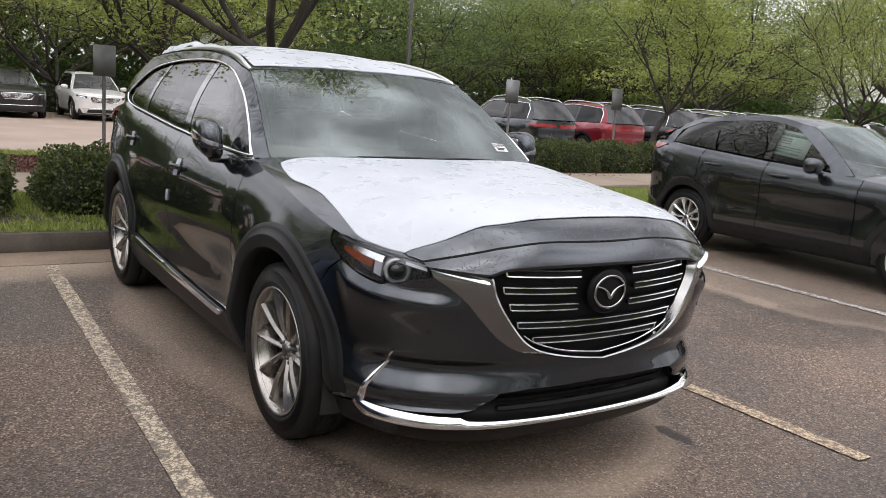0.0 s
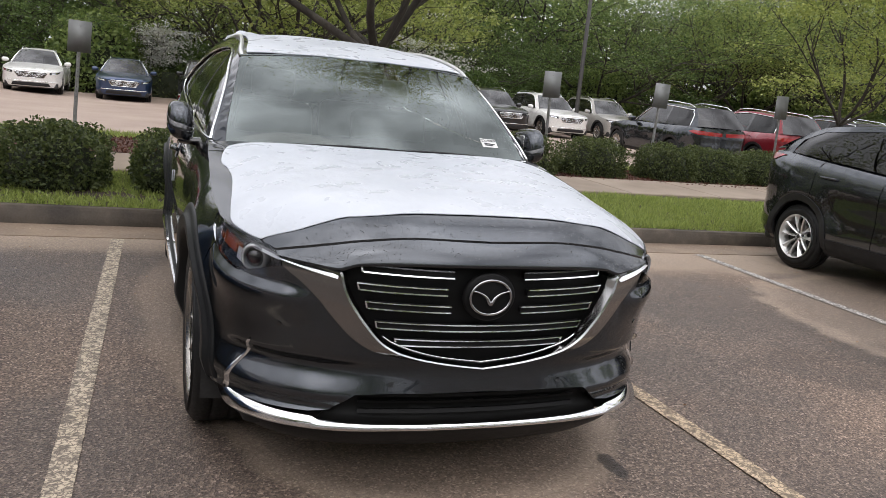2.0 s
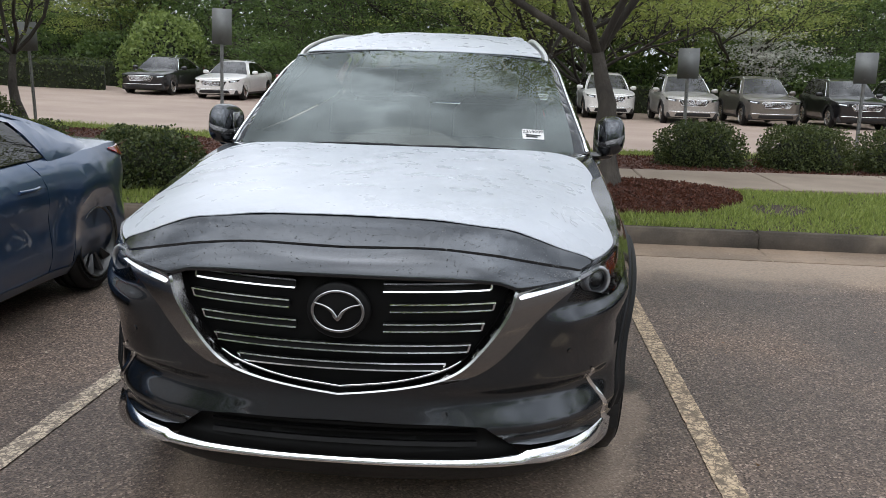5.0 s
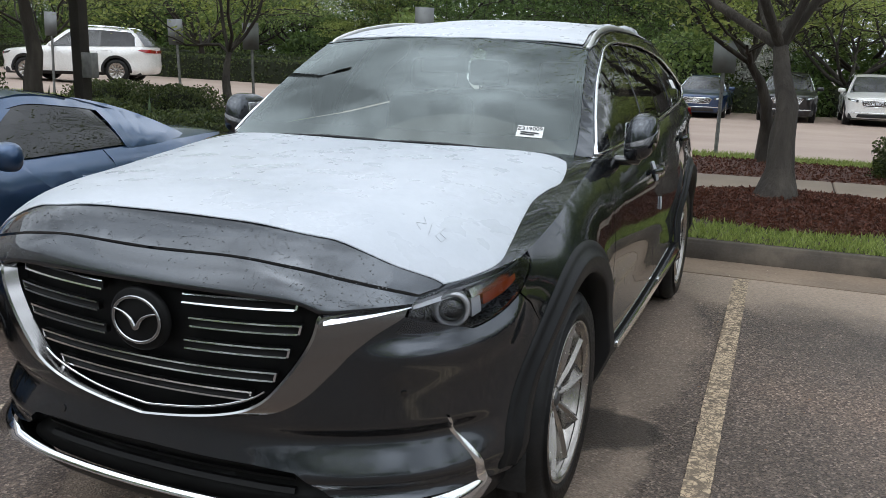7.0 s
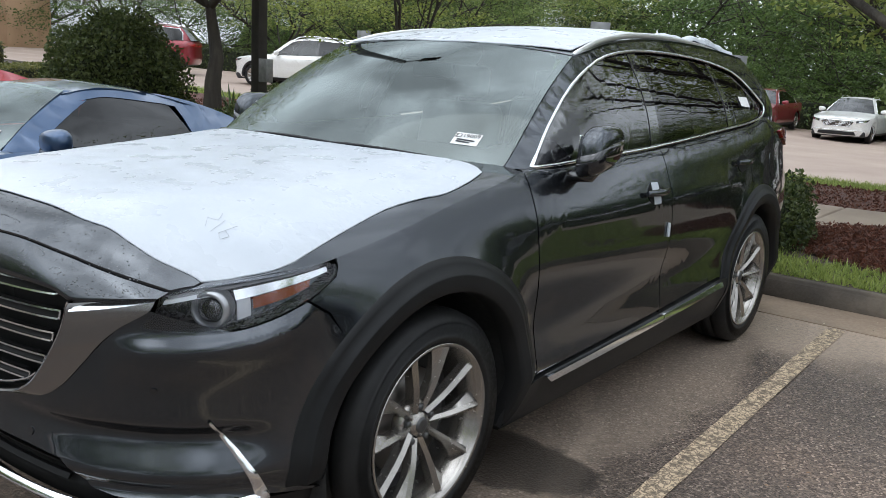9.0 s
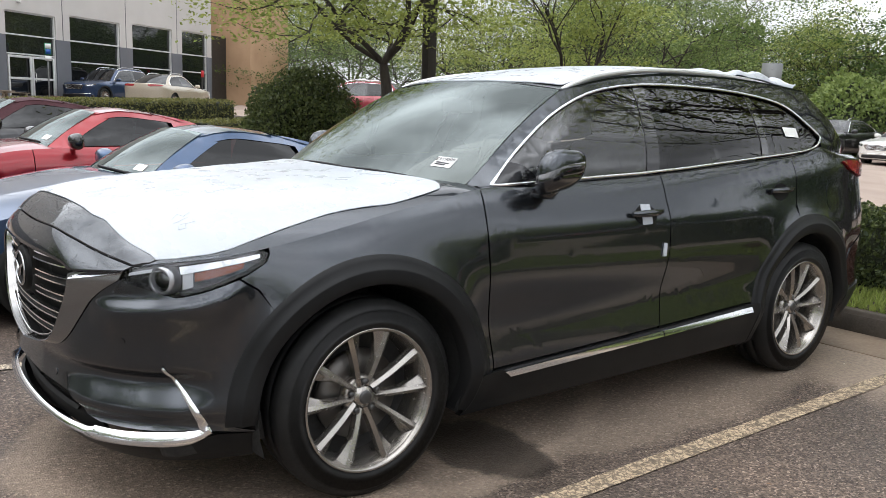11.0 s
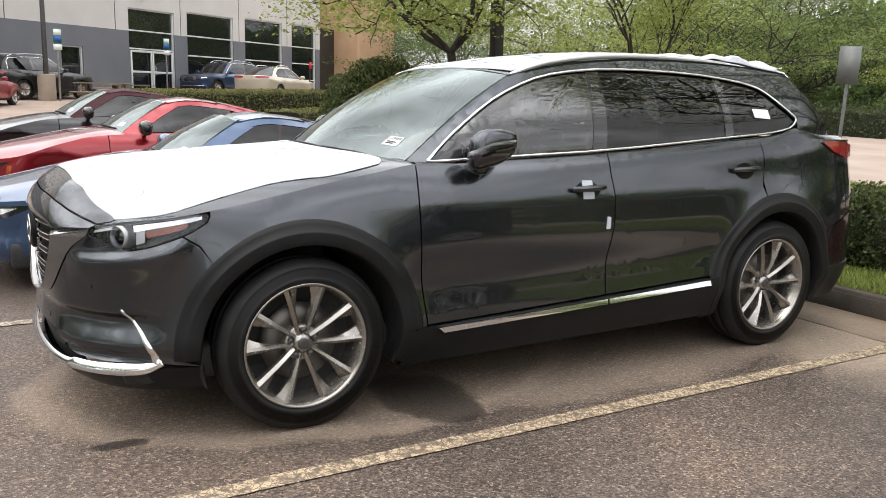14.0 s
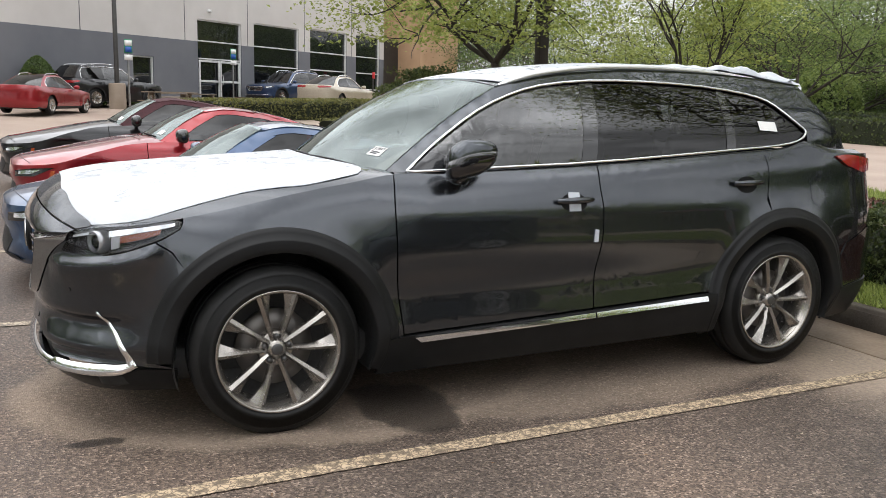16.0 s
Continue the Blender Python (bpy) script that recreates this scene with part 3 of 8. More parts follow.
for k in range(0, 52):
    x = -40 + 1.5 * k
    bm = bmesh.new()
    q = [(x + 0.006, path_y(x)), (x + 1.494, path_y(x + 1.5)), (x + 1.494, path_y(x + 1.5) + 1.5), (x + 0.006, path_y(x) + 1.5)]
    lo = [bm.verts.new((a, b, rise(a, b) + 0.2)) for a, b in q]
    hi = [bm.verts.new((a, b, rise(a, b) + 0.312)) for a, b in q]
    bm.faces.new(hi)
    for i in range(4):
        bm.faces.new((lo[i], lo[(i + 1) % 4], hi[(i + 1) % 4], hi[i]))
    bmesh.ops.bevel(bm, geom=[e for e in bm.edges if e.verts[0] in hi and e.verts[1] in hi], offset=0.012, segments=1, affect="EDGES")
    part("slab", bm, CONCRETE, walk_root, smooth_faces=False)
lane_x = [-70, -55, -40, -32, -25, -18, -12, -8.3, -6.0, -4.2, -2.6, 0, 8, 20, 45, 70]
tagged(part("lane", grid_sheet(lane_x, [ISLAND_FAR + 0.15, 11.5, 14, 17, 20, 24, 28, 34.0], lambda x, y: rise(x, y) + 0.004), LANE), "pale brown concrete lane and parking bays", "road", kind="structure")
tagged(part("west_lot", grid_sheet([-70, -55, -40, -32, -25, -18, -12, -11.2], [-60, -30, -14, -6, 0, 6, 11.2], lambda x, y: rise(x, y) + 0.003), LANE), "pale brown concrete drive before the building", "road", kind="structure")


def painted_line(x0, y0, x1, y1, w, mat, label):
    d = Vector((x1 - x0, y1 - y0, 0)).normalized()
    s = Vector((-d.y, d.x, 0)) * w / 2
    n = 160
    bm = bmesh.new()
    last = None
    for k in range(n + 1):
        t = k / n
        p = Vector((x0 + (x1 - x0) * t, y0 + (y1 - y0) * t, 0))
        row = []
        for q in (p + s * (1 + 0.08 * noise.noise((t * 150, 1, x0))), p - s * (1 + 0.08 * noise.noise((t * 150, 7, x0)))):
            row.append(bm.verts.new((q.x, q.y, rise(q.x, q.y) + 0.004)))
        if last:
            bm.faces.new((last[0], row[0], row[1], last[1]))
        last = row
    return tagged(part("bay_line", bm, mat), label, "line", group="parking bay lines", kind="structure")


for k in range(-4, 6):
    x = 1.36 + 2.72 * k
    dx0, dx1 = (-0.07, 0.05) if k == -1 else (0.33, 0.31) if k == 1 else (0.03, -0.035)
    painted_line(x + dx0, -1.33, x + dx1, 3.62, 0.1, LINE_WHITE if k == 1 else LINE_YELLOW if k == 0 else LINE_PAINT, "worn painted parking bay line on asphalt")

# ---- the grey three-row SUV with its delivery film ----
def arc(cu, cz, r, a0, a1, n=28):
    return [(cu + r * math.cos(radians(a0 + (a1 - a0) * k / n)), cz + r * math.sin(radians(a0 + (a1 - a0) * k / n))) for k in range(n + 1)]


def along(points, n=8):
    return [tuple(p) for p in curve(points, n)]


def wheel(parent, x, y, radius=0.381, width=0.245, rim=0.279, side=1, metal=None, spokes="twin", name="wheel"):
    """A tyre on an alloy rim, its face towards side * x."""
    metal = metal or ALLOY
    k = rim / 0.279
    barrel = lathe([(-0.11, rim * 0.93), (0.0, rim * 0.86), (0.07, rim * 0.9), (0.098, rim * 0.965), (0.112, rim), (0.118, rim * 0.985), (0.112, rim * 0.955), (0.095, rim * 0.93)], 64)
    hub = lathe([(0.0, 0.085 * k), (0.045, 0.08 * k), (0.05, 0.07 * k), (0.05, 0.04 * k), (0.066, 0.038 * k), (0.068, 0.001)], 32)
    r1 = rim * 0.955
    rods = []
    if spokes == "twin":
        for i in range(5):
            for s in (-1, 1):
                mid = 72 * i + 270
                a0, a1 = radians(mid + s * 14), radians(mid + s * 18)
                p0, p1 = Vector((0, math.cos(a0), math.sin(a0))) * 0.045 * k, Vector((0, math.cos(a1), math.sin(a1))) * r1
                d = (p1 - p0).normalized()
                nrm = Vector((0, -d.z, d.y)) * s
                rod = bmesh.new()
                rings = []
                # a sharp ridge, and a lower facet that spreads towards the rim on the outer side of each pair
                for t, xx, th, w, spread_ in ((0, 0.064, 0.03, 0.012, 0.0), (0.3, 0.082, 0.034, 0.0125, 0.0), (0.5, 0.09, 0.032, 0.0135, 0.001), (0.78, 0.097, 0.03, 0.015, 0.021), (1.0, 0.102, 0.024, 0.017, 0.042)):
                    c = p0.lerp(p1, t)
                    rings.append([rod.verts.new(c + nrm * q * k + Vector((h, 0, 0))) for q, h in ((-w, xx - th - 0.012), (-w * 0.9, xx - 0.012), (w * 0.15, xx), (w * 0.95, xx - 0.013), (w + spread_, xx - 0.02 - 0.35 * spread_), (w + spread_ * 1.02, xx - th - 0.014))])
                for ra, rb in zip(rings, rings[1:]):
                    for j in range(5):
                        f_ = (ra[j], ra[j + 1], rb[j + 1], rb[j])
                        rod.faces.new(f_ if s > 0 else f_[::-1])
                rod.normal_update()
                for e in rod.edges:
                    e.smooth = not any(e.verts[0] in ra and e.verts[1] in rb or e.verts[1] in ra and e.verts[0] in rb for ra, rb in zip(rings, rings[1:]))
                rods.append(rod)
        face = join(barrel, hub)
    else:
        # a pressed star: one dished disc whose depth follows ten spokes
        star = bmesh.new()
        grid = []
        for r, depth in ((0.03, 0.07), (0.07, 0.07), (0.12, 0.075), (0.17, 0.085), (r1 * 0.97, 0.095), (r1, 0.098)):
            row = []
            for j in range(80):
                a = 2 * math.pi * j / 80
                on = math.cos(10 * a) > -0.1 or r < 0.06 or r > r1 * 0.96
                row.append(star.verts.new((depth if on else 0.02, r * math.cos(a) * (rim / 0.245 if r < r1 * 0.9 else 1), r * math.sin(a) * (rim / 0.245 if r < r1 * 0.9 else 1))))
            grid.append(row)
        for ra, rb in zip(grid, grid[1:]):
            for j in range(80):
                star.faces.new((ra[j], ra[(j + 1) % 80], rb[(j + 1) % 80], rb[j]))
        face = join(barrel, star)
        hub.free()
    w = part(name, face, metal, parent)
    for rod in rods:
        part("spoke", rod, metal, w)
    w.matrix_basis = pose(x, y, radius - 0.006, 0, 0, 0 if side > 0 else 180)
    h = width / 2
    R = radius
    tyre = [(-h * 0.75, rim * 0.97), (-h * 0.98, rim * 1.1), (-h, (rim + R) / 2), (-h * 0.93, R - 0.03), (-h * 0.78, R - 0.006), (-h * 0.5, R), (-h * 0.34, R), (-h * 0.33, R - 0.009), (-h * 0.27, R - 0.009), (-h * 0.26, R),
            (h * 0.26, R), (h * 0.27, R - 0.009), (h * 0.33, R - 0.009), (h * 0.34, R), (h * 0.5, R), (h * 0.78, R - 0.006), (h * 0.93, R - 0.03), (h * 0.985, R - 0.045), (h, (rim + R) / 2 + 0.01), (h * 0.995, (rim + R) / 2 - 0.02), (h * 1.0, rim * 1.12), (h * 0.96, rim * 1.03), (h * 0.86, rim * 0.985)]
    part("tyre", lathe(tyre, 72), RUBBER, w)
    part("brake_disc", lathe([(0.0, 0.05), (0.012, 0.06), (0.012, rim * 0.62), (-0.012, rim * 0.62)], 40), material_disc, w)
    part("centre_cap", lathe([(0.062, 0.027 * k), (0.072, 0.025 * k), (0.0745, 0.018 * k), (0.074, 0.0005)], 28), ALLOY_DARK, w)
    nut = lathe([(0.03, 0.012), (0.064, 0.011), (0.068, 0.006), (0.068, 0.0004)], 10)
    for i in range(5):
        a = radians(72 * i + 90)
        n_ = part("lug_nut", nut.copy(), ALLOY_DARK, w)
        n_.location = (0, 0.059 * k * math.cos(a), 0.059 * k * math.sin(a))
    nut.free()
    part("wheel_back", lathe([(-0.03, 0.01), (-0.03, rim * 0.9)], 32), CABIN, w)
    return w


PENCIL = material("pencil_grey", (0.34, 0.35, 0.38), 0.6)
SATIN = material("satin_silver", (0.76, 0.76, 0.75), 0.33, 0.9)
material_disc = material("brake_steel", (0.16, 0.15, 0.14), 0.45, 0.9)


BADGE = material("grey_chrome_badge", (0.45, 0.455, 0.46), 0.16, 1.0)
REFLECTOR = material("silver_reflector", (0.78, 0.79, 0.81), 0.3, 0.25)
LAMP_RING = material("grey_projector_ring", (0.40, 0.405, 0.42), 0.25, 0.5)
LEDGE = material("grey_lamp_ledge", (0.24, 0.24, 0.25), 0.35, 0.5)
WATER_DROP = material("water_drop", (0.11, 0.115, 0.12), 0.06, 0.4)
LAMP_HOUSE = textured("dark_lamp_housing", [(0.3, (0.03, 0.03, 0.032)), (0.7, (0.10, 0.10, 0.105))], 18, (0.2, 0.35), 0.1, 0.003, metal=0.6)


def ribbon(a, b, place_a, place_b, both=True, n=60):
    """A strip between two curves of (u, z), each laid by its own place()."""
    bm = bmesh.new()
    def even(c):
        c = np.array(c)
        s = np.concatenate([[0], np.cumsum(np.hypot(*np.diff(c, axis=0).T))])
        q = np.linspace(0, s[-1], n)
        return list(zip(np.interp(q, s, c[:, 0]), np.interp(q, s, c[:, 1])))
    a, b = even(a), even(b)
    for side in ((1, -1) if both else (1,)):
        va = [bm.verts.new((side * (q := place_a(*p)).x, q.y, q.z)) for p in a]
        vb = [bm.verts.new((side * (q := place_b(*p)).x, q.y, q.z)) for p in b]
        for i in range(n - 1):
            f = (va[i], va[i + 1], vb[i + 1], vb[i])
            bm.faces.new(f if side > 0 else f[::-1])
    bm.normal_update()
    return bm


def welded(*pieces):
    """Several strips as one, joined along their shared edges."""
    bm = join(*pieces)
    bmesh.ops.remove_doubles(bm, verts=bm.verts, dist=5e-4)
    bm.normal_update()
    return bm


def hero_suv():
    S = HERO
    car = base("suv", "dark grey SUV with white protective film on bonnet and roof", "car")
    skin = lambda a, b, o: S.skin(a, b, o)
    Y = S.u_of_y
    UF, UR, Z0 = Y(0.0), Y(2.93), 0.375
    FR = 0.545
    belt = lambda y: S.belt(y)

    # front bumper, wrapped round to the arches
    low = [(0.0, 0.452), (0.34, 0.446), (0.455, 0.438), (0.545, 0.372), (0.62, 0.362), (0.8, 0.358), (0.98, 0.36), (1.05, 0.352), (1.2, 0.335)]
    a_in = math.degrees(math.asin((0.335 - Z0) / FR))
    a_top = math.degrees(math.asin((0.76 - Z0) / FR))
    arch_f = arc(UF, Z0, FR, 180 - a_in, 180 - a_top, 14)
    seam = [arch_f[-1], (1.19, 0.833), (1.127, 0.874)]
    under_lamp = along([(1.127, 0.874), (1.05, 0.848), (0.985, 0.83), (0.91, 0.818), (0.85, 0.815), (0.78, 0.817), (0.706, 0.823)]) + [(0.742, 0.866)]
    frame_out = along([(0.736, 0.871), (0.664, 0.827), (0.605, 0.777), (0.556, 0.722), (0.475, 0.643), (0.38, 0.594), (0.205, 0.56), (0.0, 0.53)])
    part("front_bumper", panel(low + arch_f[1:] + seam + under_lamp + frame_out, (0.016, 0.012), skin, both=True), PAINT_GREY, car)
    part("lower_grille", panel([(0, 0.46), (0.46, 0.45), (0.56, 0.36), (0.62, 0.3), (0, 0.3)], 0.05, skin, off=-0.055, both=True), GRILLE_BLACK, car, "black lower intake mesh")
    for z in (0.365, 0.40, 0.43):
        part("lower_grille_slat", panel([(0, z - 0.006), (0.44, z - 0.006), (0.44, z + 0.006), (0, z + 0.006)], 0.06, skin, off=-0.03, both=True), GRILLE_BLACK, car)
    part("chin", panel([(0, 0.2), (1.19, 0.22), (1.2, 0.325), (1.05, 0.33), (0.95, 0.305), (0.6, 0.30), (0, 0.30)], 0.06, skin, off=-0.02, both=True), CLADDING, car, "dark grey lower valance")
    lip_out = lambda a: 0.013 + 0.016 * min(1, max(0, (a - 0.5) / 0.15)) * min(1, max(0, (1.06 - a) / 0.1))
    # chrome lip with its kinked ends and blades
    lip_top = along([(0, 0.332), (0.35, 0.333), (0.565, 0.336), (0.6, 0.346), (0.73, 0.348), (0.85, 0.352), (0.965, 0.357), (1.012, 0.374)])
    lip_mid = along([(0, 0.325), (0.35, 0.325), (0.565, 0.322), (0.6, 0.318), (0.73, 0.317), (0.85, 0.317), (0.965, 0.322), (1.03, 0.354)])
    lip_low = along([(0, 0.308), (0.35, 0.306), (0.6, 0.300), (0.8, 0.298), (0.95, 0.305), (1.04, 0.345)])
    wide = lambda a: min(1, max(0, (a - 0.55) / 0.06))
    part("chrome_lip", welded(ribbon(lip_top, lip_mid, lambda a, b: S.skin(a, b, -0.014 + 0.008 * wide(a)), lambda a, b: S.skin(a, b, lip_out(a))),
         ribbon(lip_mid, lip_low, lambda a, b: S.skin(a, b, lip_out(a)), lambda a, b: S.skin(a, b, -0.004))), CHROME, car, "chrome lower bumper lip")
    blade_ridge = along([(0.872, 0.578), (0.905, 0.527), (0.945, 0.478), (0.983, 0.418), (1.012, 0.352)])
    blade_in = along([(0.866, 0.578), (0.896, 0.523), (0.932, 0.473), (0.965, 0.413), (0.985, 0.347)])
    blade_out = along([(0.877, 0.58), (0.913, 0.53), (0.955, 0.482), (0.997, 0.422), (1.034, 0.352)])
    for side in (1, -1):
        bm = welded(ribbon(blade_in, blade_ridge, lambda a, b: S.skin(a, b, -0.008), lambda a, b: S.skin(a, b, 0.012), both=False), ribbon(blade_ridge, blade_out, lambda a, b: S.skin(a, b, 0.012), lambda a, b: S.skin(a, b, 0.002), both=False))
        part("bumper_blade", moved(bm, Matrix.Diagonal((side, 1, 1, 1))), CHROME, car, "slim chrome blade")
        part("sensor", panel(arc(0.74, 0.665, 0.009, 0, 360, 14)[:-1], 0.01, skin, off=0.003, depth=0.004, mirror=side < 0), GLOSS_BLACK, car, "round parking sensor")
        part("sensor", panel(arc(0.33, 0.478, 0.011, 0, 360, 14)[:-1], 0.012, skin, off=0.003, depth=0.004, mirror=side < 0), GLOSS_BLACK, car, "round parking sensor")

    # grille
    inner = along([(0, 0.54), (0.10, 0.552), (0.19, 0.566), (0.27, 0.583), (0.336, 0.606), (0.39, 0.642), (0.44, 0.698), (0.485, 0.76), (0.515, 0.815), (0.53, 0.868)])
    mouth = inner + along([(0.53, 0.868), (0.505, 0.89), (0.46, 0.904), (0.3, 0.908), (0, 0.91)], 4)[1:]
    part("grille_back", panel(mouth, 0.06, skin, off=-0.05, depth=0.0, both=True), GRILLE_BLACK, car, "black grille backing")
    part("grille_surround", ribbon(inner, [(a * 0.985, b + 0.004) for a, b in inner], lambda a, b: S.skin(a, b, 0.0), lambda a, b: S.skin(a, b, -0.055)), GRILLE_BLACK, car)
    rows = [(0.878, 0.135, 0.47), (0.815, 0.155, 0.478), (0.752, 0.135, 0.445), (0.684, 0.0, 0.405), (0.625, 0.0, 0.33)]
    for z, u0, u1 in rows:
        for side in (1, -1):
            rise = lambda a: 0.012 * (a / 0.45) ** 2
            at = lambda a, b, o: S.skin(a, b + rise(a), o)
            bar = part("grille_bar", panel([(u0, z - 0.012), (u1 - 0.012, z - 0.012), (u1, z + 0.012), (u0, z + 0.012)], (0.05, 0.02), at, off=-0.022, depth=0.016, mirror=side < 0), GRILLE_BLACK, car, "double chrome-edged grille bar")
            part("chrome_edge", panel([(u0, z + 0.009), (u1 - 0.001, z + 0.009), (u1, z + 0.0135), (u0, z + 0.0135)], (0.04, 0.02), lambda a, b, o, zc=z + 0.0105: at(a, b, o + 0.3 * (zc - b)), off=-0.015, depth=0.008, mirror=side < 0), CHROME, bar)
            part("chrome_end", panel([(u1 - 0.0125, z - 0.0125), (u1 - 0.006, z - 0.0125), (u1 + 0.0005, z + 0.0125), (u1 - 0.006, z + 0.0125)], (0.04, 0.02), at, off=-0.017, depth=0.008, mirror=side < 0), CHROME, bar)
            part("chrome_edge", panel([(u0, z - 0.0135), (u1 - 0.013, z - 0.0135), (u1 - 0.011, z - 0.009), (u0, z - 0.009)], (0.04, 0.02), lambda a, b, o, zc=z - 0.0105: at(a, b, o + 0.3 * (zc - b)), off=-0.015, depth=0.008, mirror=side < 0), CHROME, bar)
    # chrome wings from the grille to the lamps
    out_edge = [(0.75, 0.902)] + frame_out
    in_edge = [(0.535, 0.876)] + inner[::-1]
    part("grille_frame", join(ribbon(out_edge, in_edge, lambda a, b: S.skin(a, b, 0.004), lambda a, b: S.skin(a, b, 0.02)),
         ribbon(in_edge, [(a * 0.975, b + 0.006) for a, b in in_edge], lambda a, b: S.skin(a, b, 0.02), lambda a, b: S.skin(a, b, -0.02))), DARK_CHROME, car, "satin chrome grille frame with wings")
    part("grille_frame_lip", ribbon(in_edge, [(a * 0.988, b + 0.004) for a, b in in_edge], lambda a, b: S.skin(a, b, 0.021), lambda a, b: S.skin(a, b, 0.016)), BADGE, car)
    for side in (1, -1):
        bm = ribbon([(0.75, 0.904), (0.64, 0.892), (0.535, 0.880)], [(0.75, 0.899), (0.64, 0.877), (0.54, 0.858)], lambda a, b: S.skin(a, b, 0.0), lambda a, b: S.skin(a, b, 0.026), both=False)
        part("wing_strip", moved(bm, Matrix.Diagonal((side, 1, 1, 1))), CHROME, car, "bright chrome strip above the grille wing")
    trim_foot = along([(0.375, 0.655), (0.33, 0.628), (0.25, 0.6), (0.15, 0.578), (0.0, 0.56)], 6)
    half_trim = [S.skin(a, b, -0.006) for a, b in trim_foot]
    part("grille_foot_trim", tube(half_trim + [Vector((-q.x, q.y, q.z)) for q in half_trim[::-1][1:]], 0.0035, 6), CHROME, car, "thin chrome line at the grille's foot")
    # round badge: a ring and a spread V, plain shapes
    disc = part("badge_base", moved(lathe([(0, 0.094), (0.012, 0.092), (0.018, 0.084), (0.019, 0.001)], 40), Matrix.Translation((0, -0.968, 0.806)) @ pose(0, 0, 0, 0, 0, -90) @ Matrix.Diagonal((1, 1.05, 0.95, 1))), GRILLE_BLACK, car, "black badge mount")
    ring = [(0.077 * math.cos(a), -0.990, 0.806 + 0.062 * math.sin(a)) for a in (2 * math.pi * k / 48 for k in range(48))]
    part("badge_ring", tube(ring, 0.0055, 8, True), BADGE, disc)
    vee = along([(-0.07, 0.830), (-0.04, 0.822), (-0.016, 0.806), (0, 0.782), (0.016, 0.806), (0.04, 0.822), (0.07, 0.830)], 5)
    part("badge_wing", tube([(a, -0.992, b) for a, b in vee], [0.0045 + 0.005 * math.exp(-((a) / 0.03) ** 2) for a, b in vee], 6, False, 0.8), BADGE, disc)

    # lamps
    lamp = along([(0.757, 0.903), (0.79, 0.917), (0.85, 0.93), (0.915, 0.940), (1.0, 0.949), (1.07, 0.956), (1.15, 0.962), (1.212, 0.963)], 4) + along([(1.232, 0.955), (1.22, 0.928), (1.165, 0.896), (1.12, 0.878), (1.05, 0.853), (0.985, 0.835), (0.91, 0.823), (0.85, 0.821), (0.78, 0.823), (0.712, 0.829)], 4) + [(0.746, 0.868)]
    for side in (1, -1):
        mir = side < 0
        house = part("headlamp", panel(lamp, 0.04, skin, off=-0.055, depth=-0.05, mirror=mir), LAMP_HOUSE, car, "clear-lensed headlamp with dark housing")
        part("lens", panel(lamp, 0.03, skin, off=0.002, depth=0.01, mirror=mir), LENS, house, "clear lens")
        ledge = along([(0.77, 0.906), (0.85, 0.925), (1.0, 0.944), (1.15, 0.957), (1.205, 0.958)], 6) + along([(1.17, 0.948), (1.05, 0.936), (0.93, 0.922), (0.775, 0.898)], 6)
        part("upper_ledge", panel(ledge, 0.03, skin, off=-0.014, depth=0.02, mirror=mir), LEDGE, house, "grey ledge above the reflector")
        guide = along([(0.935, 0.918), (1.03, 0.93), (1.13, 0.942), (1.205, 0.952)], 5) + along([(1.205, 0.94), (1.15, 0.928), (1.05, 0.912), (0.94, 0.894)], 4)
        part("light_guide", panel(guide, 0.03, skin, off=-0.010, depth=0.02, mirror=mir), CHROME, house, "silver light guide")
        part("side_marker", panel(along([(0.985, 0.897), (1.06, 0.911), (1.15, 0.925)], 4) + along([(1.145, 0.908), (1.10, 0.894), (1.05, 0.882), (0.985, 0.87)], 4), 0.03, skin, off=-0.014, depth=0.02, mirror=mir), AMBER, house, "amber side marker")
        part("side_reflector", panel([(0.945, 0.892), (0.98, 0.897), (0.98, 0.852), (0.945, 0.842)], 0.02, skin, off=-0.02, depth=0.01, mirror=mir), REFLECTOR, house, "silver reflector block")
        part("strip_lamp", panel([(0.765, 0.894), (0.84, 0.909), (0.90, 0.916), (0.90, 0.908), (0.84, 0.899), (0.762, 0.884)], 0.03, skin, off=-0.012, depth=0.012, mirror=mir), REFLECTOR, house, "slim silver strip lamp")
        c = S.skin(0.892, 0.872, -0.05)
        m = Matrix.Translation((side * c.x, c.y, c.z)) @ pose(0, 0, 0, 0, 0, -90 + side * 30)
        part("projector", moved(lathe([(0.0, 0.052), (0.03, 0.050), (0.044, 0.046), (0.046, 0.041), (0.042, 0.036), (0.03, 0.034)], 32), m), LAMP_RING, house, "chrome projector ring")
        part("projector_lens", moved(lathe([(0.028, 0.034), (0.040, 0.025), (0.046, 0.012), (0.047, 0.0005)], 24), m), GLOSS_BLACK, house)

    # bonnet, lip above the grille and wing tops
    deck = lambda a, b, o: S.deck_at(a, b, o)
    shut = along([(0.728, -0.79), (0.665, -0.826), (0.596, -0.858), (0.51, -0.887), (0.38, -0.914), (0.2, -0.929), (0, -0.934)], 6)
    edge_x = smooth([(-0.79, 0.728), (-0.755, 0.757), (-0.71, 0.774), (-0.6, 0.79), (-0.4, 0.79), (-0.2, 0.776), (0, 0.77), (0.25, 0.77), (0.42, 0.758), (0.52, 0.725)])
    side_edge = [(edge_x(y), y) for y in np.linspace(0.52, -0.79, 30)]
    cowl = along([(0, 0.40), (0.3, 0.415), (0.55, 0.45), (0.74, 0.52)], 6)
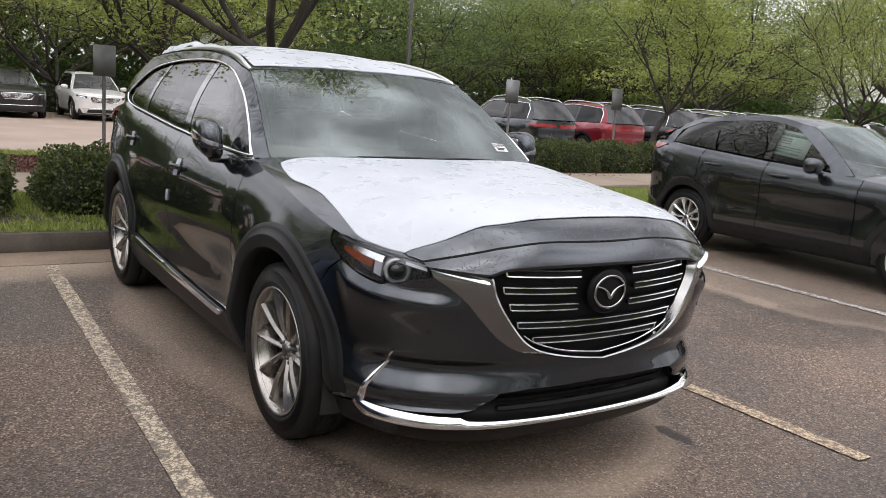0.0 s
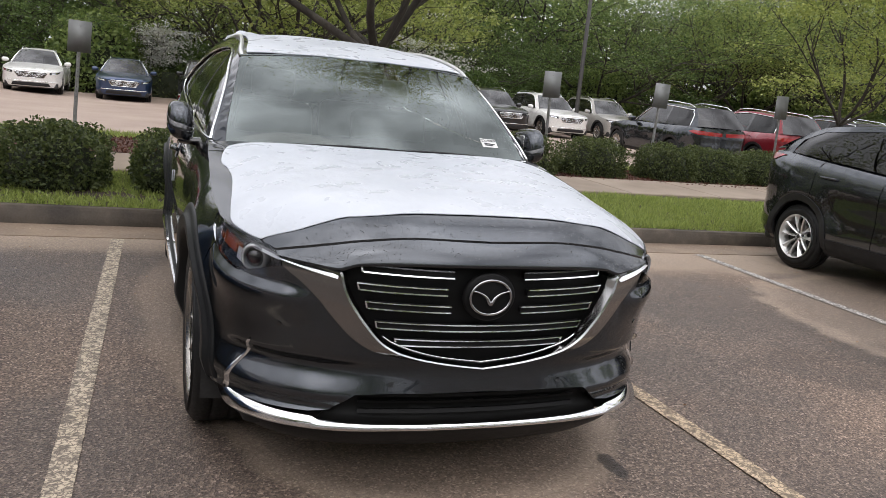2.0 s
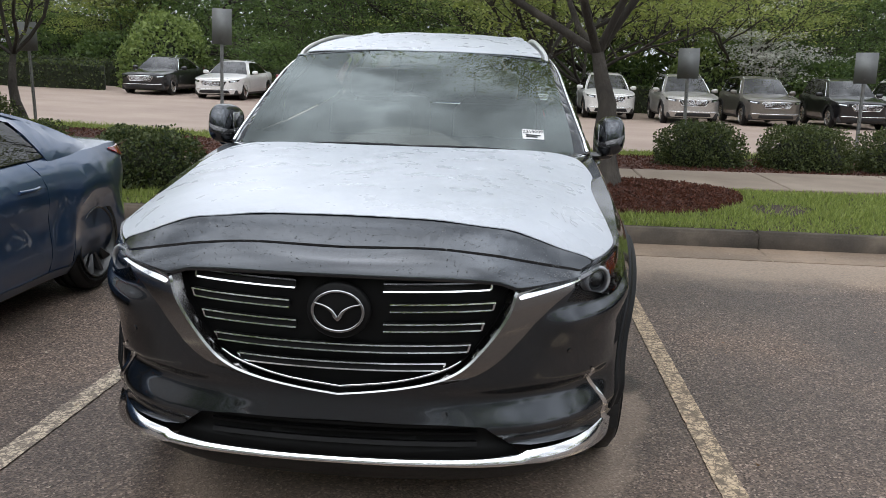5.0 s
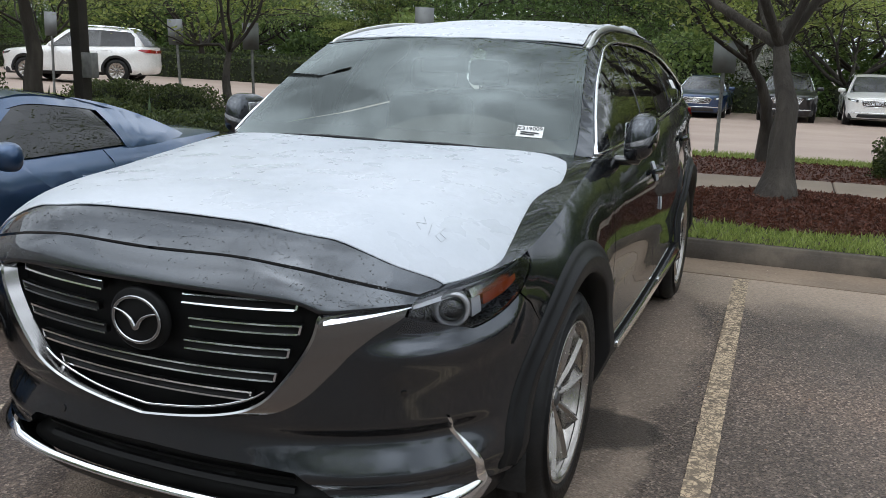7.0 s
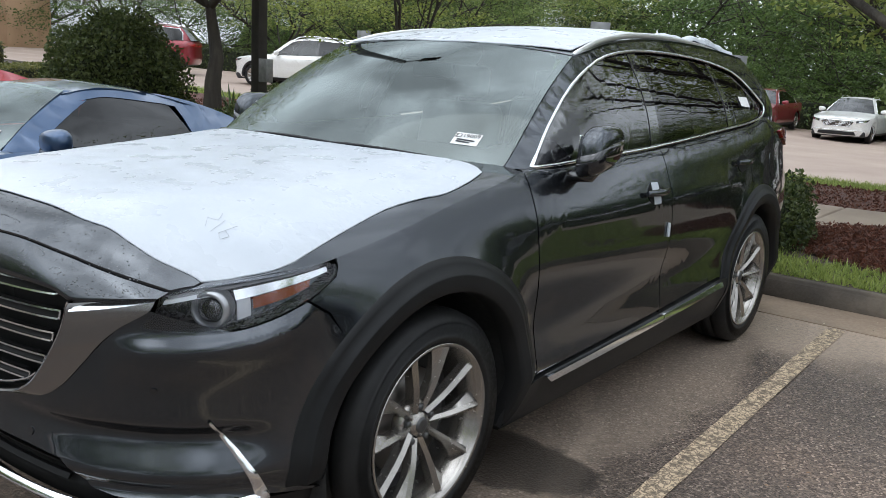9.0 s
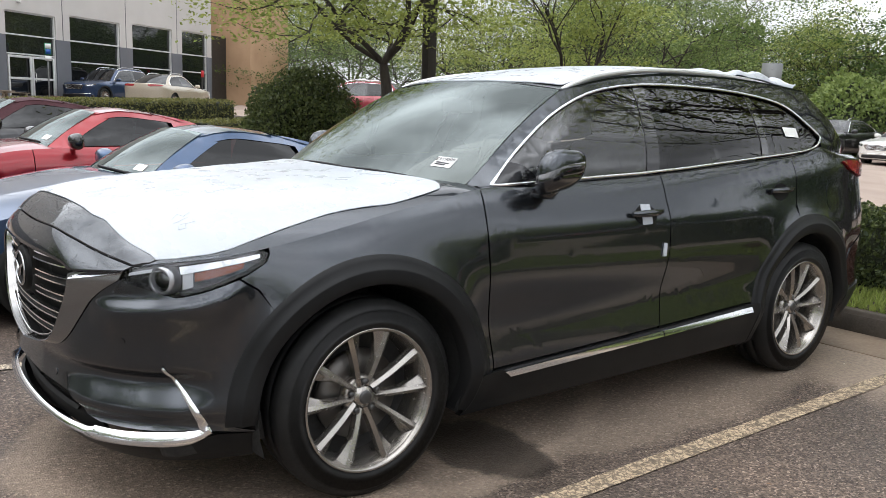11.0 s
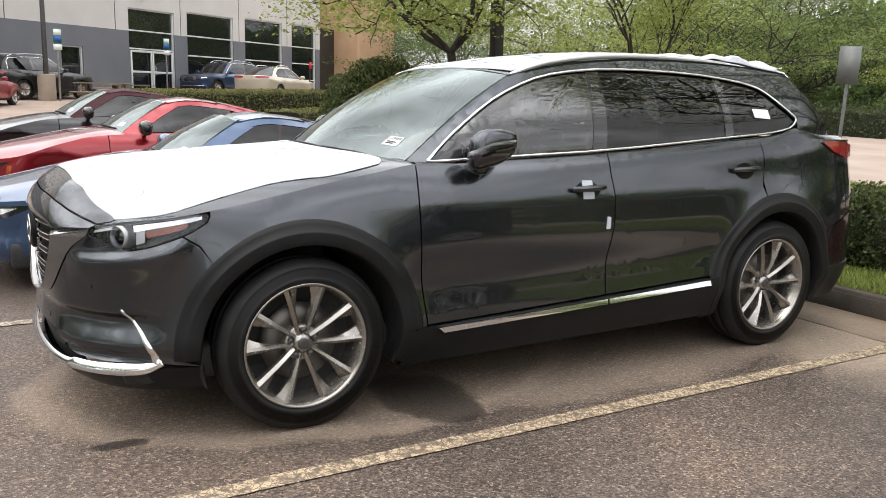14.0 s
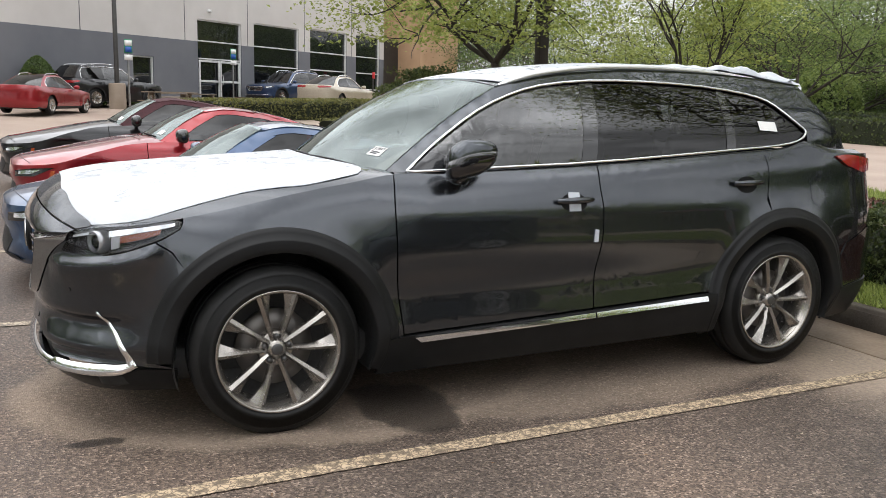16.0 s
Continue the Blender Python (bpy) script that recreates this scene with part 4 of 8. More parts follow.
    hood = cowl + side_edge[1:] + shut[1:]
    bonnet = part("bonnet", panel(hood, 0.045, deck, both=True, depth=0.015), PAINT_GREY, car)
    foot_c = curve([(0.757, 0.906), (0.64, 0.894), (0.54, 0.882), (0.508, 0.890), (0.46, 0.902), (0.3, 0.909), (0, 0.911), (-0.3, 0.909)], 8)[:-8]
    head_c = curve([(0.729, -0.794), (0.666, -0.83), (0.597, -0.862), (0.51, -0.891), (0.38, -0.918), (0.2, -0.933), (0, -0.938), (-0.2, -0.933)], 8)[:-8]
    nose_bm = bmesh.new()
    for side in (1, -1):
        rows_ = []
        for q in np.linspace(0, 1, 41):
            ft = [float(np.interp(q, np.linspace(0, 1, len(foot_c)), foot_c[:, i])) for i in (0, 1)]
            hd = [float(np.interp(q, np.linspace(0, 1, len(head_c)), head_c[:, i])) for i in (0, 1)]
            p2, p0 = S.skin(ft[0], ft[1], 0.016), S.deck_at(hd[0], hd[1], -0.002)
            p1 = p0 * 0.4 + p2 * 0.6 + Vector((0, -0.008, 0.014)) * min(1, q / 0.3)
            rows_.append([nose_bm.verts.new((side * w_.x, w_.y, w_.z)) for w_ in [p0 * (1 - t) ** 2 + p1 * 2 * t * (1 - t) + p2 * t * t for t in np.linspace(0, 1, 9)] + [S.skin(ft[0], ft[1] - 0.004, -0.03)]])
        for ra, rb in zip(rows_, rows_[1:]):
            for i in range(9):
                f = (ra[i], rb[i], rb[i + 1], ra[i + 1])
                nose_bm.faces.new(f if side > 0 else f[::-1])
    bmesh.ops.remove_doubles(nose_bm, verts=nose_bm.verts, dist=1e-4)
    nose = part("nose_panel", nose_bm, PAINT_GREY, car)
    def nose_at(q, t):
        ft = [float(np.interp(q, np.linspace(0, 1, len(foot_c)), foot_c[:, i])) for i in (0, 1)]
        hd = [float(np.interp(q, np.linspace(0, 1, len(head_c)), head_c[:, i])) for i in (0, 1)]
        p2, p0 = S.skin(ft[0], ft[1], 0.016), S.deck_at(hd[0], hd[1], -0.002)
        p1 = p0 * 0.4 + p2 * 0.6 + Vector((0, -0.008, 0.014)) * min(1, q / 0.3)
        return p0 * (1 - t) ** 2 + p1 * 2 * t * (1 - t) + p2 * t * t
    rng_n = np.random.default_rng(15)
    dew = bmesh.new()
    for _ in range(420):
        q, t, side = rng_n.uniform(0.06, 0.99), rng_n.uniform(0.05, 0.8), rng_n.choice((-1, 1))
        p, e = nose_at(q, t), 0.01
        nv = (nose_at(q, t + e) - p).cross(nose_at(q + e, t) - p).normalized()
        nv = nv if nv.z > 0 else -nv
        u_ = Vector((1, 0, 0)).cross(nv).normalized()
        v_ = nv.cross(u_)
        rr, st = rng_n.uniform(0.0009, 0.0024), rng_n.uniform(1, 1.6)
        ring_ = lambda f, h: [dew.verts.new((side * w_.x, w_.y, w_.z)) for w_ in (p + (v_ * math.cos(1.0472 * i) * rr * st + u_ * math.sin(1.0472 * i) * rr) * f + nv * rr * h for i in range(6))]
        r0, r1_ = ring_(1, 0.0), ring_(0.65, 0.4)
        for i in range(6):
            dew.faces.new((r0[i], r0[(i + 1) % 6], r1_[(i + 1) % 6], r1_[i]))
        dew.faces.new(r1_)
    dew.normal_update()
    tagged(part("rain_beading", dew, WATER_DROP, nose, "rain drops beaded on the paint"), kind="stuff")
    def beads(n, seed, y0, y1, keep):
        """Rain drops standing on the waxed paint."""
        rng = np.random.default_rng(seed)
        bm = bmesh.new()
        while n:
            a, b = rng.uniform(-0.66, 0.66), rng.uniform(y0, y1)
            if not keep(abs(a), b):
                continue
            n -= 1
            p, e = S.deck_at(a, b, 0.0), 0.004
            nv = (S.deck_at(a + e, b) - S.deck_at(a - e, b)).cross(S.deck_at(a, b + e) - S.deck_at(a, b - e)).normalized()
            rr = rng.uniform(0.0009, 0.0024)
            u_ = nv.orthogonal().normalized()
            v_ = nv.cross(u_)
            st = rng.uniform(1, 1.5)
            ring0 = [bm.verts.new(p + (u_ * math.cos(k) * rr * st + v_ * math.sin(k) * rr)) for k in (1.0472 * i for i in range(6))]
            ring1 = [bm.verts.new(p + (u_ * math.cos(k) * rr * st + v_ * math.sin(k) * rr) * 0.65 + nv * rr * 0.4) for k in (1.0472 * i for i in range(6))]
            tip = bm.verts.new(p + nv * rr * 0.5)
            for i in range(6):
                bm.faces.new((ring0[i], ring0[(i + 1) % 6], ring1[(i + 1) % 6], ring1[i]))
                bm.faces.new((ring1[i], ring1[(i + 1) % 6], tip))
        return bm
    front_of_film = lambda a: -0.836 + 0.10 * max(0, (a - 0.4) / 0.3) ** 2
    drops = part("rain_beading", beads(650, 5, -0.93, -0.80, lambda a, b: b < front_of_film(a) and a < 0.66), WATER_DROP, bonnet, "rain drops beaded on the paint")
    tagged(drops, kind="stuff")
    film = along([(0, -0.826), (0.2, -0.829), (0.39, -0.831), (0.50, -0.812), (0.58, -0.803), (0.66, -0.782), (0.75, -0.738), (0.778, -0.728)], 5) + along([(0.778, -0.728), (0.815, -0.66), (0.852, -0.55), (0.848, -0.44), (0.827, -0.26), (0.813, -0.1), (0.822, 0.05), (0.834, 0.15), (0.815, 0.3), (0.785, 0.41)], 6)[1:] + [(0.74, 0.44), (0.69, 0.455), (0.60, 0.452), (0.5, 0.428), (0.38, 0.416), (0.27, 0.408), (0.12, 0.402), (0, 0.40)]
    S.deck_at(0, 0)
    film = [(min(a, float(np.interp(b, S.rim[0], S.rim[1])) - 0.012), b) for a, b in film]
    wrinkle = lambda a, b, o: S.deck_at(a, b, o + 0.0015 * noise.noise((a * 9, b * 7, 0)) + 0.001 * noise.noise((a * 3, b * 22, 4)))
    part("bonnet_film", panel(film, 0.03, wrinkle, off=0.0045, depth=0.003, both=True), FILM, bonnet, "white protective film, slightly wrinkled")
    ink = lambda pts: tube([S.deck_at(a, b, 0.0085) for a, b in pts], 0.0006, 4)
    marks = [[(0.66, -0.635), (0.635, -0.61), (0.66, -0.595), (0.64, -0.565)], [(0.685, -0.64), (0.67, -0.58)], [(0.705, -0.57), (0.70, -0.625), (0.72, -0.635), (0.725, -0.61), (0.704, -0.605)]]
    part("pen_mark", join(*[ink(m_) for m_ in marks]), PENCIL, bonnet, "faint handwritten marks on the film")

    # wings, doors, quarter panels
    def wing_top(side):
        bm = bmesh.new()
        rows_ = []
        for u in np.linspace(0.745, Y(0.55), 48):
            e = S.edge(u)
            x0 = min(e.x, edge_x(e.y) + 0.004) if e.y < 0.5 else edge_x(0.5) + 0.004
            rows_.append([bm.verts.new((side * q.x, q.y, q.z)) for q in (S.deck_at(x0 + (e.x - x0) * k / 5, e.y) for k in range(6))])
        for ra, rb in zip(rows_, rows_[1:]):
            for k in range(5):
                f = (ra[k], ra[k + 1], rb[k + 1], rb[k])
                bm.faces.new(f if side > 0 else f[::-1])
        return bm
    seam_fd = along([(Y(0.552), S.top(Y(0.552))), (Y(0.535), 1.0), (Y(0.538), 0.85), (Y(0.545), 0.65), (Y(0.575), 0.43), (Y(0.58), 0.395)], 4)
    seam_b = along([(Y(1.665), S.top(Y(1.665))), (Y(1.655), 1.07), (Y(1.66), 0.85), (Y(1.632), 0.65), (Y(1.625), 0.42)], 4)
    seam_r = along([(Y(2.80), S.top(Y(2.80))), (Y(2.81), 1.1), (Y(2.79), 0.97)], 4)
    a_r = arc(UR, Z0, FR, 102, 160, 10)
    gap = 0.0035
    shift = lambda pts, d: [(a + d, b) for a, b in pts]
    for side in (1, -1):
        mir = side < 0
        fender = [(u, S.top(u)) for u in np.linspace(1.238, seam_fd[0][0], 20)] + shift(seam_fd, -gap)[1:] + [(Y(0.58) - gap, 0.345)] + arc(UF, Z0, FR, -3, 180 - a_top, 30) + [(1.196, 0.837), (1.134, 0.877), (1.168, 0.892), (1.226, 0.926), (1.238, 0.952)]
        part("front_wing", join(panel(fender, 0.04, skin, mirror=mir), wing_top(side)), PAINT_GREY, car)
        sill_z = lambda y: 0.395 + (y - 0.58) * 0.042
        door = [(u, S.top(u)) for u in np.linspace(seam_fd[0][0] + gap, seam_b[0][0] - gap, 12)] + shift(seam_b, -gap)[1:] + [(u, sill_z(S.plan(u)[1]) + 0.012) for u in np.linspace(seam_b[-1][0] - gap, seam_fd[-1][0] + gap, 8)] + shift(seam_fd, gap)[::-1][1:-1]
        d1 = part("front_door", panel(door, 0.045, skin, mirror=mir), PAINT_GREY, car)
        rdoor = [(u, S.top(u)) for u in np.linspace(seam_b[0][0] + gap, seam_r[0][0] - gap, 14)] + shift(seam_r, -gap)[1:] + [(a - gap, b) for a, b in a_r] + [(u, sill_z(S.plan(u)[1]) + 0.012) for u in np.linspace(a_r[-1][0] - 0.01, seam_b[-1][0] + gap, 10)] + shift(seam_b, gap)[::-1][1:-1]
        d2 = part("rear_door", panel(rdoor, 0.045, skin, mirror=mir), PAINT_GREY, car)
        quarter = [(u, S.top(u)) for u in np.linspace(seam_r[0][0] + gap, 5.35, 18)] + [(5.35, 0.78), (5.12, 0.70), (UR + 0.5, 0.62)] + arc(UR, Z0, FR, 29, 102, 22)[1:] + shift(seam_r, gap)[::-1][1:-1]
        q = part("quarter_panel", panel(quarter, 0.045, skin, mirror=mir), PAINT_GREY, car)
        if side > 0:
            lid = [(4.86 + 0.085 * math.copysign(abs(math.cos(a)) ** 0.6, math.cos(a)), 1.02 + 0.085 * math.copysign(abs(math.sin(a)) ** 0.6, math.sin(a))) for a in (2 * math.pi * k / 36 for k in range(36))]
            part("fuel_flap", panel(lid, 0.04, skin, off=0.0025, depth=0.004), PAINT_GREY, q)
        # arches, sill and chrome strip
        for cu, a0, a1 in ((UF, -22, 180 - a_in), (UR, -22, 200)):
            clad = bmesh.new()
            rows_ = []
            for ang in np.linspace(a0 + 5, a1 - 3, 56):
                row = []
                for rr, oo in ((FR + 0.010, -0.004), (FR + 0.008, 0.004), (FR - 0.012, 0.005), (0.509, 0.005), (0.505, 0.015), (0.499, 0.015), (0.47, 0.006), (0.452, 0.006), (0.446, 0.0), (0.44, -0.06)):
                    q_ = S.skin(cu + rr * math.cos(radians(ang)), Z0 + rr * math.sin(radians(ang)), oo)
                    row.append(clad.verts.new((side * q_.x, q_.y, q_.z)))
                rows_.append(row)
            for ra, rb in zip(rows_, rows_[1:]):
                for i in range(9):
                    f = (ra[i], ra[i + 1], rb[i + 1], rb[i])
                    clad.faces.new(f if side < 0 else f[::-1])
            clad.normal_update()
            part("arch_cladding", clad, CLADDING, car, "dark grey arch cladding")
            cy = S.plan(cu)[1]
            liner = lathe([(0.55, 0.43), (0.86, 0.45), (0.93, 0.445)], 40)
            for v in [v for v in liner.verts if v.co.z < -0.2]:
                liner.verts.remove(v)
            part("wheel_liner", moved(liner, Matrix.Translation((0, cy, Z0)) if side > 0 else Matrix.Translation((0, cy, Z0)) @ Matrix.Diagonal((-1, 1, 1, 1))), CABIN, car)
        sill = [(u, sill_z(S.plan(u)[1])) for u in np.linspace(Y(0.51), Y(2.46), 12)] + [(Y(2.48), 0.24), (Y(0.47), 0.20)]
        part("sill", panel(sill, 0.05, skin, off=0.012, depth=0.03, mirror=mir), CLADDING, car, "dark grey sill cladding")
        for y0, y1 in ((0.63, 1.622), (1.632, 2.36)):
            zc = lambda y: sill_z(y) - 0.021
            strip = [(Y(y), zc(y) + 0.013) for y in np.linspace(y0, y1, 8)] + [(Y(y), zc(y) - 0.013) for y in np.linspace(y1, y0 + 0.03 * (y0 < 1), 8)]
            part("sill_strip", panel(strip, (0.06, 0.008), lambda a, b, o: S.skin(a, b, o + 0.35 * (zc(S.plan(a)[1]) - b)), off=0.03, depth=0.014, mirror=mir), CHROME, car, "chrome sill strip")
        # handles
        for dd, y, z, film_on in ((d1, 1.485, 1.0, True), (d2, 2.64, 1.066, False)):
            u = Y(y)
            cup = [(u + 0.075 * math.cos(a), z - 0.004 + 0.045 * math.sin(a)) for a in (2 * math.pi * k / 28 for k in range(28))]
            part("handle_cup", panel(cup, 0.03, skin, off=0.0022, depth=0.003, mirror=mir), GRILLE_BLACK, dd)
            grip = [S.skin(u + t, z + 0.006 + 0.02 * (t + 0.1), 0.012 + 0.026 * math.cos(t / 0.105 * 1.45)) for t in np.linspace(-0.105, 0.105, 13)]
            part("door_handle", moved(tube(grip, [0.009 + 0.005 * math.cos(t * 1.4) for t in np.linspace(-1, 1, 13)], 8, False, 1.25), Matrix.Diagonal((side, 1, 1, 1))), PAINT_GREY, dd)
            if film_on or side < 0:
                part("handle_film", panel([(u - 0.035, z - 0.046), (u + 0.035, z - 0.046), (u + 0.035, z + 0.044), (u - 0.03, z + 0.046)], 0.03, skin, off=0.006, depth=0.002, mirror=mir), FILM, dd, "white film behind the handle")
        part("door_edge_guard", panel([(Y(1.60), 0.795), (Y(1.625), 0.795), (Y(1.63), 0.855), (Y(1.61), 0.86)], 0.03, skin, off=0.008, depth=0.006, mirror=mir), FILM, d1, "small white foam block")
    # rear
    part("rear_bumper", panel([(UR + 0.47, 0.33), (5.3, 0.30), (S.length, 0.32), (S.length, 0.76), (5.35, 0.775), (5.12, 0.695), (UR + 0.5, 0.615)], 0.07, skin, off=0.004, both=True), PAINT_GREY, car)
    part("rear_valance", panel([(UR + 0.46, 0.22), (S.length, 0.24), (S.length, 0.46), (5.3, 0.44), (UR + 0.49, 0.42)], 0.07, skin, off=0.012, both=True), CLADDING, car)
    part("tailgate", panel([(5.355, 0.785), (S.length, 0.77), (S.length, 1.2), (5.6, 1.218), (5.355, 1.226)], 0.07, skin, both=True), PAINT_GREY, car)
    for side in (1, -1):
        part("tail_lamp", panel(along([(5.0, 1.215), (5.12, 1.223), (5.35, 1.2), (5.5, 1.175)], 4) + [(5.48, 1.125), (5.28, 1.115), (5.1, 1.16)], 0.04, skin, off=0.012, depth=0.03, mirror=side < 0), RED_LENS, car, "red tail lamp")
    # glasshouse
    roof_c = smooth([(1.1, 1.575), (1.2, 1.60), (1.5, 1.662), (1.9, 1.705), (2.3, 1.722), (2.8, 1.712), (3.3, 1.668), (3.7, 1.61), (4.0, 1.5)])
    roof_e = lambda y: roof_c(y) - 0.035 - 0.012 * min(1, max(0, y - 1.2))

    A0, A1 = Vector((0.79, 0.53, 1.135)), Vector((0.63, 1.19, roof_e(1.19)))
    def side_x(y, z):
        zb = S.belt(y)
        xb = S.plan(Y(y))[0] - 0.098
        t = max(0, (z - zb) / (1.61 - zb))
        x = xb - (xb - 0.648) * t ** 1.5
        ya = 0.53 + 0.66 * min(1, max(0, (z - 1.135) / (A1.z - 1.135)))
        tt = min(1, max(0, (z - 1.135) / (A1.z - 1.135)))
        x -= (0.018 + 0.062 * (1 - tt ** 2.5)) * math.exp(-max(0, y - ya) / 0.06)
        x -= 0.02 * max(0, y - 3.0) ** 2 + 0.35 * max(0, y - 3.22) ** 2
        return x
    def a_line(t):
        p = A0.lerp(A1, t)
        z = p.z + 0.028 * math.sin(math.pi * t)
        return Vector((side_x(p.y, z) - 0.002, p.y, z))
    rail_x = lambda y: side_x(y, roof_e(y) - 0.006) + 0.004
    glassy = lambda y, z, o: Vector((side_x(y, z) + o * 0.93, y, z + o * 0.37))
    rail_pts = [(y, roof_e(y) - 0.006) for y in np.linspace(1.19, 3.26, 24)]
    dlo_top = along([(0.625, 1.148), (0.735, 1.238), (0.86, 1.325), (1.035, 1.432), (1.214, 1.51), (1.42, 1.565), (1.736, 1.6), (2.104, 1.606), (2.5, 1.592), (2.8, 1.558), (2.93, 1.523), (3.01, 1.47), (3.07, 1.42), (3.132, 1.372), (3.15, 1.348)], 4)
    dlo_bot = along([(3.15, 1.348), (3.115, 1.318), (3.04, 1.291), (2.865, 1.268), (2.493, 1.243), (1.672, 1.188), (1.083, 1.165), (0.7, 1.149), (0.625, 1.148)], 4)
    a_pts = [(a_line(t).y, a_line(t).z) for t in np.linspace(0, 1, 12)]
    pillar = a_pts + rail_pts[1:] + [(3.31, 1.533), (3.385, 1.445), (3.45, 1.36), (3.55, 1.275), (3.62, 1.235), (3.4, 1.235)] + [(3.16, S.belt(3.16) - 0.04)] + [(3.158, 1.348)] + dlo_top[::-1][1:] + [(0.6, 1.143)]
    for side in (1, -1):
        mir = side < 0
        part("pillar_frame", panel(pillar, 0.06, glassy, mirror=mir), PAINT_GREY, car)
        top_at = lambda y: float(np.interp(y, [p[0] for p in dlo_top], [p[1] for p in dlo_top]))
        bot = dlo_bot[::-1]
        bot_at = lambda y: float(np.interp(y, [p[0] for p in bot], [p[1] for p in bot]))
        def pane(y0b, y0t, y1b, y1t, n=16):
            ups = [(y, top_at(y)) for y in np.linspace(y0t, y1t, n)]
            downs = [(y, bot_at(y)) for y in np.linspace(y1b, y0b, n)]
            return ups + downs
        rim_rows = []
        shoulder = bmesh.new()
        for y in np.linspace(0.56, 3.66, 60):
            lo_ = S.edge(Y(y))
            zt = bot_at(y) - 0.012 if 0.64 < y < 3.11 else float(np.interp(y, [0.5, 0.64, 3.11, 3.17, 3.4, 3.66], [1.145, bot_at(0.64) - 0.012, bot_at(3.11) - 0.012, 1.30, 1.262, 1.245]))
            hi_ = glassy(y, max(zt, lo_.z + 0.004), -0.004)
            mid_ = lo_.lerp(hi_, 0.5) + Vector((0.3, 0, 1)) * 0.12 * (hi_ - lo_).length
            rim_rows.append([shoulder.verts.new((side * w_.x, w_.y, w_.z)) for w_ in (lo_, lo_.lerp(mid_, 0.6), mid_, hi_)])
        for ra, rb in zip(rim_rows, rim_rows[1:]):
            for i in range(3):
                f = (ra[i], rb[i], rb[i + 1], ra[i + 1])
                shoulder.faces.new(f if side > 0 else f[::-1])
        shoulder.normal_update()
        part("shoulder", shoulder, PAINT_GREY, car)
        part("front_window", panel(pane(0.64, 0.66, 1.575, 1.67, 24), 0.07, glassy, off=-0.006, depth=0.004, mirror=mir), GLASS_SIDE, car, "clear side window")
        part("rear_window", panel(pane(1.665, 1.755, 2.535, 2.59), 0.07, glassy, off=-0.006, depth=0.004, mirror=mir), GLASS_DARK, car, "dark privacy glass")
        qw = part("quarter_window", panel(pane(2.60, 2.64, 3.13, 3.146, 24), 0.07, glassy, off=-0.006, depth=0.004, mirror=mir), GLASS_DARK, car, "dark privacy glass")
        part("window_pillar", panel(pane(1.575, 1.67, 1.665, 1.755, 4), 0.05, glassy, off=-0.003, depth=0.01, mirror=mir), GLOSS_BLACK, car)
        part("window_pillar", panel(pane(2.535, 2.59, 2.60, 2.64, 4), 0.05, glassy, off=-0.003, depth=0.01, mirror=mir), GLOSS_BLACK, car)
        part("sail_panel", panel([(0.64, bot_at(0.64)), (0.90, bot_at(0.90)), (0.80, 1.235), (0.74, 1.245)], 0.05, glassy, off=-0.003, depth=0.006, mirror=mir), GLOSS_BLACK, car)
        trim = [glassy(y, z, 0.006) for y, z in dlo_top[::2] + dlo_bot[1:-1:2]]
        part("window_trim", tube([(side * p.x, p.y, p.z) for p in trim], 0.0072, 6, True), CHROME, car, "bright chrome window trim")
        if side > 0:
            part("window_label", panel([(2.80, 1.36), (2.93, 1.352), (2.93, 1.405), (2.80, 1.41)], 0.06, glassy, off=0.0, depth=0.001), PAPER, qw, "small white label")
        # roof rail
        rail = [(rail_x(y) - 0.02, y, z - 0.019) for y, z in along([(1.17, 1.565), (1.25, 1.598), (1.45, 1.648), (1.8, 1.692), (2.2, 1.706), (2.6, 1.698), (2.9, 1.672), (3.1, 1.634), (3.2, 1.605)], 5)]
        part("roof_rail", tube([(side * a, b, c) for a, b, c in rail], [0.006 + 0.005 * min(1, k / 4, (len(rail) - 1 - k) / 4) for k in range(len(rail))], 12, False, 1.2), SATIN, car, "satin silver roof rail")
        # mirror
        mb = bmesh.new()
        bmesh.ops.create_uvsphere(mb, u_segments=28, v_segments=18, radius=1)
        for v in mb.verts:
            x, y, z = v.co
            sq = lambda q, p: math.copysign(abs(q) ** p, q)
            v.co = (sq(x, 0.72) * (0.078 if x > 0 else 0.055) * (1 - 0.10 * z) - 0.012 * y, sq(y, 0.75) * 0.128 + 0.02 * z, sq(z, 0.68) * (0.088 - 0.024 * y) + 0.018 * x + 0.012 * y)
        mirror_at = Matrix.Translation((side * 0.965, 0.90, 1.215)) @ Matrix.Diagonal((side, 1, 1, 1))
        mr = part("wing_mirror", moved(mb, mirror_at), PAINT_GREY, car)
        part("mirror_glass", moved(box(0.006, 0.15, 0.10, 0.002, (-0.047, 0.01, -0.05)), mirror_at), CHROME, mr)
        part("mirror_foot", moved(tube([(-0.12, -0.05, -0.1), (-0.05, -0.05, -0.105), (-0.01, -0.04, -0.1), (0.0, -0.02, -0.06)], [0.035, 0.04, 0.05, 0.055], 10, False, 0.55), mirror_at), GLOSS_BLACK, mr)
        under = bmesh.new()
        bmesh.ops.create_uvsphere(under, u_segments=28, v_segments=18, radius=1)
        for v in under.verts:
            x, y, z = v.co
            v.co = (sq(x, 0.72) * (0.0795 if x > 0 else 0.0565) * (1 - 0.10 * z) - 0.012 * y, sq(y, 0.75) * 0.1295 + 0.02 * z, min(0.004 + 0.03 * x + 0.02 * y, sq(z, 0.68) * (0.0895 - 0.024 * y) + 0.018 * x + 0.012 * y))
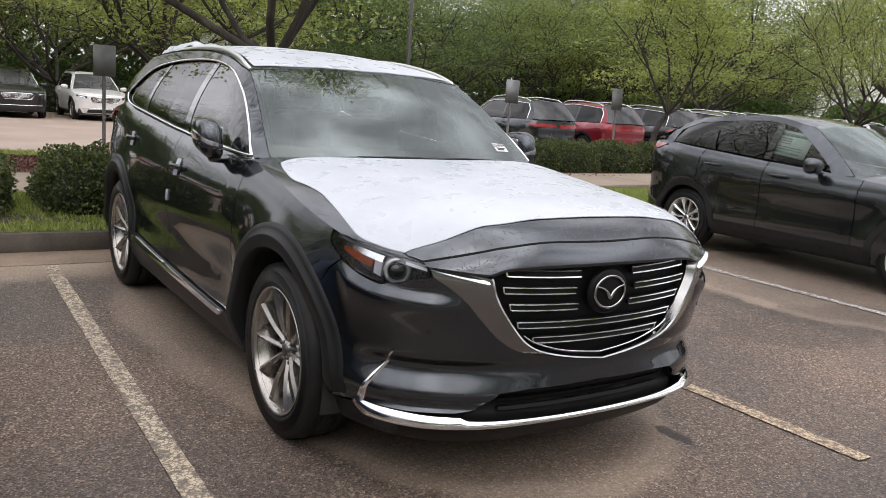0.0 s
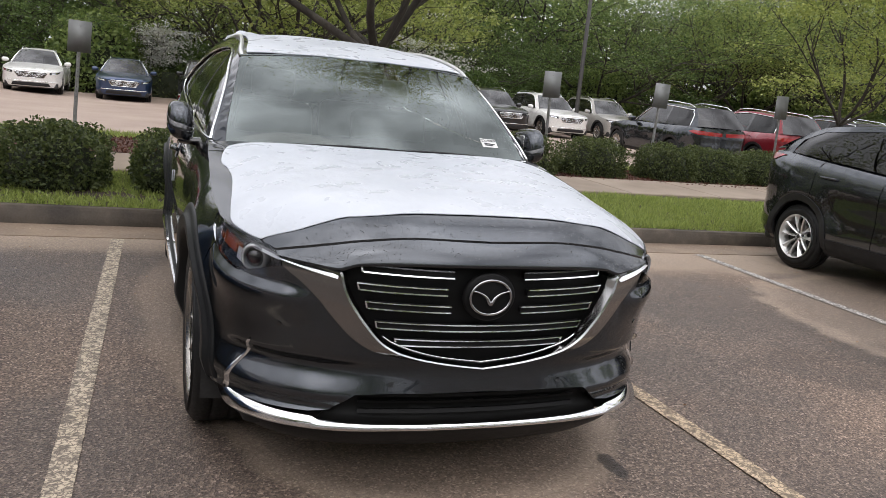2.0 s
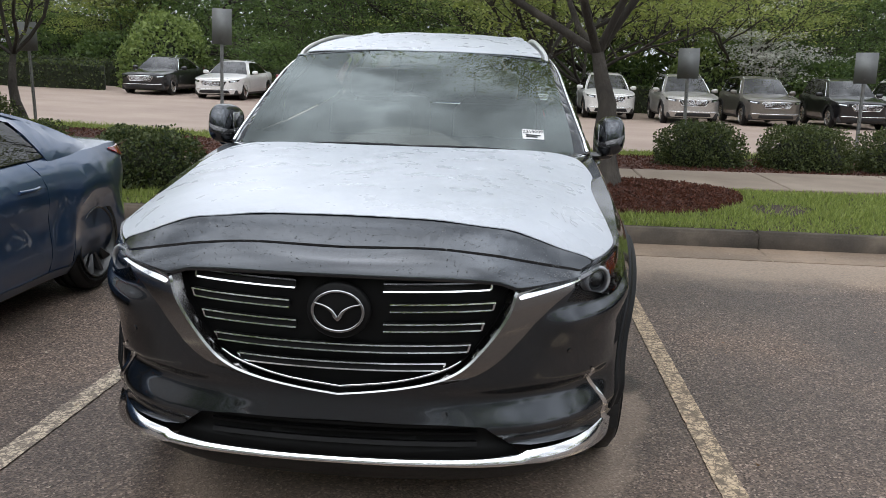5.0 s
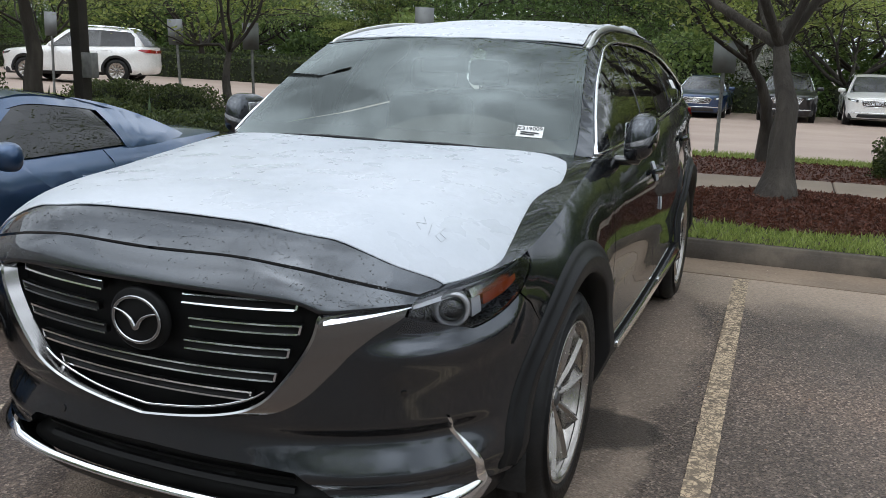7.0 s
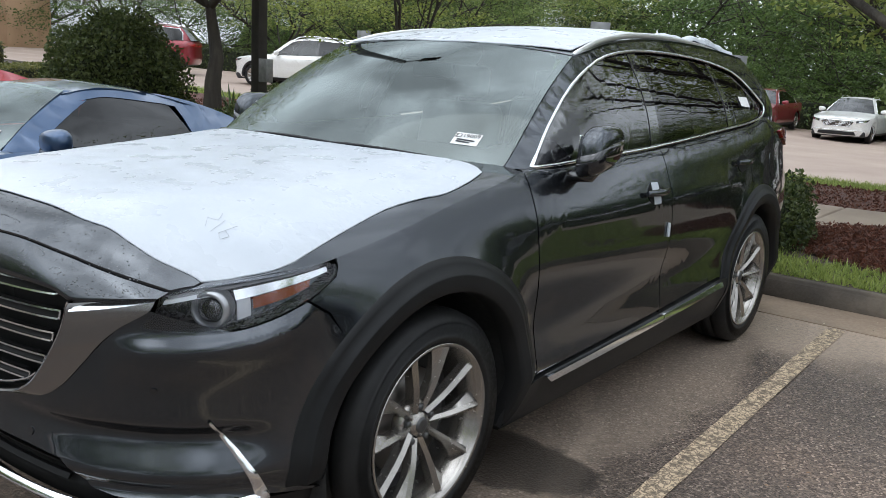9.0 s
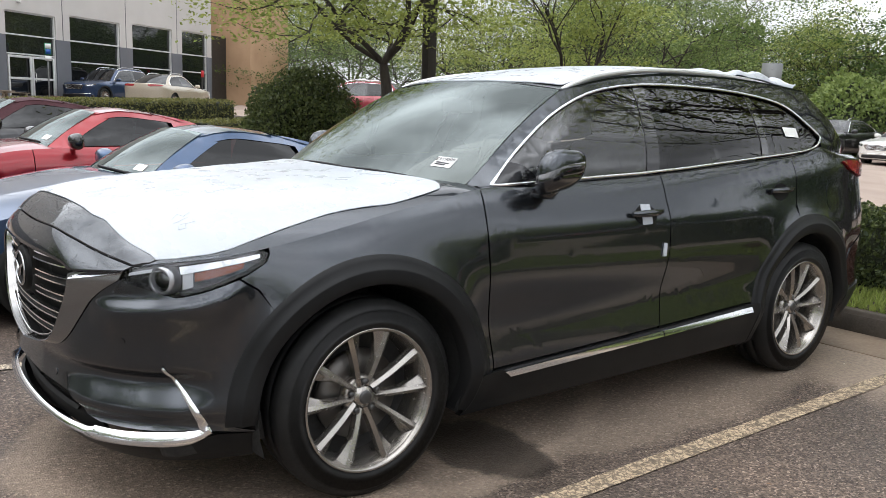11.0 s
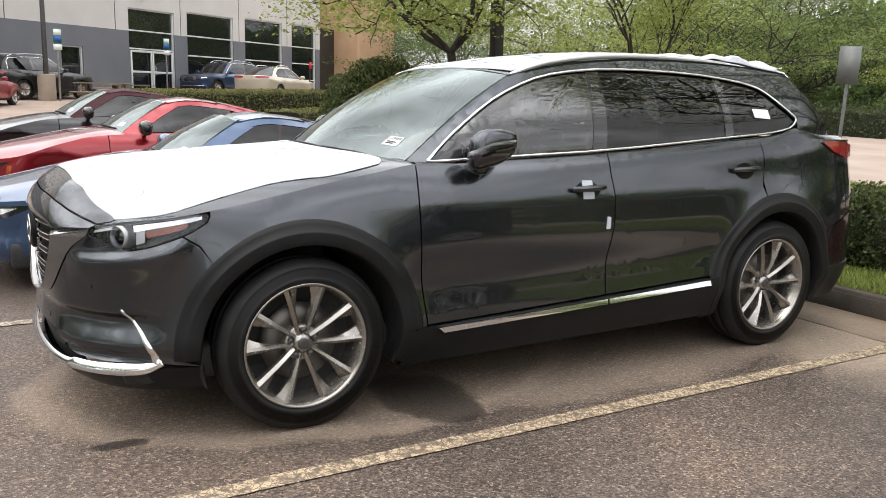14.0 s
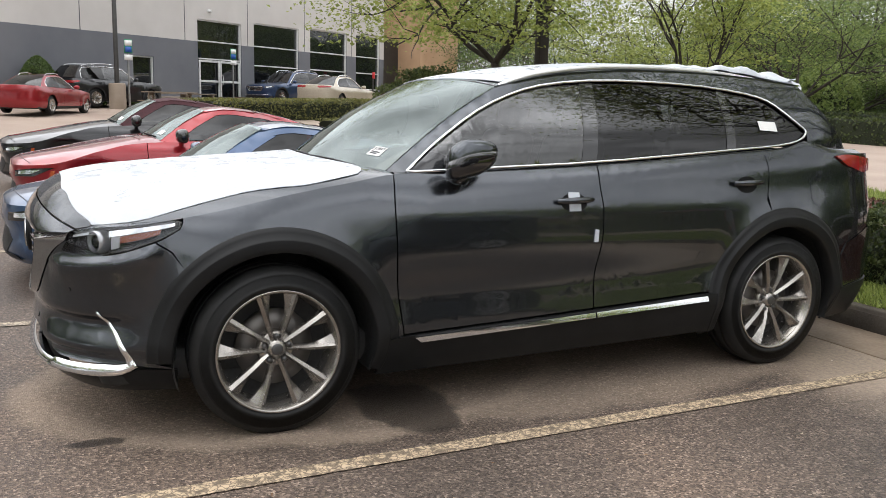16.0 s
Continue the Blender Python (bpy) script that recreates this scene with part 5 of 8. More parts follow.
        part("mirror_underside", moved(under, mirror_at), GLOSS_BLACK, mr, "black lower mirror shell")
    # windscreen, roof, rear glass
    def screen(s, t, o=0.0):
        e = a_line(t)
        f = 1 - s * s
        c0, c1 = Vector((0, 0.405, 1.165)), Vector((0, 1.165, 1.602))
        c = c0.lerp(c1, t)
        return Vector((e.x * s, e.y + (c.y - e.y) * f - 0.02 * math.sin(math.pi * t) * f - o * 0.5, e.z + (c.z - e.z) * f + 0.035 * math.sin(math.pi * t) * f + o * 0.86))
    ws = part("windscreen", panel([(-1, 0), (1, 0), (1, 1), (-1, 1)], (0.08, 0.06), screen, off=0.004, depth=0.006), GLASS_CLEAR, car, "clear curved windscreen")
    part("frit_band", join(panel([(-1, 0), (1, 0), (0.985, 0.15), (0.88, 0.12), (0.5, 0.105), (0, 0.1), (-0.5, 0.105), (-0.88, 0.12), (-0.985, 0.15)], (0.08, 0.05), screen, off=-0.004, depth=0.0), panel([(0.955, 0.05), (0.985, 0.05), (0.985, 0.99), (0.95, 0.99)], (0.05, 0.06), screen, off=-0.004, depth=0.0), panel([(-0.955, 0.05), (-0.985, 0.05), (-0.985, 0.99), (-0.95, 0.99)], (0.05, 0.06), screen, off=-0.004, depth=0.0)), GLOSS_BLACK, ws)
    part("sensor_housing", panel([(-0.14, 0.80), (0.14, 0.80), (0.16, 0.97), (-0.16, 0.97)], 0.05, screen, off=-0.03, depth=-0.03), CABIN, ws)
    label = part("stock_label", panel([(0.70, 0.105), (0.83, 0.11), (0.83, 0.185), (0.70, 0.18)], 0.05, screen, off=0.006, depth=0.001), PAPER, ws, "white paper stock label with a printed number")
    txt = bpy.data.curves.new("label_text", "FONT")
    txt.body, txt.size, txt.align_x, txt.extrude = "Z319009", 0.028, "CENTER", 0.0003
    p, px, pt = screen(0.765, 0.152, 0.008), screen(0.80, 0.155, 0.008), screen(0.765, 0.19, 0.008)
    ex = (px - p).normalized()
    ez = ex.cross(pt - p).normalized()
    frame_m = Matrix.Identity(4)
    frame_m.col[0][:3], frame_m.col[1][:3], frame_m.col[2][:3] = ex, ez.cross(ex), ez
    frame_m.translation = p
    tmp = new("label_text", txt)
    tmp.matrix_basis = frame_m
    bpy.context.view_layer.update()
    tme = bpy.data.meshes.new_from_object(tmp.evaluated_get(bpy.context.evaluated_depsgraph_get()))
    bpy.data.objects.remove(tmp)
    tme.materials.append(INK)
    tob = new("label_text", tme)
    tob.parent, tob.matrix_basis = label, frame_m
    bars = [panel([(0.72, z), (0.72 + w_, z), (0.72 + w_, z + 0.009), (0.72, z + 0.009)], 0.05, screen, off=0.008, depth=0.0) for z, w_ in ((0.118, 0.07), (0.131, 0.09))]
    part("label_print", join(*bars), INK, label)
    roof = lambda s, y, o: Vector((rail_x(y) * s, y - (0.03 * (1 - s * s) if y < 1.3 else 0), roof_e(y) + (roof_c(y) - roof_e(y)) * (1 - abs(s) ** 2.6) + o))
    rf = part("roof", panel([(-1, 1.17), (1, 1.17), (1, 3.24), (0.8, 3.42), (0.4, 3.56), (0, 3.6), (-0.4, 3.56), (-0.8, 3.42), (-1, 3.24)], (0.1, 0.12), roof), PAINT_GREY, car)
    ruck = lambda s, y, o: roof(s, y, o) + Vector((0, 0, 0.003 * noise.noise((s * 4, y * 3, 0)) + (0.02 + 0.05 * max(0, 0.2 + noise.noise((s * 5, y * 8, 3)))) * min(1, max(0, (abs(s) - 0.62) / 0.18)) * min(1, max(0, (0.925 - abs(s)) / 0.04)) * min(1, max(0, (y - 2.2) / 0.6))))
    part("roof_film", panel([(-0.93, 1.22), (-0.6, 1.19), (0, 1.17), (0.6, 1.19), (0.93, 1.22), (0.91, 1.6), (0.9, 2.6), (0.93, 3.22), (0.8, 3.38), (0.4, 3.52), (0, 3.56), (-0.4, 3.52), (-0.8, 3.38), (-0.93, 3.22), (-0.9, 2.6), (-0.91, 1.6)], (0.04, 0.04), ruck, off=0.007, depth=0.004), FILM, rf, "white protective film on the roof")
    back = lambda s, t, o: Vector(((0.56 + 0.16 * t) * s, 3.27 + 0.33 * t + (0.30 - 0.05 * t) * (1 - s * s), 1.60 - 0.37 * t + o))
    part("rear_screen", panel([(-1, 0), (1, 0), (1, 1), (-1, 1)], (0.15, 0.15), back), GLASS_DARK, car)
    wing_at = lambda s, y, o: Vector((0.6 * s, y + 0.34 * (1 - s * s), 1.650 - 0.16 * (y - 3.2) - 0.055 * s * s + o))
    spoil = part("spoiler", panel([(-0.98, 3.14), (0.98, 3.14), (0.95, 3.32), (-0.95, 3.32)], (0.08, 0.05), wing_at, depth=0.03), PAINT_GREY, car)
    part("spoiler_film", panel([(-0.99, 3.12), (0.99, 3.12), (0.98, 3.32), (-0.98, 3.32)], (0.05, 0.03), lambda s, y, o: wing_at(s, y, o) + Vector((0.02 * s, 0, 0.004 + (0.03 + 0.03 * noise.noise((s * 9, y * 14, 2))) * min(1, (0.99 - abs(s)) / 0.06))), depth=0.004), FILM, spoil, "crumpled white film")
    # wipers
    for x0, x1, y0 in ((0.62, 0.05, 0.0), (0.05, -0.55, 0.0)):
        pts = [screen(q / 0.79, 0.008 * math.sin(i / 8 * 3.1), 0.008) for i, q in enumerate(np.linspace(x0, x1, 9))]
        part("wiper", tube(pts, [0.004] + [0.0055] * 7 + [0.003], 6), PLASTIC, car)
    # floor, cabin and seats
    part("underbody", moved(box(1.62, 4.5, 0.16, 0.05, (0, 1.52, 0.24)), Matrix.Identity(4)), CABIN, car)
    part("engine_bay", box(1.1, 1.1, 0.5, 0.05, (0, -0.3, 0.35)), CABIN, car)
    part("cabin_floor", box(1.6, 3.2, 0.1, 0.02, (0, 2.1, 0.42)), CABIN, car)
    part("dashboard", panel([(-0.74, 0.5), (0.74, 0.5), (0.74, 0.98), (-0.74, 0.98)], 0.08, lambda x, y, o: Vector((x, y, 1.085 + 0.035 * math.sin((y - 0.5) * 6) - 0.03 * x * x + o)), depth=0.3), CABIN, car)
    part("steering_wheel", tube([(0.36 + 0.18 * math.cos(a), 1.14 + 0.06 * math.sin(a), 0.98 + 0.17 * math.sin(a)) for a in (2 * math.pi * k / 30 for k in range(30))], 0.016, 8, True), CABIN, car)
    for x, y, wd in ((0.38, 1.62, 0.5), (-0.38, 1.62, 0.5), (0.38, 2.55, 0.55), (-0.38, 2.55, 0.55)):
        st = part("seat", box(wd, 0.52, 0.18, 0.06, (x, y - 0.15, 0.55), 3), SEAT, car)
        part("seat_back", moved(box(wd, 0.15, 0.64, 0.06, (0, 0, 0), 3), Matrix.Translation((x, y + 0.08, 0.68)) @ pose(0, 0, 0, -14)), SEAT, st)
        part("headrest", moved(box(0.27, 0.1, 0.17, 0.04, (0, 0, 0), 3), Matrix.Translation((x, y + 0.24, 1.33)) @ pose(0, 0, 0, -10)), SEAT, st)
    mirror_in = screen(0, 0.86, -0.06)
    part("rear_view_mirror", box(0.24, 0.03, 0.07, 0.015, (mirror_in.x, mirror_in.y + 0.02, mirror_in.z - 0.07)), CABIN, car)
    for x, s in ((0.835, 1), (-0.835, -1)):
        for y in (0.0, 2.93):
            wheel(car, x, y, side=s)
    return car


hero_suv()

# ---- the other cars: one builder, several body styles ----
STYLES = {}


def style(name, half, nose, tail, axle_f, axle_r, radius, rim, hood, cowl, header, roof_end, rear_base, belt, roof_half, roof_top, low=0.2, trunk=None, front_low=0.03):
    """Numbers of one body style. half: width / 2; nose, tail: y of the ends; hood: height of the nose; the glasshouse runs by
    cowl, header, roof_end and rear_base, each (y, z); belt: heights of the window line at cowl and rear; trunk: height of a boot lid."""
    n, t, h = nose, tail, half
    outline = [(0, n), (0.28 * h, n + 0.012), (0.52 * h, n + 0.055), (0.72 * h, n + 0.15), (0.85 * h, n + 0.28), (0.93 * h, n + 0.46), (0.975 * h, n + 0.75), (0.985 * h, axle_f + 0.1), (h, (axle_f + axle_r) / 2),
               (0.99 * h, axle_r), (0.965 * h, t - 0.5), (0.91 * h, t - 0.25), (0.80 * h, t - 0.11), (0.62 * h, t - 0.04), (0.3 * h, t - 0.005), (0, t)]
    zt = belt[0] - 0.02
    side = [(low - 0.02, -0.11), (low + 0.08, -0.035), (low + 0.2, 0.0), (low + 0.4, -0.012), (belt[0] - 0.2, 0.004), (belt[0], 0.0), (belt[1] + 0.2, 0.0)]
    front = [(low - 0.02, -0.12), (low + 0.06, -0.02), (low + 0.14, 0.0), (low + 0.3, -front_low), (hood - 0.12, 0.0), (hood - 0.02, -0.01), (hood + 0.1, -0.05)]
    rear = [(low - 0.02, -0.14), (low + 0.1, -0.03), (low + 0.3, 0.015), (low + 0.45, 0.0), (belt[1] - 0.15, 0.0), (belt[1] + 0.1, -0.06)]
    tz = trunk or belt[1]
    length = 0
    probe = Shape(outline, front, side, rear, [(0, 1), (9, 1)], [(-5, 9), (9, 9)], [(-5, 0), (9, 0)])
    U = probe.u_of_y
    top = [(0, hood), (0.45 * h, hood), (U(n + 0.2), hood + 0.01), (U(n + 0.5), hood + 0.045), (U(axle_f + 0.1), belt[0] - 0.075 if cowl[0] - axle_f > 0.5 else belt[0] - 0.04), (U(cowl[0] + 0.1), belt[0]), (U(rear_base[0] - 0.1), belt[1]), (U(t - 0.3), tz - 0.01), (probe.length - 0.3, tz - 0.02), (probe.length, tz - 0.02)]
    bl = [(n, belt[0] + 0.06), (cowl[0], belt[0]), (rear_base[0], belt[1]), (t, belt[1] + 0.12)]
    centre = [(n - 0.02, hood), (n + 0.07, hood + 0.06), (n + 0.3, hood + 0.11), (cowl[0] - 0.1, cowl[1]), (cowl[0] + 0.4, cowl[1]), (rear_base[0] - 0.3, rear_base[1]), (rear_base[0], rear_base[1]), (t - 0.15, tz + 0.015), (t, tz - 0.02)]
    s = Shape(outline, front, side, rear, top, bl, centre, power=3.6, nose=n and 1.0, tail=0.85)
    s.nose = U(n + 0.6)
    def bulge(u, y, z, k, f=axle_f, r=axle_r, w=radius):
        d = 0.0
        for cy in (f, r):
            q = math.hypot(y - cy, z - w)
            d += 0.03 * math.exp(-((q - w * 1.25) / 0.1) ** 2) * (z > low)
        return d * k
    s.sculpt = bulge
    STYLES[name] = dict(shape=s, half=half, axles=(axle_f, axle_r), radius=radius, rim=rim, hood=hood, cowl=cowl, header=header, roof_end=roof_end, rear_base=rear_base, belt=belt, roof_half=roof_half, roof_top=roof_top, low=low, tail=t, nose=n, trunk=tz)


style("suv", 0.945, -0.93, 3.68, 0.0, 2.72, 0.36, 0.245, 0.86, (0.42, 1.08), (1.15, 1.56), (3.15, 1.60), (3.55, 1.12), (1.03, 1.10), 0.60, 1.655, low=0.24)
style("sedan", 0.935, -0.98, 3.95, 0.0, 2.88, 0.335, 0.235, 0.74, (0.55, 0.97), (1.25, 1.40), (2.55, 1.42), (3.30, 1.06), (0.93, 0.99), 0.53, 1.465, low=0.2, trunk=1.03)
style("crossover", 0.883, -0.88, 3.39, 0.0, 2.57, 0.332, 0.225, 0.80, (0.60, 1.04), (1.30, 1.45), (2.70, 1.475), (3.24, 1.17), (1.00, 1.16), 0.54, 1.54, low=0.22)
style("roadster", 0.868, -0.82, 3.095, 0.0, 2.31, 0.317, 0.235, 0.62, (0.54, 0.91), (1.14, 1.215), (1.72, 1.225), (2.58, 0.97), (0.87, 0.91), 0.48, 1.255, low=0.16, trunk=0.93)


def build_car(kind, name, paint, label, detail=1, roof_paint=None, lamps="dark", grille="bars", metal=None, rails=False, group=""):
    k = STYLES[kind]
    S = k["shape"]
    Y = S.u_of_y
    skin = lambda a, b, o: S.skin(a, b, o)
    car = base(name, label, "car", group)
    step = 0.09 if detail else 0.16
    af, ar = k["axles"]
    R = k["radius"]
    low = k["low"]
    ra = R * 1.13
    (y0, z0), (y1, z1), (y2, z2), (y3, z3) = k["cowl"], k["header"], k["roof_end"], k["rear_base"]
    sn = lambda z, r: math.degrees(math.asin(max(-1, min(1, (z - R) / r))))
    foot = low + 0.02
    aF, aR = arc(Y(af), R, ra, 180 - sn(foot, ra), sn(foot, ra), 22), arc(Y(ar), R, ra, 180 - sn(foot, ra), sn(foot, ra), 22)
    tops = lambda a, b, n: [(u, S.top(u)) for u in np.linspace(a, b, n)]
    d0, d1 = Y(y0 - 0.02), Y({"roadster": (y1 + y2) / 2 + 0.30, "crossover": 1.62}.get(kind, (y1 + y2) / 2))
    d2 = Y(ar - 0.12)
    seam_z = R + math.sqrt(ra * ra - (d2 - Y(ar)) ** 2)
    cut = 0.004
    for side in (1, -1):
        mir = side < 0
        front = [(0, foot)] + [(Y(af) - 0.6, foot)] + aF + [(d0 - cut, foot)] + tops(d0 - cut, 0.0, 34)
        part("front_body", panel(front, step, skin, depth=0.01, mirror=mir), paint, car)
        door_end = d1 - cut
        door = [(d0 + cut, foot + 0.05), (door_end, foot + 0.05)] + tops(door_end, d0 + cut, 10)
        dr = part("door", panel(door, step, skin, depth=0.01, mirror=mir), paint, car)
        hu, hz = Y(S.plan(d1)[1] - 0.2), S.top(d1) - 0.13
        grip = [S.skin(hu + t, hz, 0.01 + 0.022 * math.cos(t / 0.1 * 1.45)) for t in np.linspace(-0.1, 0.1, 9)]
        part("handle", moved(tube(grip, 0.012, 6), Matrix.Diagonal((side, 1, 1, 1))), CHROME if lamps == "red" else paint, dr)
        if kind != "roadster":
            door = [(d1 + cut, foot + 0.05), (aR[0][0] - 0.02, foot + 0.05)] + [p for p in aR if p[0] < d2 - 0.02][1:] + [(d2 - cut, seam_z)] + tops(d2 - cut, d1 + cut, 8)
            dr = part("rear_door", panel(door, step, skin, depth=0.01, mirror=mir), paint, car)
            hu = Y(ar - 0.32)
            grip = [S.skin(hu + t, hz + 0.03, 0.01 + 0.022 * math.cos(t / 0.1 * 1.45)) for t in np.linspace(-0.1, 0.1, 9)]
            part("handle", moved(tube(grip, 0.012, 6), Matrix.Diagonal((side, 1, 1, 1))), paint, dr)
            tail = [(d2 + cut, seam_z)] + [p for p in aR if p[0] >= d2 + 0.02] + [(S.length, foot), (S.length, S.top(S.length))] + tops(S.length, d2 + cut, 26)
        else:
            tail = [(d1 + cut, foot + 0.05)] + aR + [(S.length, foot), (S.length, S.top(S.length))] + tops(S.length, d1 + cut, 30)
        part("rear_body", panel(tail, step, skin, depth=0.01, mirror=mir), paint, car)
        if kind in ("suv", "crossover"):
            for cy in (af, ar):
                ring = arc(Y(cy), R, ra + 0.055, -8, 188, 26) + arc(Y(cy), R, ra - 0.012, 188, -8, 26)
                part("arch_cladding", panel(ring, 0.09, skin, off=0.008, depth=0.03, mirror=mir), PLASTIC, car)
        sill = [(Y(af) + ra, foot), (Y(ar) - ra, foot), (Y(ar) - ra - 0.02, foot + (0.14 if kind == "crossover" else 0.06)), (Y(af) + ra + 0.02, foot + (0.14 if kind == "crossover" else 0.06))]
        part("sill", panel(sill, step, skin, off=0.008, depth=0.02, mirror=mir), PLASTIC if kind != "roadster" else paint, car)
    # bonnet and boot lid
    def deck_part(nm, ya, yb):
        us = np.linspace(0 if ya < S.c[0, 1] + 0.01 else Y(ya), S.length if yb > k["tail"] - 0.01 else Y(yb), 40 if detail else 20)
        bm = bmesh.new()
        rows = [[bm.verts.new(S.deck(s, u)) for s in np.linspace(-1, 1, 17)] for u in us]
        for a, b in zip(rows, rows[1:]):
            for i in range(16):
                try:
                    bm.faces.new((a[i], a[i + 1], b[i + 1], b[i]))
                except ValueError:
                    pass
        bmesh.ops.remove_doubles(bm, verts=bm.verts, dist=1e-4)
        return part(nm, bm, paint, car)
    hood = deck_part("bonnet", -9, y0 + 0.15)
    line = [S.deck_at(x, k["nose"] + 0.10 + 0.22 * (x / k["half"]) ** 2, 0.002) for x in np.linspace(-0.72, 0.72, 21) * k["half"]]
    part("shut_line", tube(line, 0.003, 4), PLASTIC, hood)
    deck_part("boot_lid" if kind in ("sedan", "roadster") else "tail_top", y3 - 0.35, 99)
    # glasshouse
    rh, zr = k["roof_half"], k["roof_top"]
    xb = S.plan(Y(y0 + 0.3))[0] - 0.1
    A0, A1 = Vector((xb - 0.07, y0 + 0.12, k["belt"][0] + 0.01)), Vector((rh - 0.02, y1 + 0.03, z1 - 0.01))
    D1, D0 = Vector((rh - 0.03, y2, z2 - 0.02)), Vector((xb - 0.10, y3, k["belt"][1] + 0.01))
    arcs = lambda p, q, t, b: p.lerp(q, t) + Vector((0, 0, b * math.sin(math.pi * t)))
    def side_x(y, z):
        zb = S.belt(y)
        x0 = S.plan(Y(y))[0] - 0.1
        t = max(0, (z - zb) / (zr - 0.05 - zb))
        x = x0 - (x0 - rh - 0.015) * t ** 1.15
        ya = A0.y + (A1.y - A0.y) * min(1, max(0, (z - A0.z) / (A1.z - A0.z)))
        yd = D0.y + (D1.y - D0.y) * min(1, max(0, (z - D0.z) / (D1.z - D0.z)))
        return x - 0.05 * math.exp(-max(0, y - ya) / 0.1) - 0.06 * math.exp(-max(0, yd - y) / 0.12)
    glassy = lambda y, z, o: Vector((side_x(y, z) + o, y, z))
    a_pts = [(p.y, p.z) for p in (arcs(A0, A1, t, 0.02) for t in np.linspace(0, 1, 9))]
    roof_z = smooth([(y1, z1), (y1 + 0.25 * (y2 - y1), zr - 0.012), ((y1 + y2) / 2, zr), (y2, z2)])
    r_pts = [(y, roof_z(y) - 0.03) for y in np.linspace(y1 + 0.03, y2, 10)]
    d_pts = [(p.y, p.z) for p in (arcs(D1, D0, t, 0.03 if kind != "roadster" else 0.05) for t in np.linspace(0, 1, 9))]
    shape = a_pts + r_pts[1:] + d_pts[1:]
    rear_window_end = y3 - 0.28 if kind != "roadster" else y2 + 0.26
    def inner(p, m):
        y, z = p
        zz = k["belt"][0] + (k["belt"][1] - k["belt"][0]) * (y - y0) / (y3 - y0) + 0.015
        return (min(max(y, y0 + 0.26), rear_window_end), max(zz, z - m))
    dlo_top = []
    for y, z in shape:
        q = (y + (0.10 if y < y1 + 0.05 else -0.05 if y > y2 else 0), z - 0.055)
        zz = k["belt"][0] + (k["belt"][1] - k["belt"][0]) * (q[0] - y0) / (y3 - y0) + 0.012
        if q[1] > zz and q[0] < rear_window_end:
            dlo_top.append(q)
    ba = lambda y: k["belt"][0] + (k["belt"][1] - k["belt"][0]) * (y - y0) / (y3 - y0) + 0.012
    first, last = (dlo_top[0][0] - 0.03, ba(dlo_top[0][0])), (min(dlo_top[-1][0] + 0.03, rear_window_end + 0.02), ba(dlo_top[-1][0]))
    dlo_top = [first] + dlo_top + [last]
    tz = lambda y: float(np.interp(y, [p[0] for p in dlo_top], [p[1] for p in dlo_top]))
    mid = {"roadster": 99.0, "crossover": 1.67}.get(kind, (y1 + y2) / 2 + 0.05)
    for side in (1, -1):
        mir = side < 0
        frame_ = shape + [(last[0] + 0.02, ba(last[0]) - 0.03)] + dlo_top[::-1] + [(first[0] - 0.02, ba(first[0]) - 0.03)]
        part("pillar_frame", panel(frame_, 0.12, glassy, depth=0.012, mirror=mir), roof_paint or paint, car)
        spans = [(first[0], min(mid - 0.04, last[0]))] + ([(mid + 0.04, last[0])] if mid < last[0] else [])
        for i, (ya, yb) in enumerate(spans):
            poly = [(y, tz(y)) for y in np.linspace(ya, yb, 14)] + [(y, ba(y)) for y in np.linspace(yb, ya, 8)]
            part("side_window", panel(poly, 0.12, glassy, off=-0.006, depth=0.003, mirror=mir), (GLASS_LIGHT if kind == "crossover" else GLASS_SIDE if detail else GLASS_FAR) if i == 0 and kind != "roadster" else GLASS_DARK, car)
        if len(spans) > 1:
            part("window_pillar", panel([(mid - 0.04, tz(mid)), (mid + 0.04, tz(mid)), (mid + 0.04, ba(mid)), (mid - 0.04, ba(mid))], 0.1, glassy, off=-0.003, depth=0.01, mirror=mir), GLOSS_BLACK, car)
        if rails:
            part("window_trim", tube([(side * q.x, q.y, q.z) for q in (glassy(y, z, 0.006) for y, z in dlo_top)], 0.011, 6), CHROME, car)
            part("roof_rail", tube([(side * (rh - 0.03), y, roof_z(y) + 0.035 - 0.06 * (i in (0, 9))) for i, y in enumerate(np.linspace(y1 + 0.1, y2 - 0.05, 10))], 0.014, 6), CHROME, car)
        mb = bmesh.new()
        bmesh.ops.create_uvsphere(mb, u_segments=14, v_segments=10, radius=1)
        for v in mb.verts:
            x, y, z = v.co
            v.co = (math.copysign(abs(x) ** 0.8, x) * 0.12, max(y, -0.9) * (0.085 if y < 0 else 0.06), math.copysign(abs(z) ** 0.7, z) * (0.075 + 0.014 * x))
        mz = k["belt"][0] + 0.075
        at = Matrix.Translation((side * (k["half"] + 0.06), y0 + (0.33 if kind == "roadster" else 0.42), mz)) @ Matrix.Diagonal((side, 1, 1, 1))
        mr = part("wing_mirror", moved(mb, at), paint if kind != "roadster" or paint is PAINT_BLUE else GLOSS_BLACK, car)
        part("mirror_foot", moved(tube([(-0.17, 0, -0.07), (-0.08, 0, -0.075), (0, 0, -0.04)], 0.025, 8, False, 0.5), at), GLOSS_BLACK, mr)
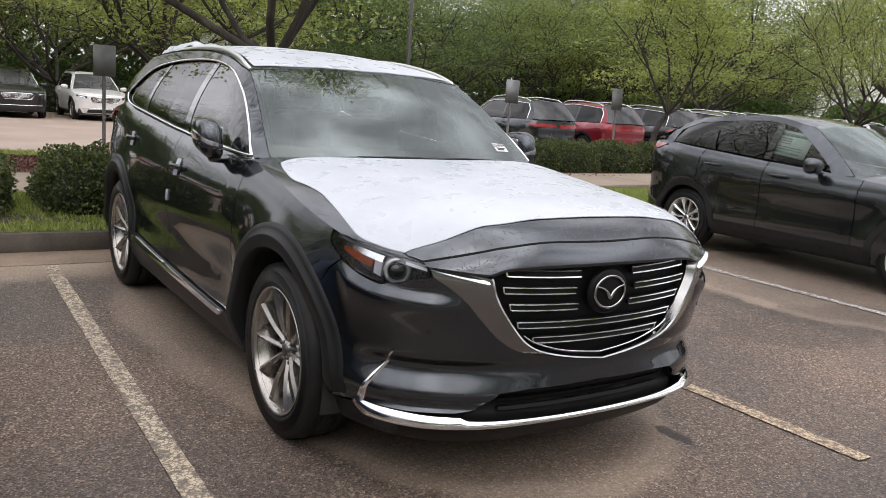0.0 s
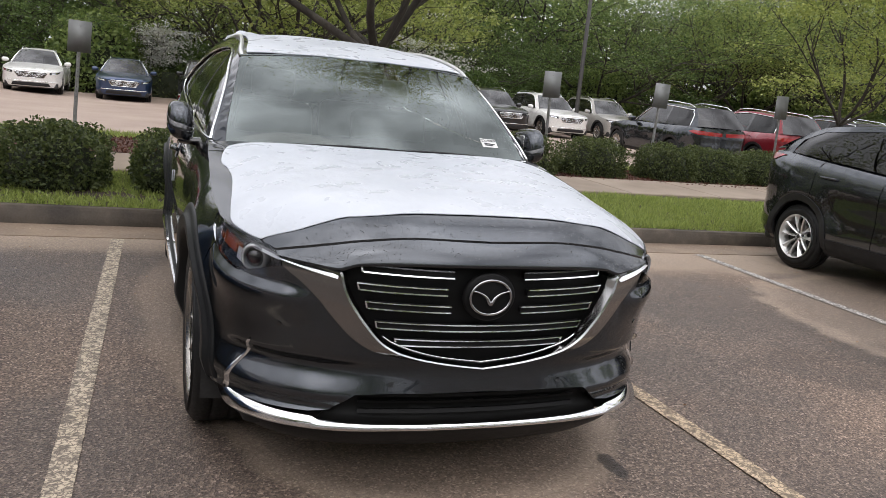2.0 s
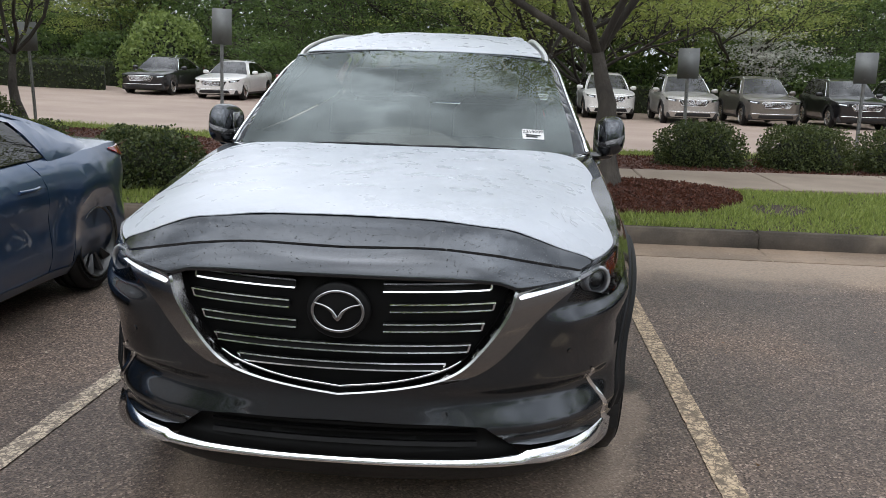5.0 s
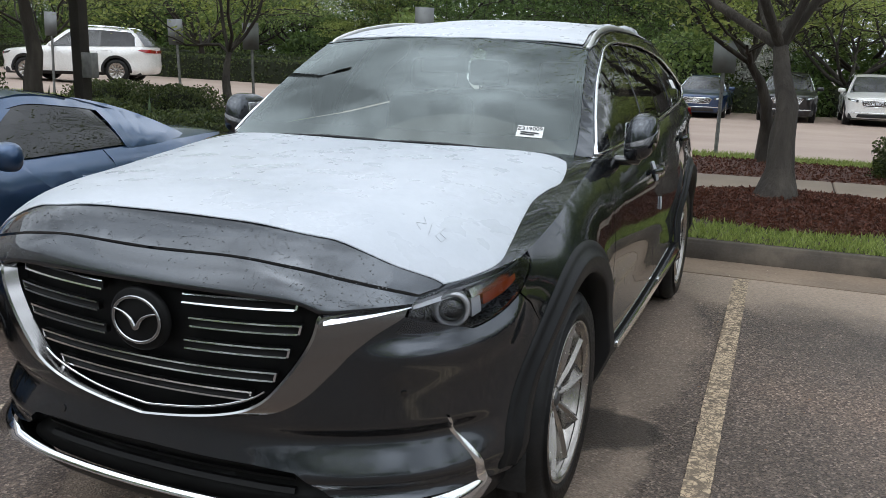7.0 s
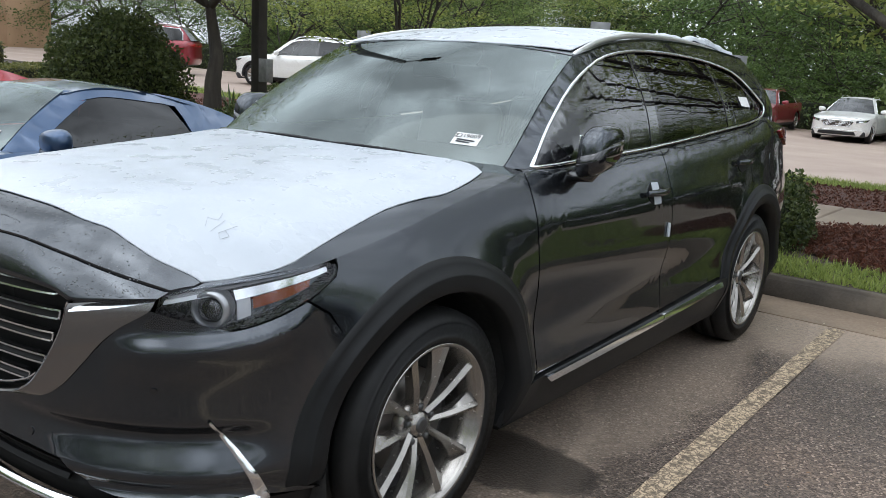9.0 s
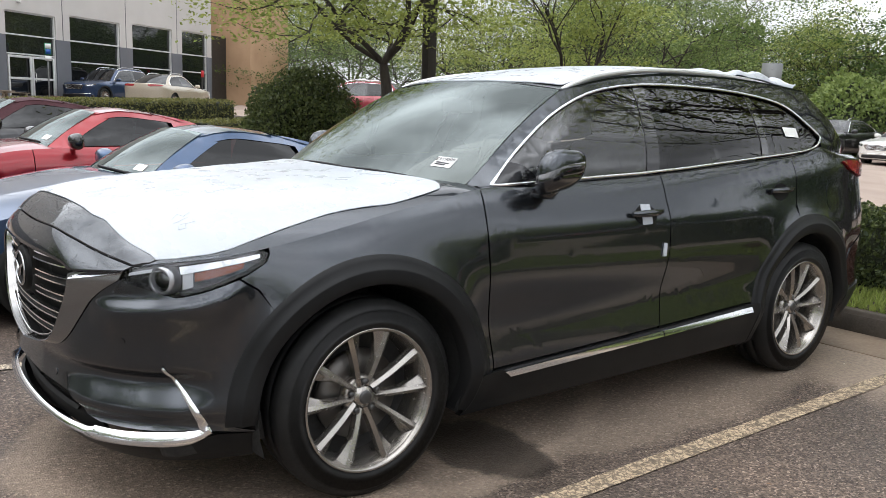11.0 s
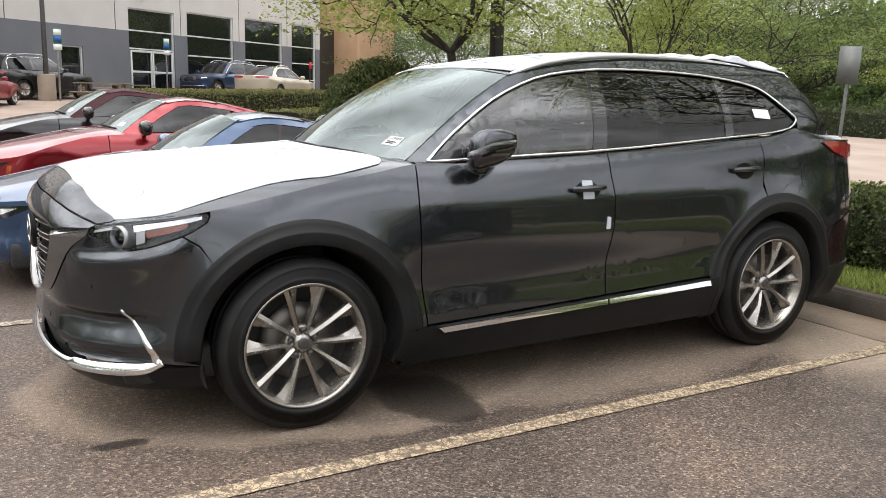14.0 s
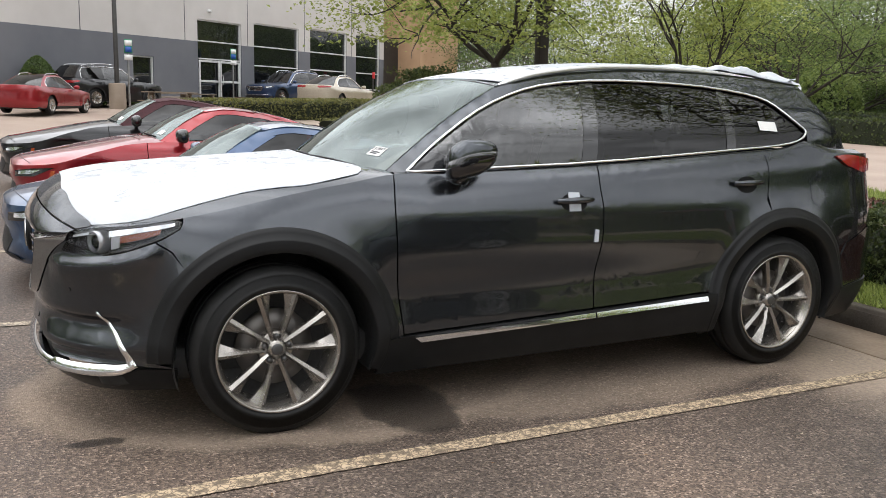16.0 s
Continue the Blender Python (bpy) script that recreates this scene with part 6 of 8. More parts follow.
    def screen(s, t, o, P0=A0, P1=A1, c0=(y0, z0), c1=(y1 - 0.02, z1 + 0.01), out=-1):
        e = arcs(P0, P1, t, 0.02)
        f = 1 - s * s
        cy, cz = c0[0] + (c1[0] - c0[0]) * t, c0[1] + (c1[1] - c0[1]) * t
        return Vector((e.x * s, e.y + (cy - e.y) * f, e.z + (cz - e.z) * f + 0.025 * math.sin(math.pi * t) * f + o))
    ws = part("windscreen", panel([(-1, 0), (1, 0), (1, 1), (-1, 1)], (0.16, 0.12), screen, off=0.004, depth=0.004), GLASS_CLEAR if detail else GLASS_FAR, car)
    part("screen_band", panel([(-1, 0), (1, 0), (0.98, 0.09), (-0.98, 0.09)], (0.16, 0.12), screen, off=-0.006, depth=0.0), GLOSS_BLACK, ws)
    if detail:
        part("screen_label", panel([(0.68, 0.12), (0.85, 0.12), (0.85, 0.22), (0.68, 0.22)], 0.1, screen, off=0.008, depth=0.001), PAPER, ws, "white paper label")
        pts = [screen(q, 0.05, 0.012) for q in np.linspace(0.75, -0.1, 7)]
        part("wiper", tube(pts, 0.008, 5), PLASTIC, car)
    roof = lambda s, y, o: Vector((rh * s, y, roof_z(y) - 0.03 * abs(s) ** 2.4 + o))
    part("roof" if kind != "roadster" else "hard_top", panel([(-1, y1), (1, y1), (1, y2), (-1, y2)], (0.16, 0.12), roof, depth=0.02), roof_paint or paint, car)
    back = lambda s, t, o: screen(s, t, o, D1, D0, (y2 + 0.03, z2), (y3 + 0.12, z3))
    part("rear_screen", panel([(-1, 0), (1, 0), (1, 1), (-1, 1)], (0.2, 0.12), back, depth=0.0), GLASS_DARK if kind != "roadster" else (roof_paint or paint), car)
    # lights and grille
    U1, hz = 0.62 * k["half"], k["hood"]
    lamp_shape = {"suv": [(U1, hz - 0.10), (U1 + 0.42, hz - 0.035), (U1 + 0.52, hz + 0.03), (U1 + 0.30, hz + 0.005), (U1, hz - 0.015)], "sedan": [(U1, hz - 0.10), (U1 + 0.40, hz - 0.05), (U1 + 0.55, hz + 0.03), (U1 + 0.3, hz), (U1, hz - 0.025)]}
    lp = lamp_shape.get(kind, [(U1 - 0.05, hz - 0.115), (U1 + 0.25, hz - 0.10), (U1 + 0.46, hz - 0.01), (U1 + 0.22, hz - 0.02), (U1 - 0.05, hz - 0.055)])
    for side in (1, -1):
        mir = side < 0
        h_ = part("headlamp", panel(lp, 0.07, skin, off=0.002, depth=0.006, mirror=mir), GLOSS_BLACK, car)
        cu, cz = U1 + 0.16, hz - 0.055
        small = [((a - cu) * 0.55 + cu, (b - cz) * 0.5 + cz) for a, b in lp]
        part("lamp_glass", panel(small, 0.07, skin, off=0.006, depth=0.006, mirror=mir), CHROME, h_)
        if kind == "roadster":
            part("side_marker", panel([(Y(af) - 0.45, hz - 0.17), (Y(af) - 0.40, hz - 0.17), (Y(af) - 0.38, hz - 0.04), (Y(af) - 0.42, hz - 0.04)], 0.1, skin, off=0.006, depth=0.006, mirror=mir), AMBER, h_)
        zt = k["trunk"]
        L = S.length
        rl = [(L - 0.42, zt - 0.12), (L - 0.9, zt - 0.10), (L - 1.02, zt - 0.04), (L - 0.6, zt - 0.025), (L - 0.3, zt - 0.03), (L - 0.3, zt - 0.1)] if kind != "suv" else [(L - 0.06, zt - 0.2), (L - 0.75, zt - 0.19), (L - 1.02, zt - 0.12), (L - 0.9, zt - 0.08), (L - 0.06, zt - 0.11)]
        part("tail_lamp", panel(rl, 0.08, skin, off=0.008, depth=0.02, mirror=mir), RED_LENS, car)
    if kind in ("suv", "sedan"):
        gl = part("grille", panel([(0, hz - 0.22), (0.40, hz - 0.22), (0.50, hz - 0.06), (0.42, hz - 0.03), (0, hz - 0.03)], 0.1, skin, off=0.004, depth=0.01, both=True), GLOSS_BLACK, car, "black grille with chrome frame")
        ring = [(0, hz - 0.03), (0.42, hz - 0.03), (0.50, hz - 0.06), (0.40, hz - 0.22), (0, hz - 0.22)]
        half_ = [S.skin(a, b, 0.008) for a, b in ring]
        loop = half_ + [Vector((-q.x, q.y, q.z)) for q in half_[::-1]]
        part("grille_frame", tube(loop, 0.014, 5, True), CHROME, gl)
        for j in range(4):
            z = hz - 0.065 - j * 0.036
            w_ = 0.46 - j * 0.02
            pts = [S.skin(a, z, 0.008) for a in np.linspace(0, w_, 6)]
            part("grille_slat", tube([Vector((-q.x, q.y, q.z)) for q in pts[::-1]] + pts[1:], 0.007, 4), CHROME, gl)
    else:
        part("grille", panel([(0, low + 0.10), (0.42, low + 0.10), (0.52, low + 0.2), (0.40, low + 0.27), (0, low + 0.28)], 0.1, skin, off=0.003, depth=0.01, both=True), PLASTIC, car, "black lower grille")
    part("lower_intake", panel([(0, low + 0.05), (0.62, low + 0.05), (0.55, low + (0.16 if kind in ("suv", "sedan") else 0.09)), (0, low + (0.17 if kind in ("suv", "sedan") else 0.09))], 0.1, skin, off=0.005, depth=0.01, both=True), PLASTIC, car)
    if rails:
        half_ = [S.skin(a, low + 0.2, 0.012) for a in np.linspace(0, 0.8, 8)]
        part("bumper_trim", tube([Vector((-q.x, q.y, q.z)) for q in half_[::-1]] + half_[1:], 0.014, 5), CHROME, car)
    part("underbody", box(k["half"] * 1.75, k["tail"] - k["nose"] - 0.5, 0.2, 0.04, (0, (k["tail"] + k["nose"]) / 2, low - 0.02)), CABIN, car)
    part("cabin", box(k["half"] * 1.5, y3 - y0 - 0.1, k["belt"][0] - low - 0.2, 0.04, (0, (y0 + y3) / 2, low + 0.1)), CABIN, car)
    for x in (0.33, -0.33):
        yy = (y1 + y2) / 2 + (0.05 if kind != "roadster" else 0.12)
        st = part("seat", moved(box(0.46, 0.14, min(0.62, zr - low - 0.62), 0.05, (0, 0, 0), 2), Matrix.Translation((x, yy, k["belt"][0] - 0.35)) @ pose(0, 0, 0, -14)), CABIN if kind != "suv" else SEAT, car)
    for x, s_ in ((k["half"] - 0.125, 1), (-k["half"] + 0.125, -1)):
        for y in (af, ar):
            wheel(car, x, y, R, 0.215, k["rim"], s_, metal, "twin" if detail else "far")
    return car


def parked(car, x, y, rz=0, z=None):
    return turned(car, x, y, (rise(x, y) if z is None else z), rz)


# three roadsters beside the SUV
BROWN_CLOTH = textured("maroon_soft_top", [(0.3, (0.035, 0.008, 0.012)), (0.7, (0.06, 0.014, 0.02))], 20, (0.8, 0.95), 0.3, 0.003, fine=400)
parked(build_car("roadster", "roadster", PAINT_BLUE, "blue-grey hard-top roadster with black wheels on damp asphalt", roof_paint=PAINT_BLUE, metal=ALLOY_DARK, group="roadsters"), -3.07, -0.42)
parked(build_car("roadster", "roadster", PAINT_RED, "bright red hard-top roadster with black mirrors", roof_paint=PAINT_RED, metal=ALLOY_DARK, group="roadsters"), -5.75, -0.45)
parked(build_car("roadster", "roadster", PAINT_BLACK, "black roadster with a closed maroon cloth top", roof_paint=BROWN_CLOTH, metal=ALLOY_DARK, group="roadsters"), -8.45, -0.66)
cx = build_car("crossover", "crossover", PAINT_GREY, "dark grey compact crossover with a window price sheet", metal=SATIN)
parked(cx, 6.02, 0.56)
PRINT_GREY = material("pale_grey_print", (0.34, 0.40, 0.37), 0.7)
PRINT_GREEN = material("pale_green_print", (0.25, 0.42, 0.33), 0.7)
SHEET = textured("pale_green_paper", [(0.3, (0.58, 0.68, 0.62)), (0.7, (0.68, 0.76, 0.71))], 6, (0.6, 0.8), 0.0)
sheet = part("price_sheet", box(0.004, 0.40, 0.27, 0.0), SHEET, cx, "white printed price sheet in the window")
for k_, (w_, h_, z_) in enumerate(((0.34, 0.03, 0.215), (0.15, 0.012, 0.18), (0.15, 0.012, 0.155), (0.15, 0.012, 0.13), (0.3, 0.012, 0.09), (0.3, 0.012, 0.065), (0.3, 0.02, 0.025))):
    part("printed_bar", box(0.006, w_, h_, 0.0, (0, (0.34 - w_) / 2, z_)), PRINT_GREEN if k_ in (0, 6) else PRINT_GREY, sheet)
sheet.matrix_basis = pose(-0.685, 1.50, 1.12, 6, 24, 0)

# the far row, noses towards the lane
FAR = [(-13.2, "sedan", "black"), (-10.3, "sedan", "white"), (-7.35, "sedan", "maroon"), (-4.1, "sedan", "white"), (-1.2, "sedan", "navy"), (1.7, "suv", "black"), (4.4, "suv", "white"), (6.6, "suv", "silver"), (9.5, "suv", "taupe"), (12.6, "suv", "black"), (15.3, "suv", "white"), (18.1, "suv", "silver")]
PAINTS = {"black": PAINT_BLACK, "silver": PAINT_SILVER, "maroon": PAINT_MAROON, "white": PAINT_WHITE, "navy": PAINT_NAVY, "taupe": car_paint("taupe_paint", (0.16, 0.145, 0.125), 0.5, 0.35), "grey": PAINT_GREY, "red": PAINT_RED, "beige": PAINT_BEIGE}
made = {}


def stock(kind, colour, x, y, rz, group, z=None):
    key = (kind, colour)
    if key not in made:
        made[key] = build_car(kind, "parked_suv" if kind == "suv" else "parked_sedan", PAINTS[colour], colour + " parked " + ("SUV" if kind == "suv" else "saloon") + " with chrome grille, in a row", 0, rails=True, group=group)
        return parked(made[key], x, y, rz, z)
    return copy_thing(made[key], pose(x, y, rise(x, y) if z is None else z, 0, 0, rz))


for x, kind, colour in FAR:
    far_y = 26.6 if x > 5 else 28.9
    stock(kind, colour, x * 0.93 + 0.3 if x > 5 else x - 0.45, far_y + 0.25 * noise.noise((x, 0, 0)), 1.5 * noise.noise((x, 5, 0)), "cars in the far row")
for i, colour in enumerate(("grey", "maroon", "black", "taupe", "silver", "black", "white")):
    stock("suv", colour, 13.05 + 2.72 * i, 18.3, 180 + noise.noise((i, 9, 0)), "cars parked tail first")
stock("suv", "white", -20.6, 17.6, -66, "cars by the building")
stock("suv", "maroon", -27.5, 15.5, -50, "cars by the building")
dark_suv = stock("suv", "black", -31.75, 2.4, 215, "cars by the building")
dark_suv.matrix_basis = dark_suv.matrix_basis @ Matrix.Scale(0.93, 4)
stock("suv", "navy", -37.15, 8.95, 35, "cars by the building")
stock("sedan", "beige", -34.2, 12.4, 223, "cars by the building")
hatch = stock("sedan", "red", -26.7, -0.35, 244, "cars by the building")
hatch.matrix_basis = hatch.matrix_basis @ Matrix.Scale(0.82, 4)

# ---- trees, bushes, hedges, grass ----
BARK = textured("grey_brown_bark", [(0.3, (0.022, 0.018, 0.014)), (0.55, (0.048, 0.040, 0.032)), (0.8, (0.095, 0.082, 0.066))], 5, (0.8, 0.95), 0.8, 0.03, fine=26, stretch=(1, 1, 0.25))


def leaf_material(name, dark, light):
    m = material(name, dark, 0.5)
    n, l, b = nodes_of(m)
    geo = n.new("ShaderNodeNewGeometry")
    info = n.new("ShaderNodeObjectInfo")
    tone = math_node(m, "ADD", math_node(m, "MULTIPLY", geo.outputs["Random Per Island"], 0.8), math_node(m, "MULTIPLY", info.outputs["Random"], 0.2))
    c = ramped(m, tone, [(0.0, dark), (0.6, tuple((a + 2 * q) / 3 for a, q in zip(dark, light))), (1.0, light)])
    l.new(c, b.inputs["Base Color"])
    b.inputs["Subsurface Weight"].default_value = 0.0
    tr = n.new("ShaderNodeBsdfTranslucent")
    mx = n.new("ShaderNodeMixShader")
    mx.inputs[0].default_value = 0.45
    l.new(c, tr.inputs[0])
    l.new(b.outputs[0], mx.inputs[1])
    l.new(tr.outputs[0], mx.inputs[2])
    l.new(mx.outputs[0], n["Material Output"].inputs[0])
    return m


LEAF_SPRING = leaf_material("spring_leaves", (0.15, 0.20, 0.04), (0.42, 0.47, 0.13))
LEAF_MID = leaf_material("mid_green_leaves", (0.085, 0.135, 0.035), (0.28, 0.35, 0.10))
LEAF_DARK = leaf_material("dark_leaves", (0.035, 0.07, 0.018), (0.15, 0.215, 0.055))
LEAF_BOX = leaf_material("box_bush_leaves", (0.018, 0.036, 0.010), (0.125, 0.15, 0.045))
LEAF_HEDGE = leaf_material("brownish_hedge_leaves", (0.07, 0.08, 0.022), (0.22, 0.21, 0.065))
BLOSSOM = leaf_material("white_blossom", (0.40, 0.40, 0.34), (0.75, 0.75, 0.70))
GRASS = leaf_material("grass_blades", (0.13, 0.185, 0.035), (0.40, 0.46, 0.13))


def leaves(centres, size, rng, droop=0.0, narrow=0.55, level=1.0):
    """One small folded leaf at each centre: two triangles a leaf, at random turns."""
    c = np.asarray(centres, float)
    n = len(c)
    a = rng.normal(size=(n, 3))
    a[:, 2] = a[:, 2] * level - droop
    a /= np.linalg.norm(a, axis=1)[:, None]
    b = np.cross(a, rng.normal(size=(n, 3)) * np.array([level, level, 1.0]))
    b /= np.linalg.norm(b, axis=1)[:, None]
    s = (size * rng.uniform(0.6, 1.3, n))[:, None]
    v = np.empty((n, 4, 3))
    up = np.cross(a, b) * s * 0.12
    v[:, 0], v[:, 1], v[:, 2], v[:, 3] = c - a * s * 0.5, c + b * s * narrow * 0.5 + up, c + a * s * 0.5, c - b * s * narrow * 0.5 + up
    i = np.arange(n)[:, None] * 4
    return v.reshape(-1, 3), np.hstack([i, i + 1, i + 2, i + 3]).reshape(-1, 4)


def raw_mesh(name, verts, faces, mat, smooth_faces=False):
    me = bpy.data.meshes.new(name)
    me.from_pydata([tuple(map(float, v)) for v in verts], [], faces.tolist() if isinstance(faces, np.ndarray) else faces)
    me.materials.append(mat)
    if smooth_faces:
        me.shade_smooth()
    return me


def grow(seed, height, trunk, fork, spread, levels=4, limbs=4, up=0.35, crook=0.18, rising=-1.0):
    """Limbs of a tree: a list of (points, radii), and the tips' points for leaves."""
    rng = np.random.default_rng(seed)
    out, tips = [], []
    def limb(p, d, length, r, level):
        n = 5 if level < 3 else 4
        pts, rad = [p], [r]
        q, way = p.copy(), d / np.linalg.norm(d)
        for k in range(n):
            way = way + rng.normal(size=3) * crook + np.array([0, 0, up * 0.25 if level else 0.0])
            way /= np.linalg.norm(way)
            q = q + way * length / n
            pts.append(q.copy())
            rad.append(r * (1 - 0.55 * (k + 1) / n))
        out.append((pts, rad, level))
        if level >= levels - 1:
            tips.extend(pts[1:])
            return
        if level >= levels - 2:
            tips.extend(pts[2:])
        m = limbs + (1 if level == 0 else 0)
        for j in range(m):
            t = (0.92 if level == 0 else rng.uniform(0.35, 1.0))
            i = min(n, max(1, int(round(t * n))))
            base_ = pts[i]
            ang = 2 * math.pi * (j + rng.uniform(-0.25, 0.25)) / m
            side = np.array([math.cos(ang), math.sin(ang), 0.0])
            if level:
                side = side - way * side.dot(way)
            dirn = way * (1 - spread) * rng.uniform(0.6, 1.1) + side * spread + np.array([0, 0, up * rng.uniform(0.3, 1.0)])
            flat = math.hypot(dirn[0], dirn[1])
            dirn[2] = max(dirn[2], rising * flat)
            limb(base_, dirn, (height - fork) * 0.5 * rng.uniform(0.85, 1.15) if level == 0 else length * rng.uniform(0.55, 0.8), rad[i] * rng.uniform(0.62, 0.82), level + 1)
    limb(np.zeros(3), np.array([0.04, 0.03, 1.0]), fork, trunk, 0)
    return out, np.array(tips), rng


def tree_meshes(seed, height, trunk, fork, spread, leaf, n_leaves, leaf_size, cloud=0.35, clear=0.0, **kw):
    """Meshes of a trunk with its limbs and of a crown of single leaves."""
    parts_, tips, rng = grow(seed, height, trunk, fork, spread, **kw)
    verts, faces = [], []
    for pts, rad, level in parts_:
        sides = (10, 8, 6, 4, 3)[min(4, level)]
        p = np.array(pts)
        for i in range(len(p)):
            t = p[min(i + 1, len(p) - 1)] - p[max(i - 1, 0)]
            t /= np.linalg.norm(t)
            u = np.cross(t, [0.3, 1, 0.1])
            u /= np.linalg.norm(u)
            v = np.cross(t, u)
            flare = 1.45 if level == 0 and i == 0 else 1.0
            ring = [p[i] + (u * math.cos(a) + v * math.sin(a)) * rad[i] * flare * (1 + 0.08 * math.sin(3 * a + i)) for a in (2 * math.pi * k / sides for k in range(sides))]
            s = len(verts)
            verts.extend(ring)
            if i:
                faces.extend([[s - sides + k, s - sides + (k + 1) % sides, s + (k + 1) % sides, s + k] for k in range(sides)])
    # leaves hang in flat sprays round the twigs' ends
    sprays = n_leaves // 36
    mids = tips[rng.integers(0, len(tips), sprays)] + rng.normal(size=(sprays, 3)) * cloud * np.array([0.9, 0.9, 0.6])
    pick = mids[rng.integers(0, sprays, n_leaves)] + rng.normal(size=(n_leaves, 3)) * cloud * np.array([0.85, 0.85, 0.16])
    pick = pick[pick[:, 2] > clear]
    lv, lf = leaves(pick, leaf_size, rng, 0.1, 0.6, 0.45)
    return raw_mesh("trunk", verts, faces, BARK, True), raw_mesh("crown", lv, lf, leaf)


TREES = {
    "near": tree_meshes(11, 7.5, 0.145, 1.45, 0.68, LEAF_SPRING, 44000, 0.048, 0.38, 2.5, limbs=5, levels=4, up=0.5, rising=0.62, crook=0.17),
    "west": tree_meshes(5, 6.2, 0.15, 1.75, 0.72, LEAF_SPRING, 22000, 0.075, 0.38, 1.9, limbs=4, levels=4, up=0.2),
    "thin": tree_meshes(23, 5.6, 0.11, 1.5, 0.58, LEAF_SPRING, 12000, 0.085, 0.36, 1.5, limbs=4, levels=4, up=0.35),
    "wood_a": tree_meshes(31, 11, 0.26, 1.6, 0.66, LEAF_MID, 24000, 0.12, 0.6, limbs=5, levels=4, up=0.22),
    "wood_b": tree_meshes(47, 12, 0.28, 1.5, 0.62, LEAF_SPRING, 22000, 0.115, 0.6, limbs=5, levels=4, up=0.24),
    "wood_c": tree_meshes(59, 10, 0.24, 1.0, 0.66, LEAF_DARK, 24000, 0.12, 0.6, limbs=5, levels=4, up=0.15),
    "blossom": tree_meshes(71, 5.0, 0.1, 0.9, 0.66, BLOSSOM, 8000, 0.13, 0.42, limbs=4, levels=4, up=0.2),
}


def tree(kind, x, y, label, turn=0, scale=1.0, z=None, name="tree", group=""):
    root = base(name, label, "tree", group)
    root.matrix_basis = pose(x, y, (rise(x, y) if z is None else z) - 0.05, 0, 0, turn) @ Matrix.Scale(scale, 4)
    for nm, me in zip(("trunk", "crown"), TREES[kind]):
        ob = new(nm, me)
        ob.parent = root
    return root


tree("near", 1.47, 5.62, "spreading street tree with fresh yellow-green leaves in mulch", 0, z=island_z(1.47, 5.62))
tree("thin", 1.25, 9.7, "slim young tree with sparse spring leaves", 120, z=island_z(1.25, 9.7))
tree("west", -7.75, 5.62, "low-forked tree with fine spring leaves beside the roadsters", 200, z=island_z(-7.75, 5.62))
tree("thin", -6.7, 8.5, "slim young tree with sparse spring leaves in mulch", 10, 0.85, z=island_z(-6.7, 8.5))
tree("thin", 11.6, 9.85, "slim tree with yellow-green spring leaves", 250, 0.9, z=island_z(11.6, 9.85))
tree("near", 17.5, 9.0, "spreading tree with bare-looking limbs and young leaves", 130, 0.85, z=island_z(17.5, 9.0))
tree("blossom", 11.2, 35.2, "small tree in white blossom at the wood's edge", 0)
tree("blossom", -0.3, 35.4, "small tree in white blossom at the wood's edge", 90, 0.8)
wood = np.random.default_rng(8)
kinds = ("wood_a", "wood_b", "wood_c", "wood_c", "wood_a")
labels = {"wood_a": "tall broad tree in mid-green leaf at the wood's edge", "wood_b": "tall tree in light spring leaf at the wood's edge", "wood_c": "dense green tree at the wood's edge"}
clearing = lambda x, y: -0.66 < (x - 4.2) / (y + 1.4) < -0.5  # an open lane through the wood
# the wood's edge sweeps from the north-west to the east
edge = [(-52 + 4.3 * i, 37.0 + 3 * math.sin(i * 1.3) + (0.012 * max(0, -(-52 + 4.3 * i) - 8) ** 2) * 0.6) for i in range(27)]
for i, (x, y) in enumerate(edge):
    k = kinds[wood.integers(0, 5)]
    x, y, turned, size = x + wood.normal() * 0.8, y + wood.normal() * 0.8, wood.uniform(0, 360), wood.uniform(0.8, 1.1)
    if not clearing(x, y):
        tree(k, x, y, labels[k], turned, size, group="trees of the wood")
for i in range(15):
    k = kinds[wood.integers(0, 5)]
    x, y, turned, size = -48 + 7.6 * i, 45 + wood.normal() * 1.5, wood.uniform(0, 360), wood.uniform(1.15, 1.5)
    if not clearing(x, y):
        tree(k, x, y, labels[k], turned, size, group="trees of the wood")
tree("thin", -19.0, 39.5, "slim tree in sparse spring leaf in the wood's clearing", 40, 1.2, group="trees of the wood")
tree("thin", -21.5, 43.0, "slim tree in sparse spring leaf in the wood's clearing", 170, 1.4, group="trees of the wood")
for i in range(3):
    k = kinds[wood.integers(0, 5)]
    tree(k, 36 + wood.normal() * 2, 32 - 7.0 * i, labels[k], wood.uniform(0, 360), wood.uniform(0.9, 1.3), group="trees of the wood")
for x, y, s in ((-30, 27, 0.8), (-24, 30, 0.9), (-36, 25, 0.8), (-55, 22, 1.2), (-60, 30, 1.3), (-50, 30, 1.0)):
    k = kinds[wood.integers(0, 5)]
    tree(k, x, y, labels[k], wood.uniform(0, 360), s, group="trees of the wood")
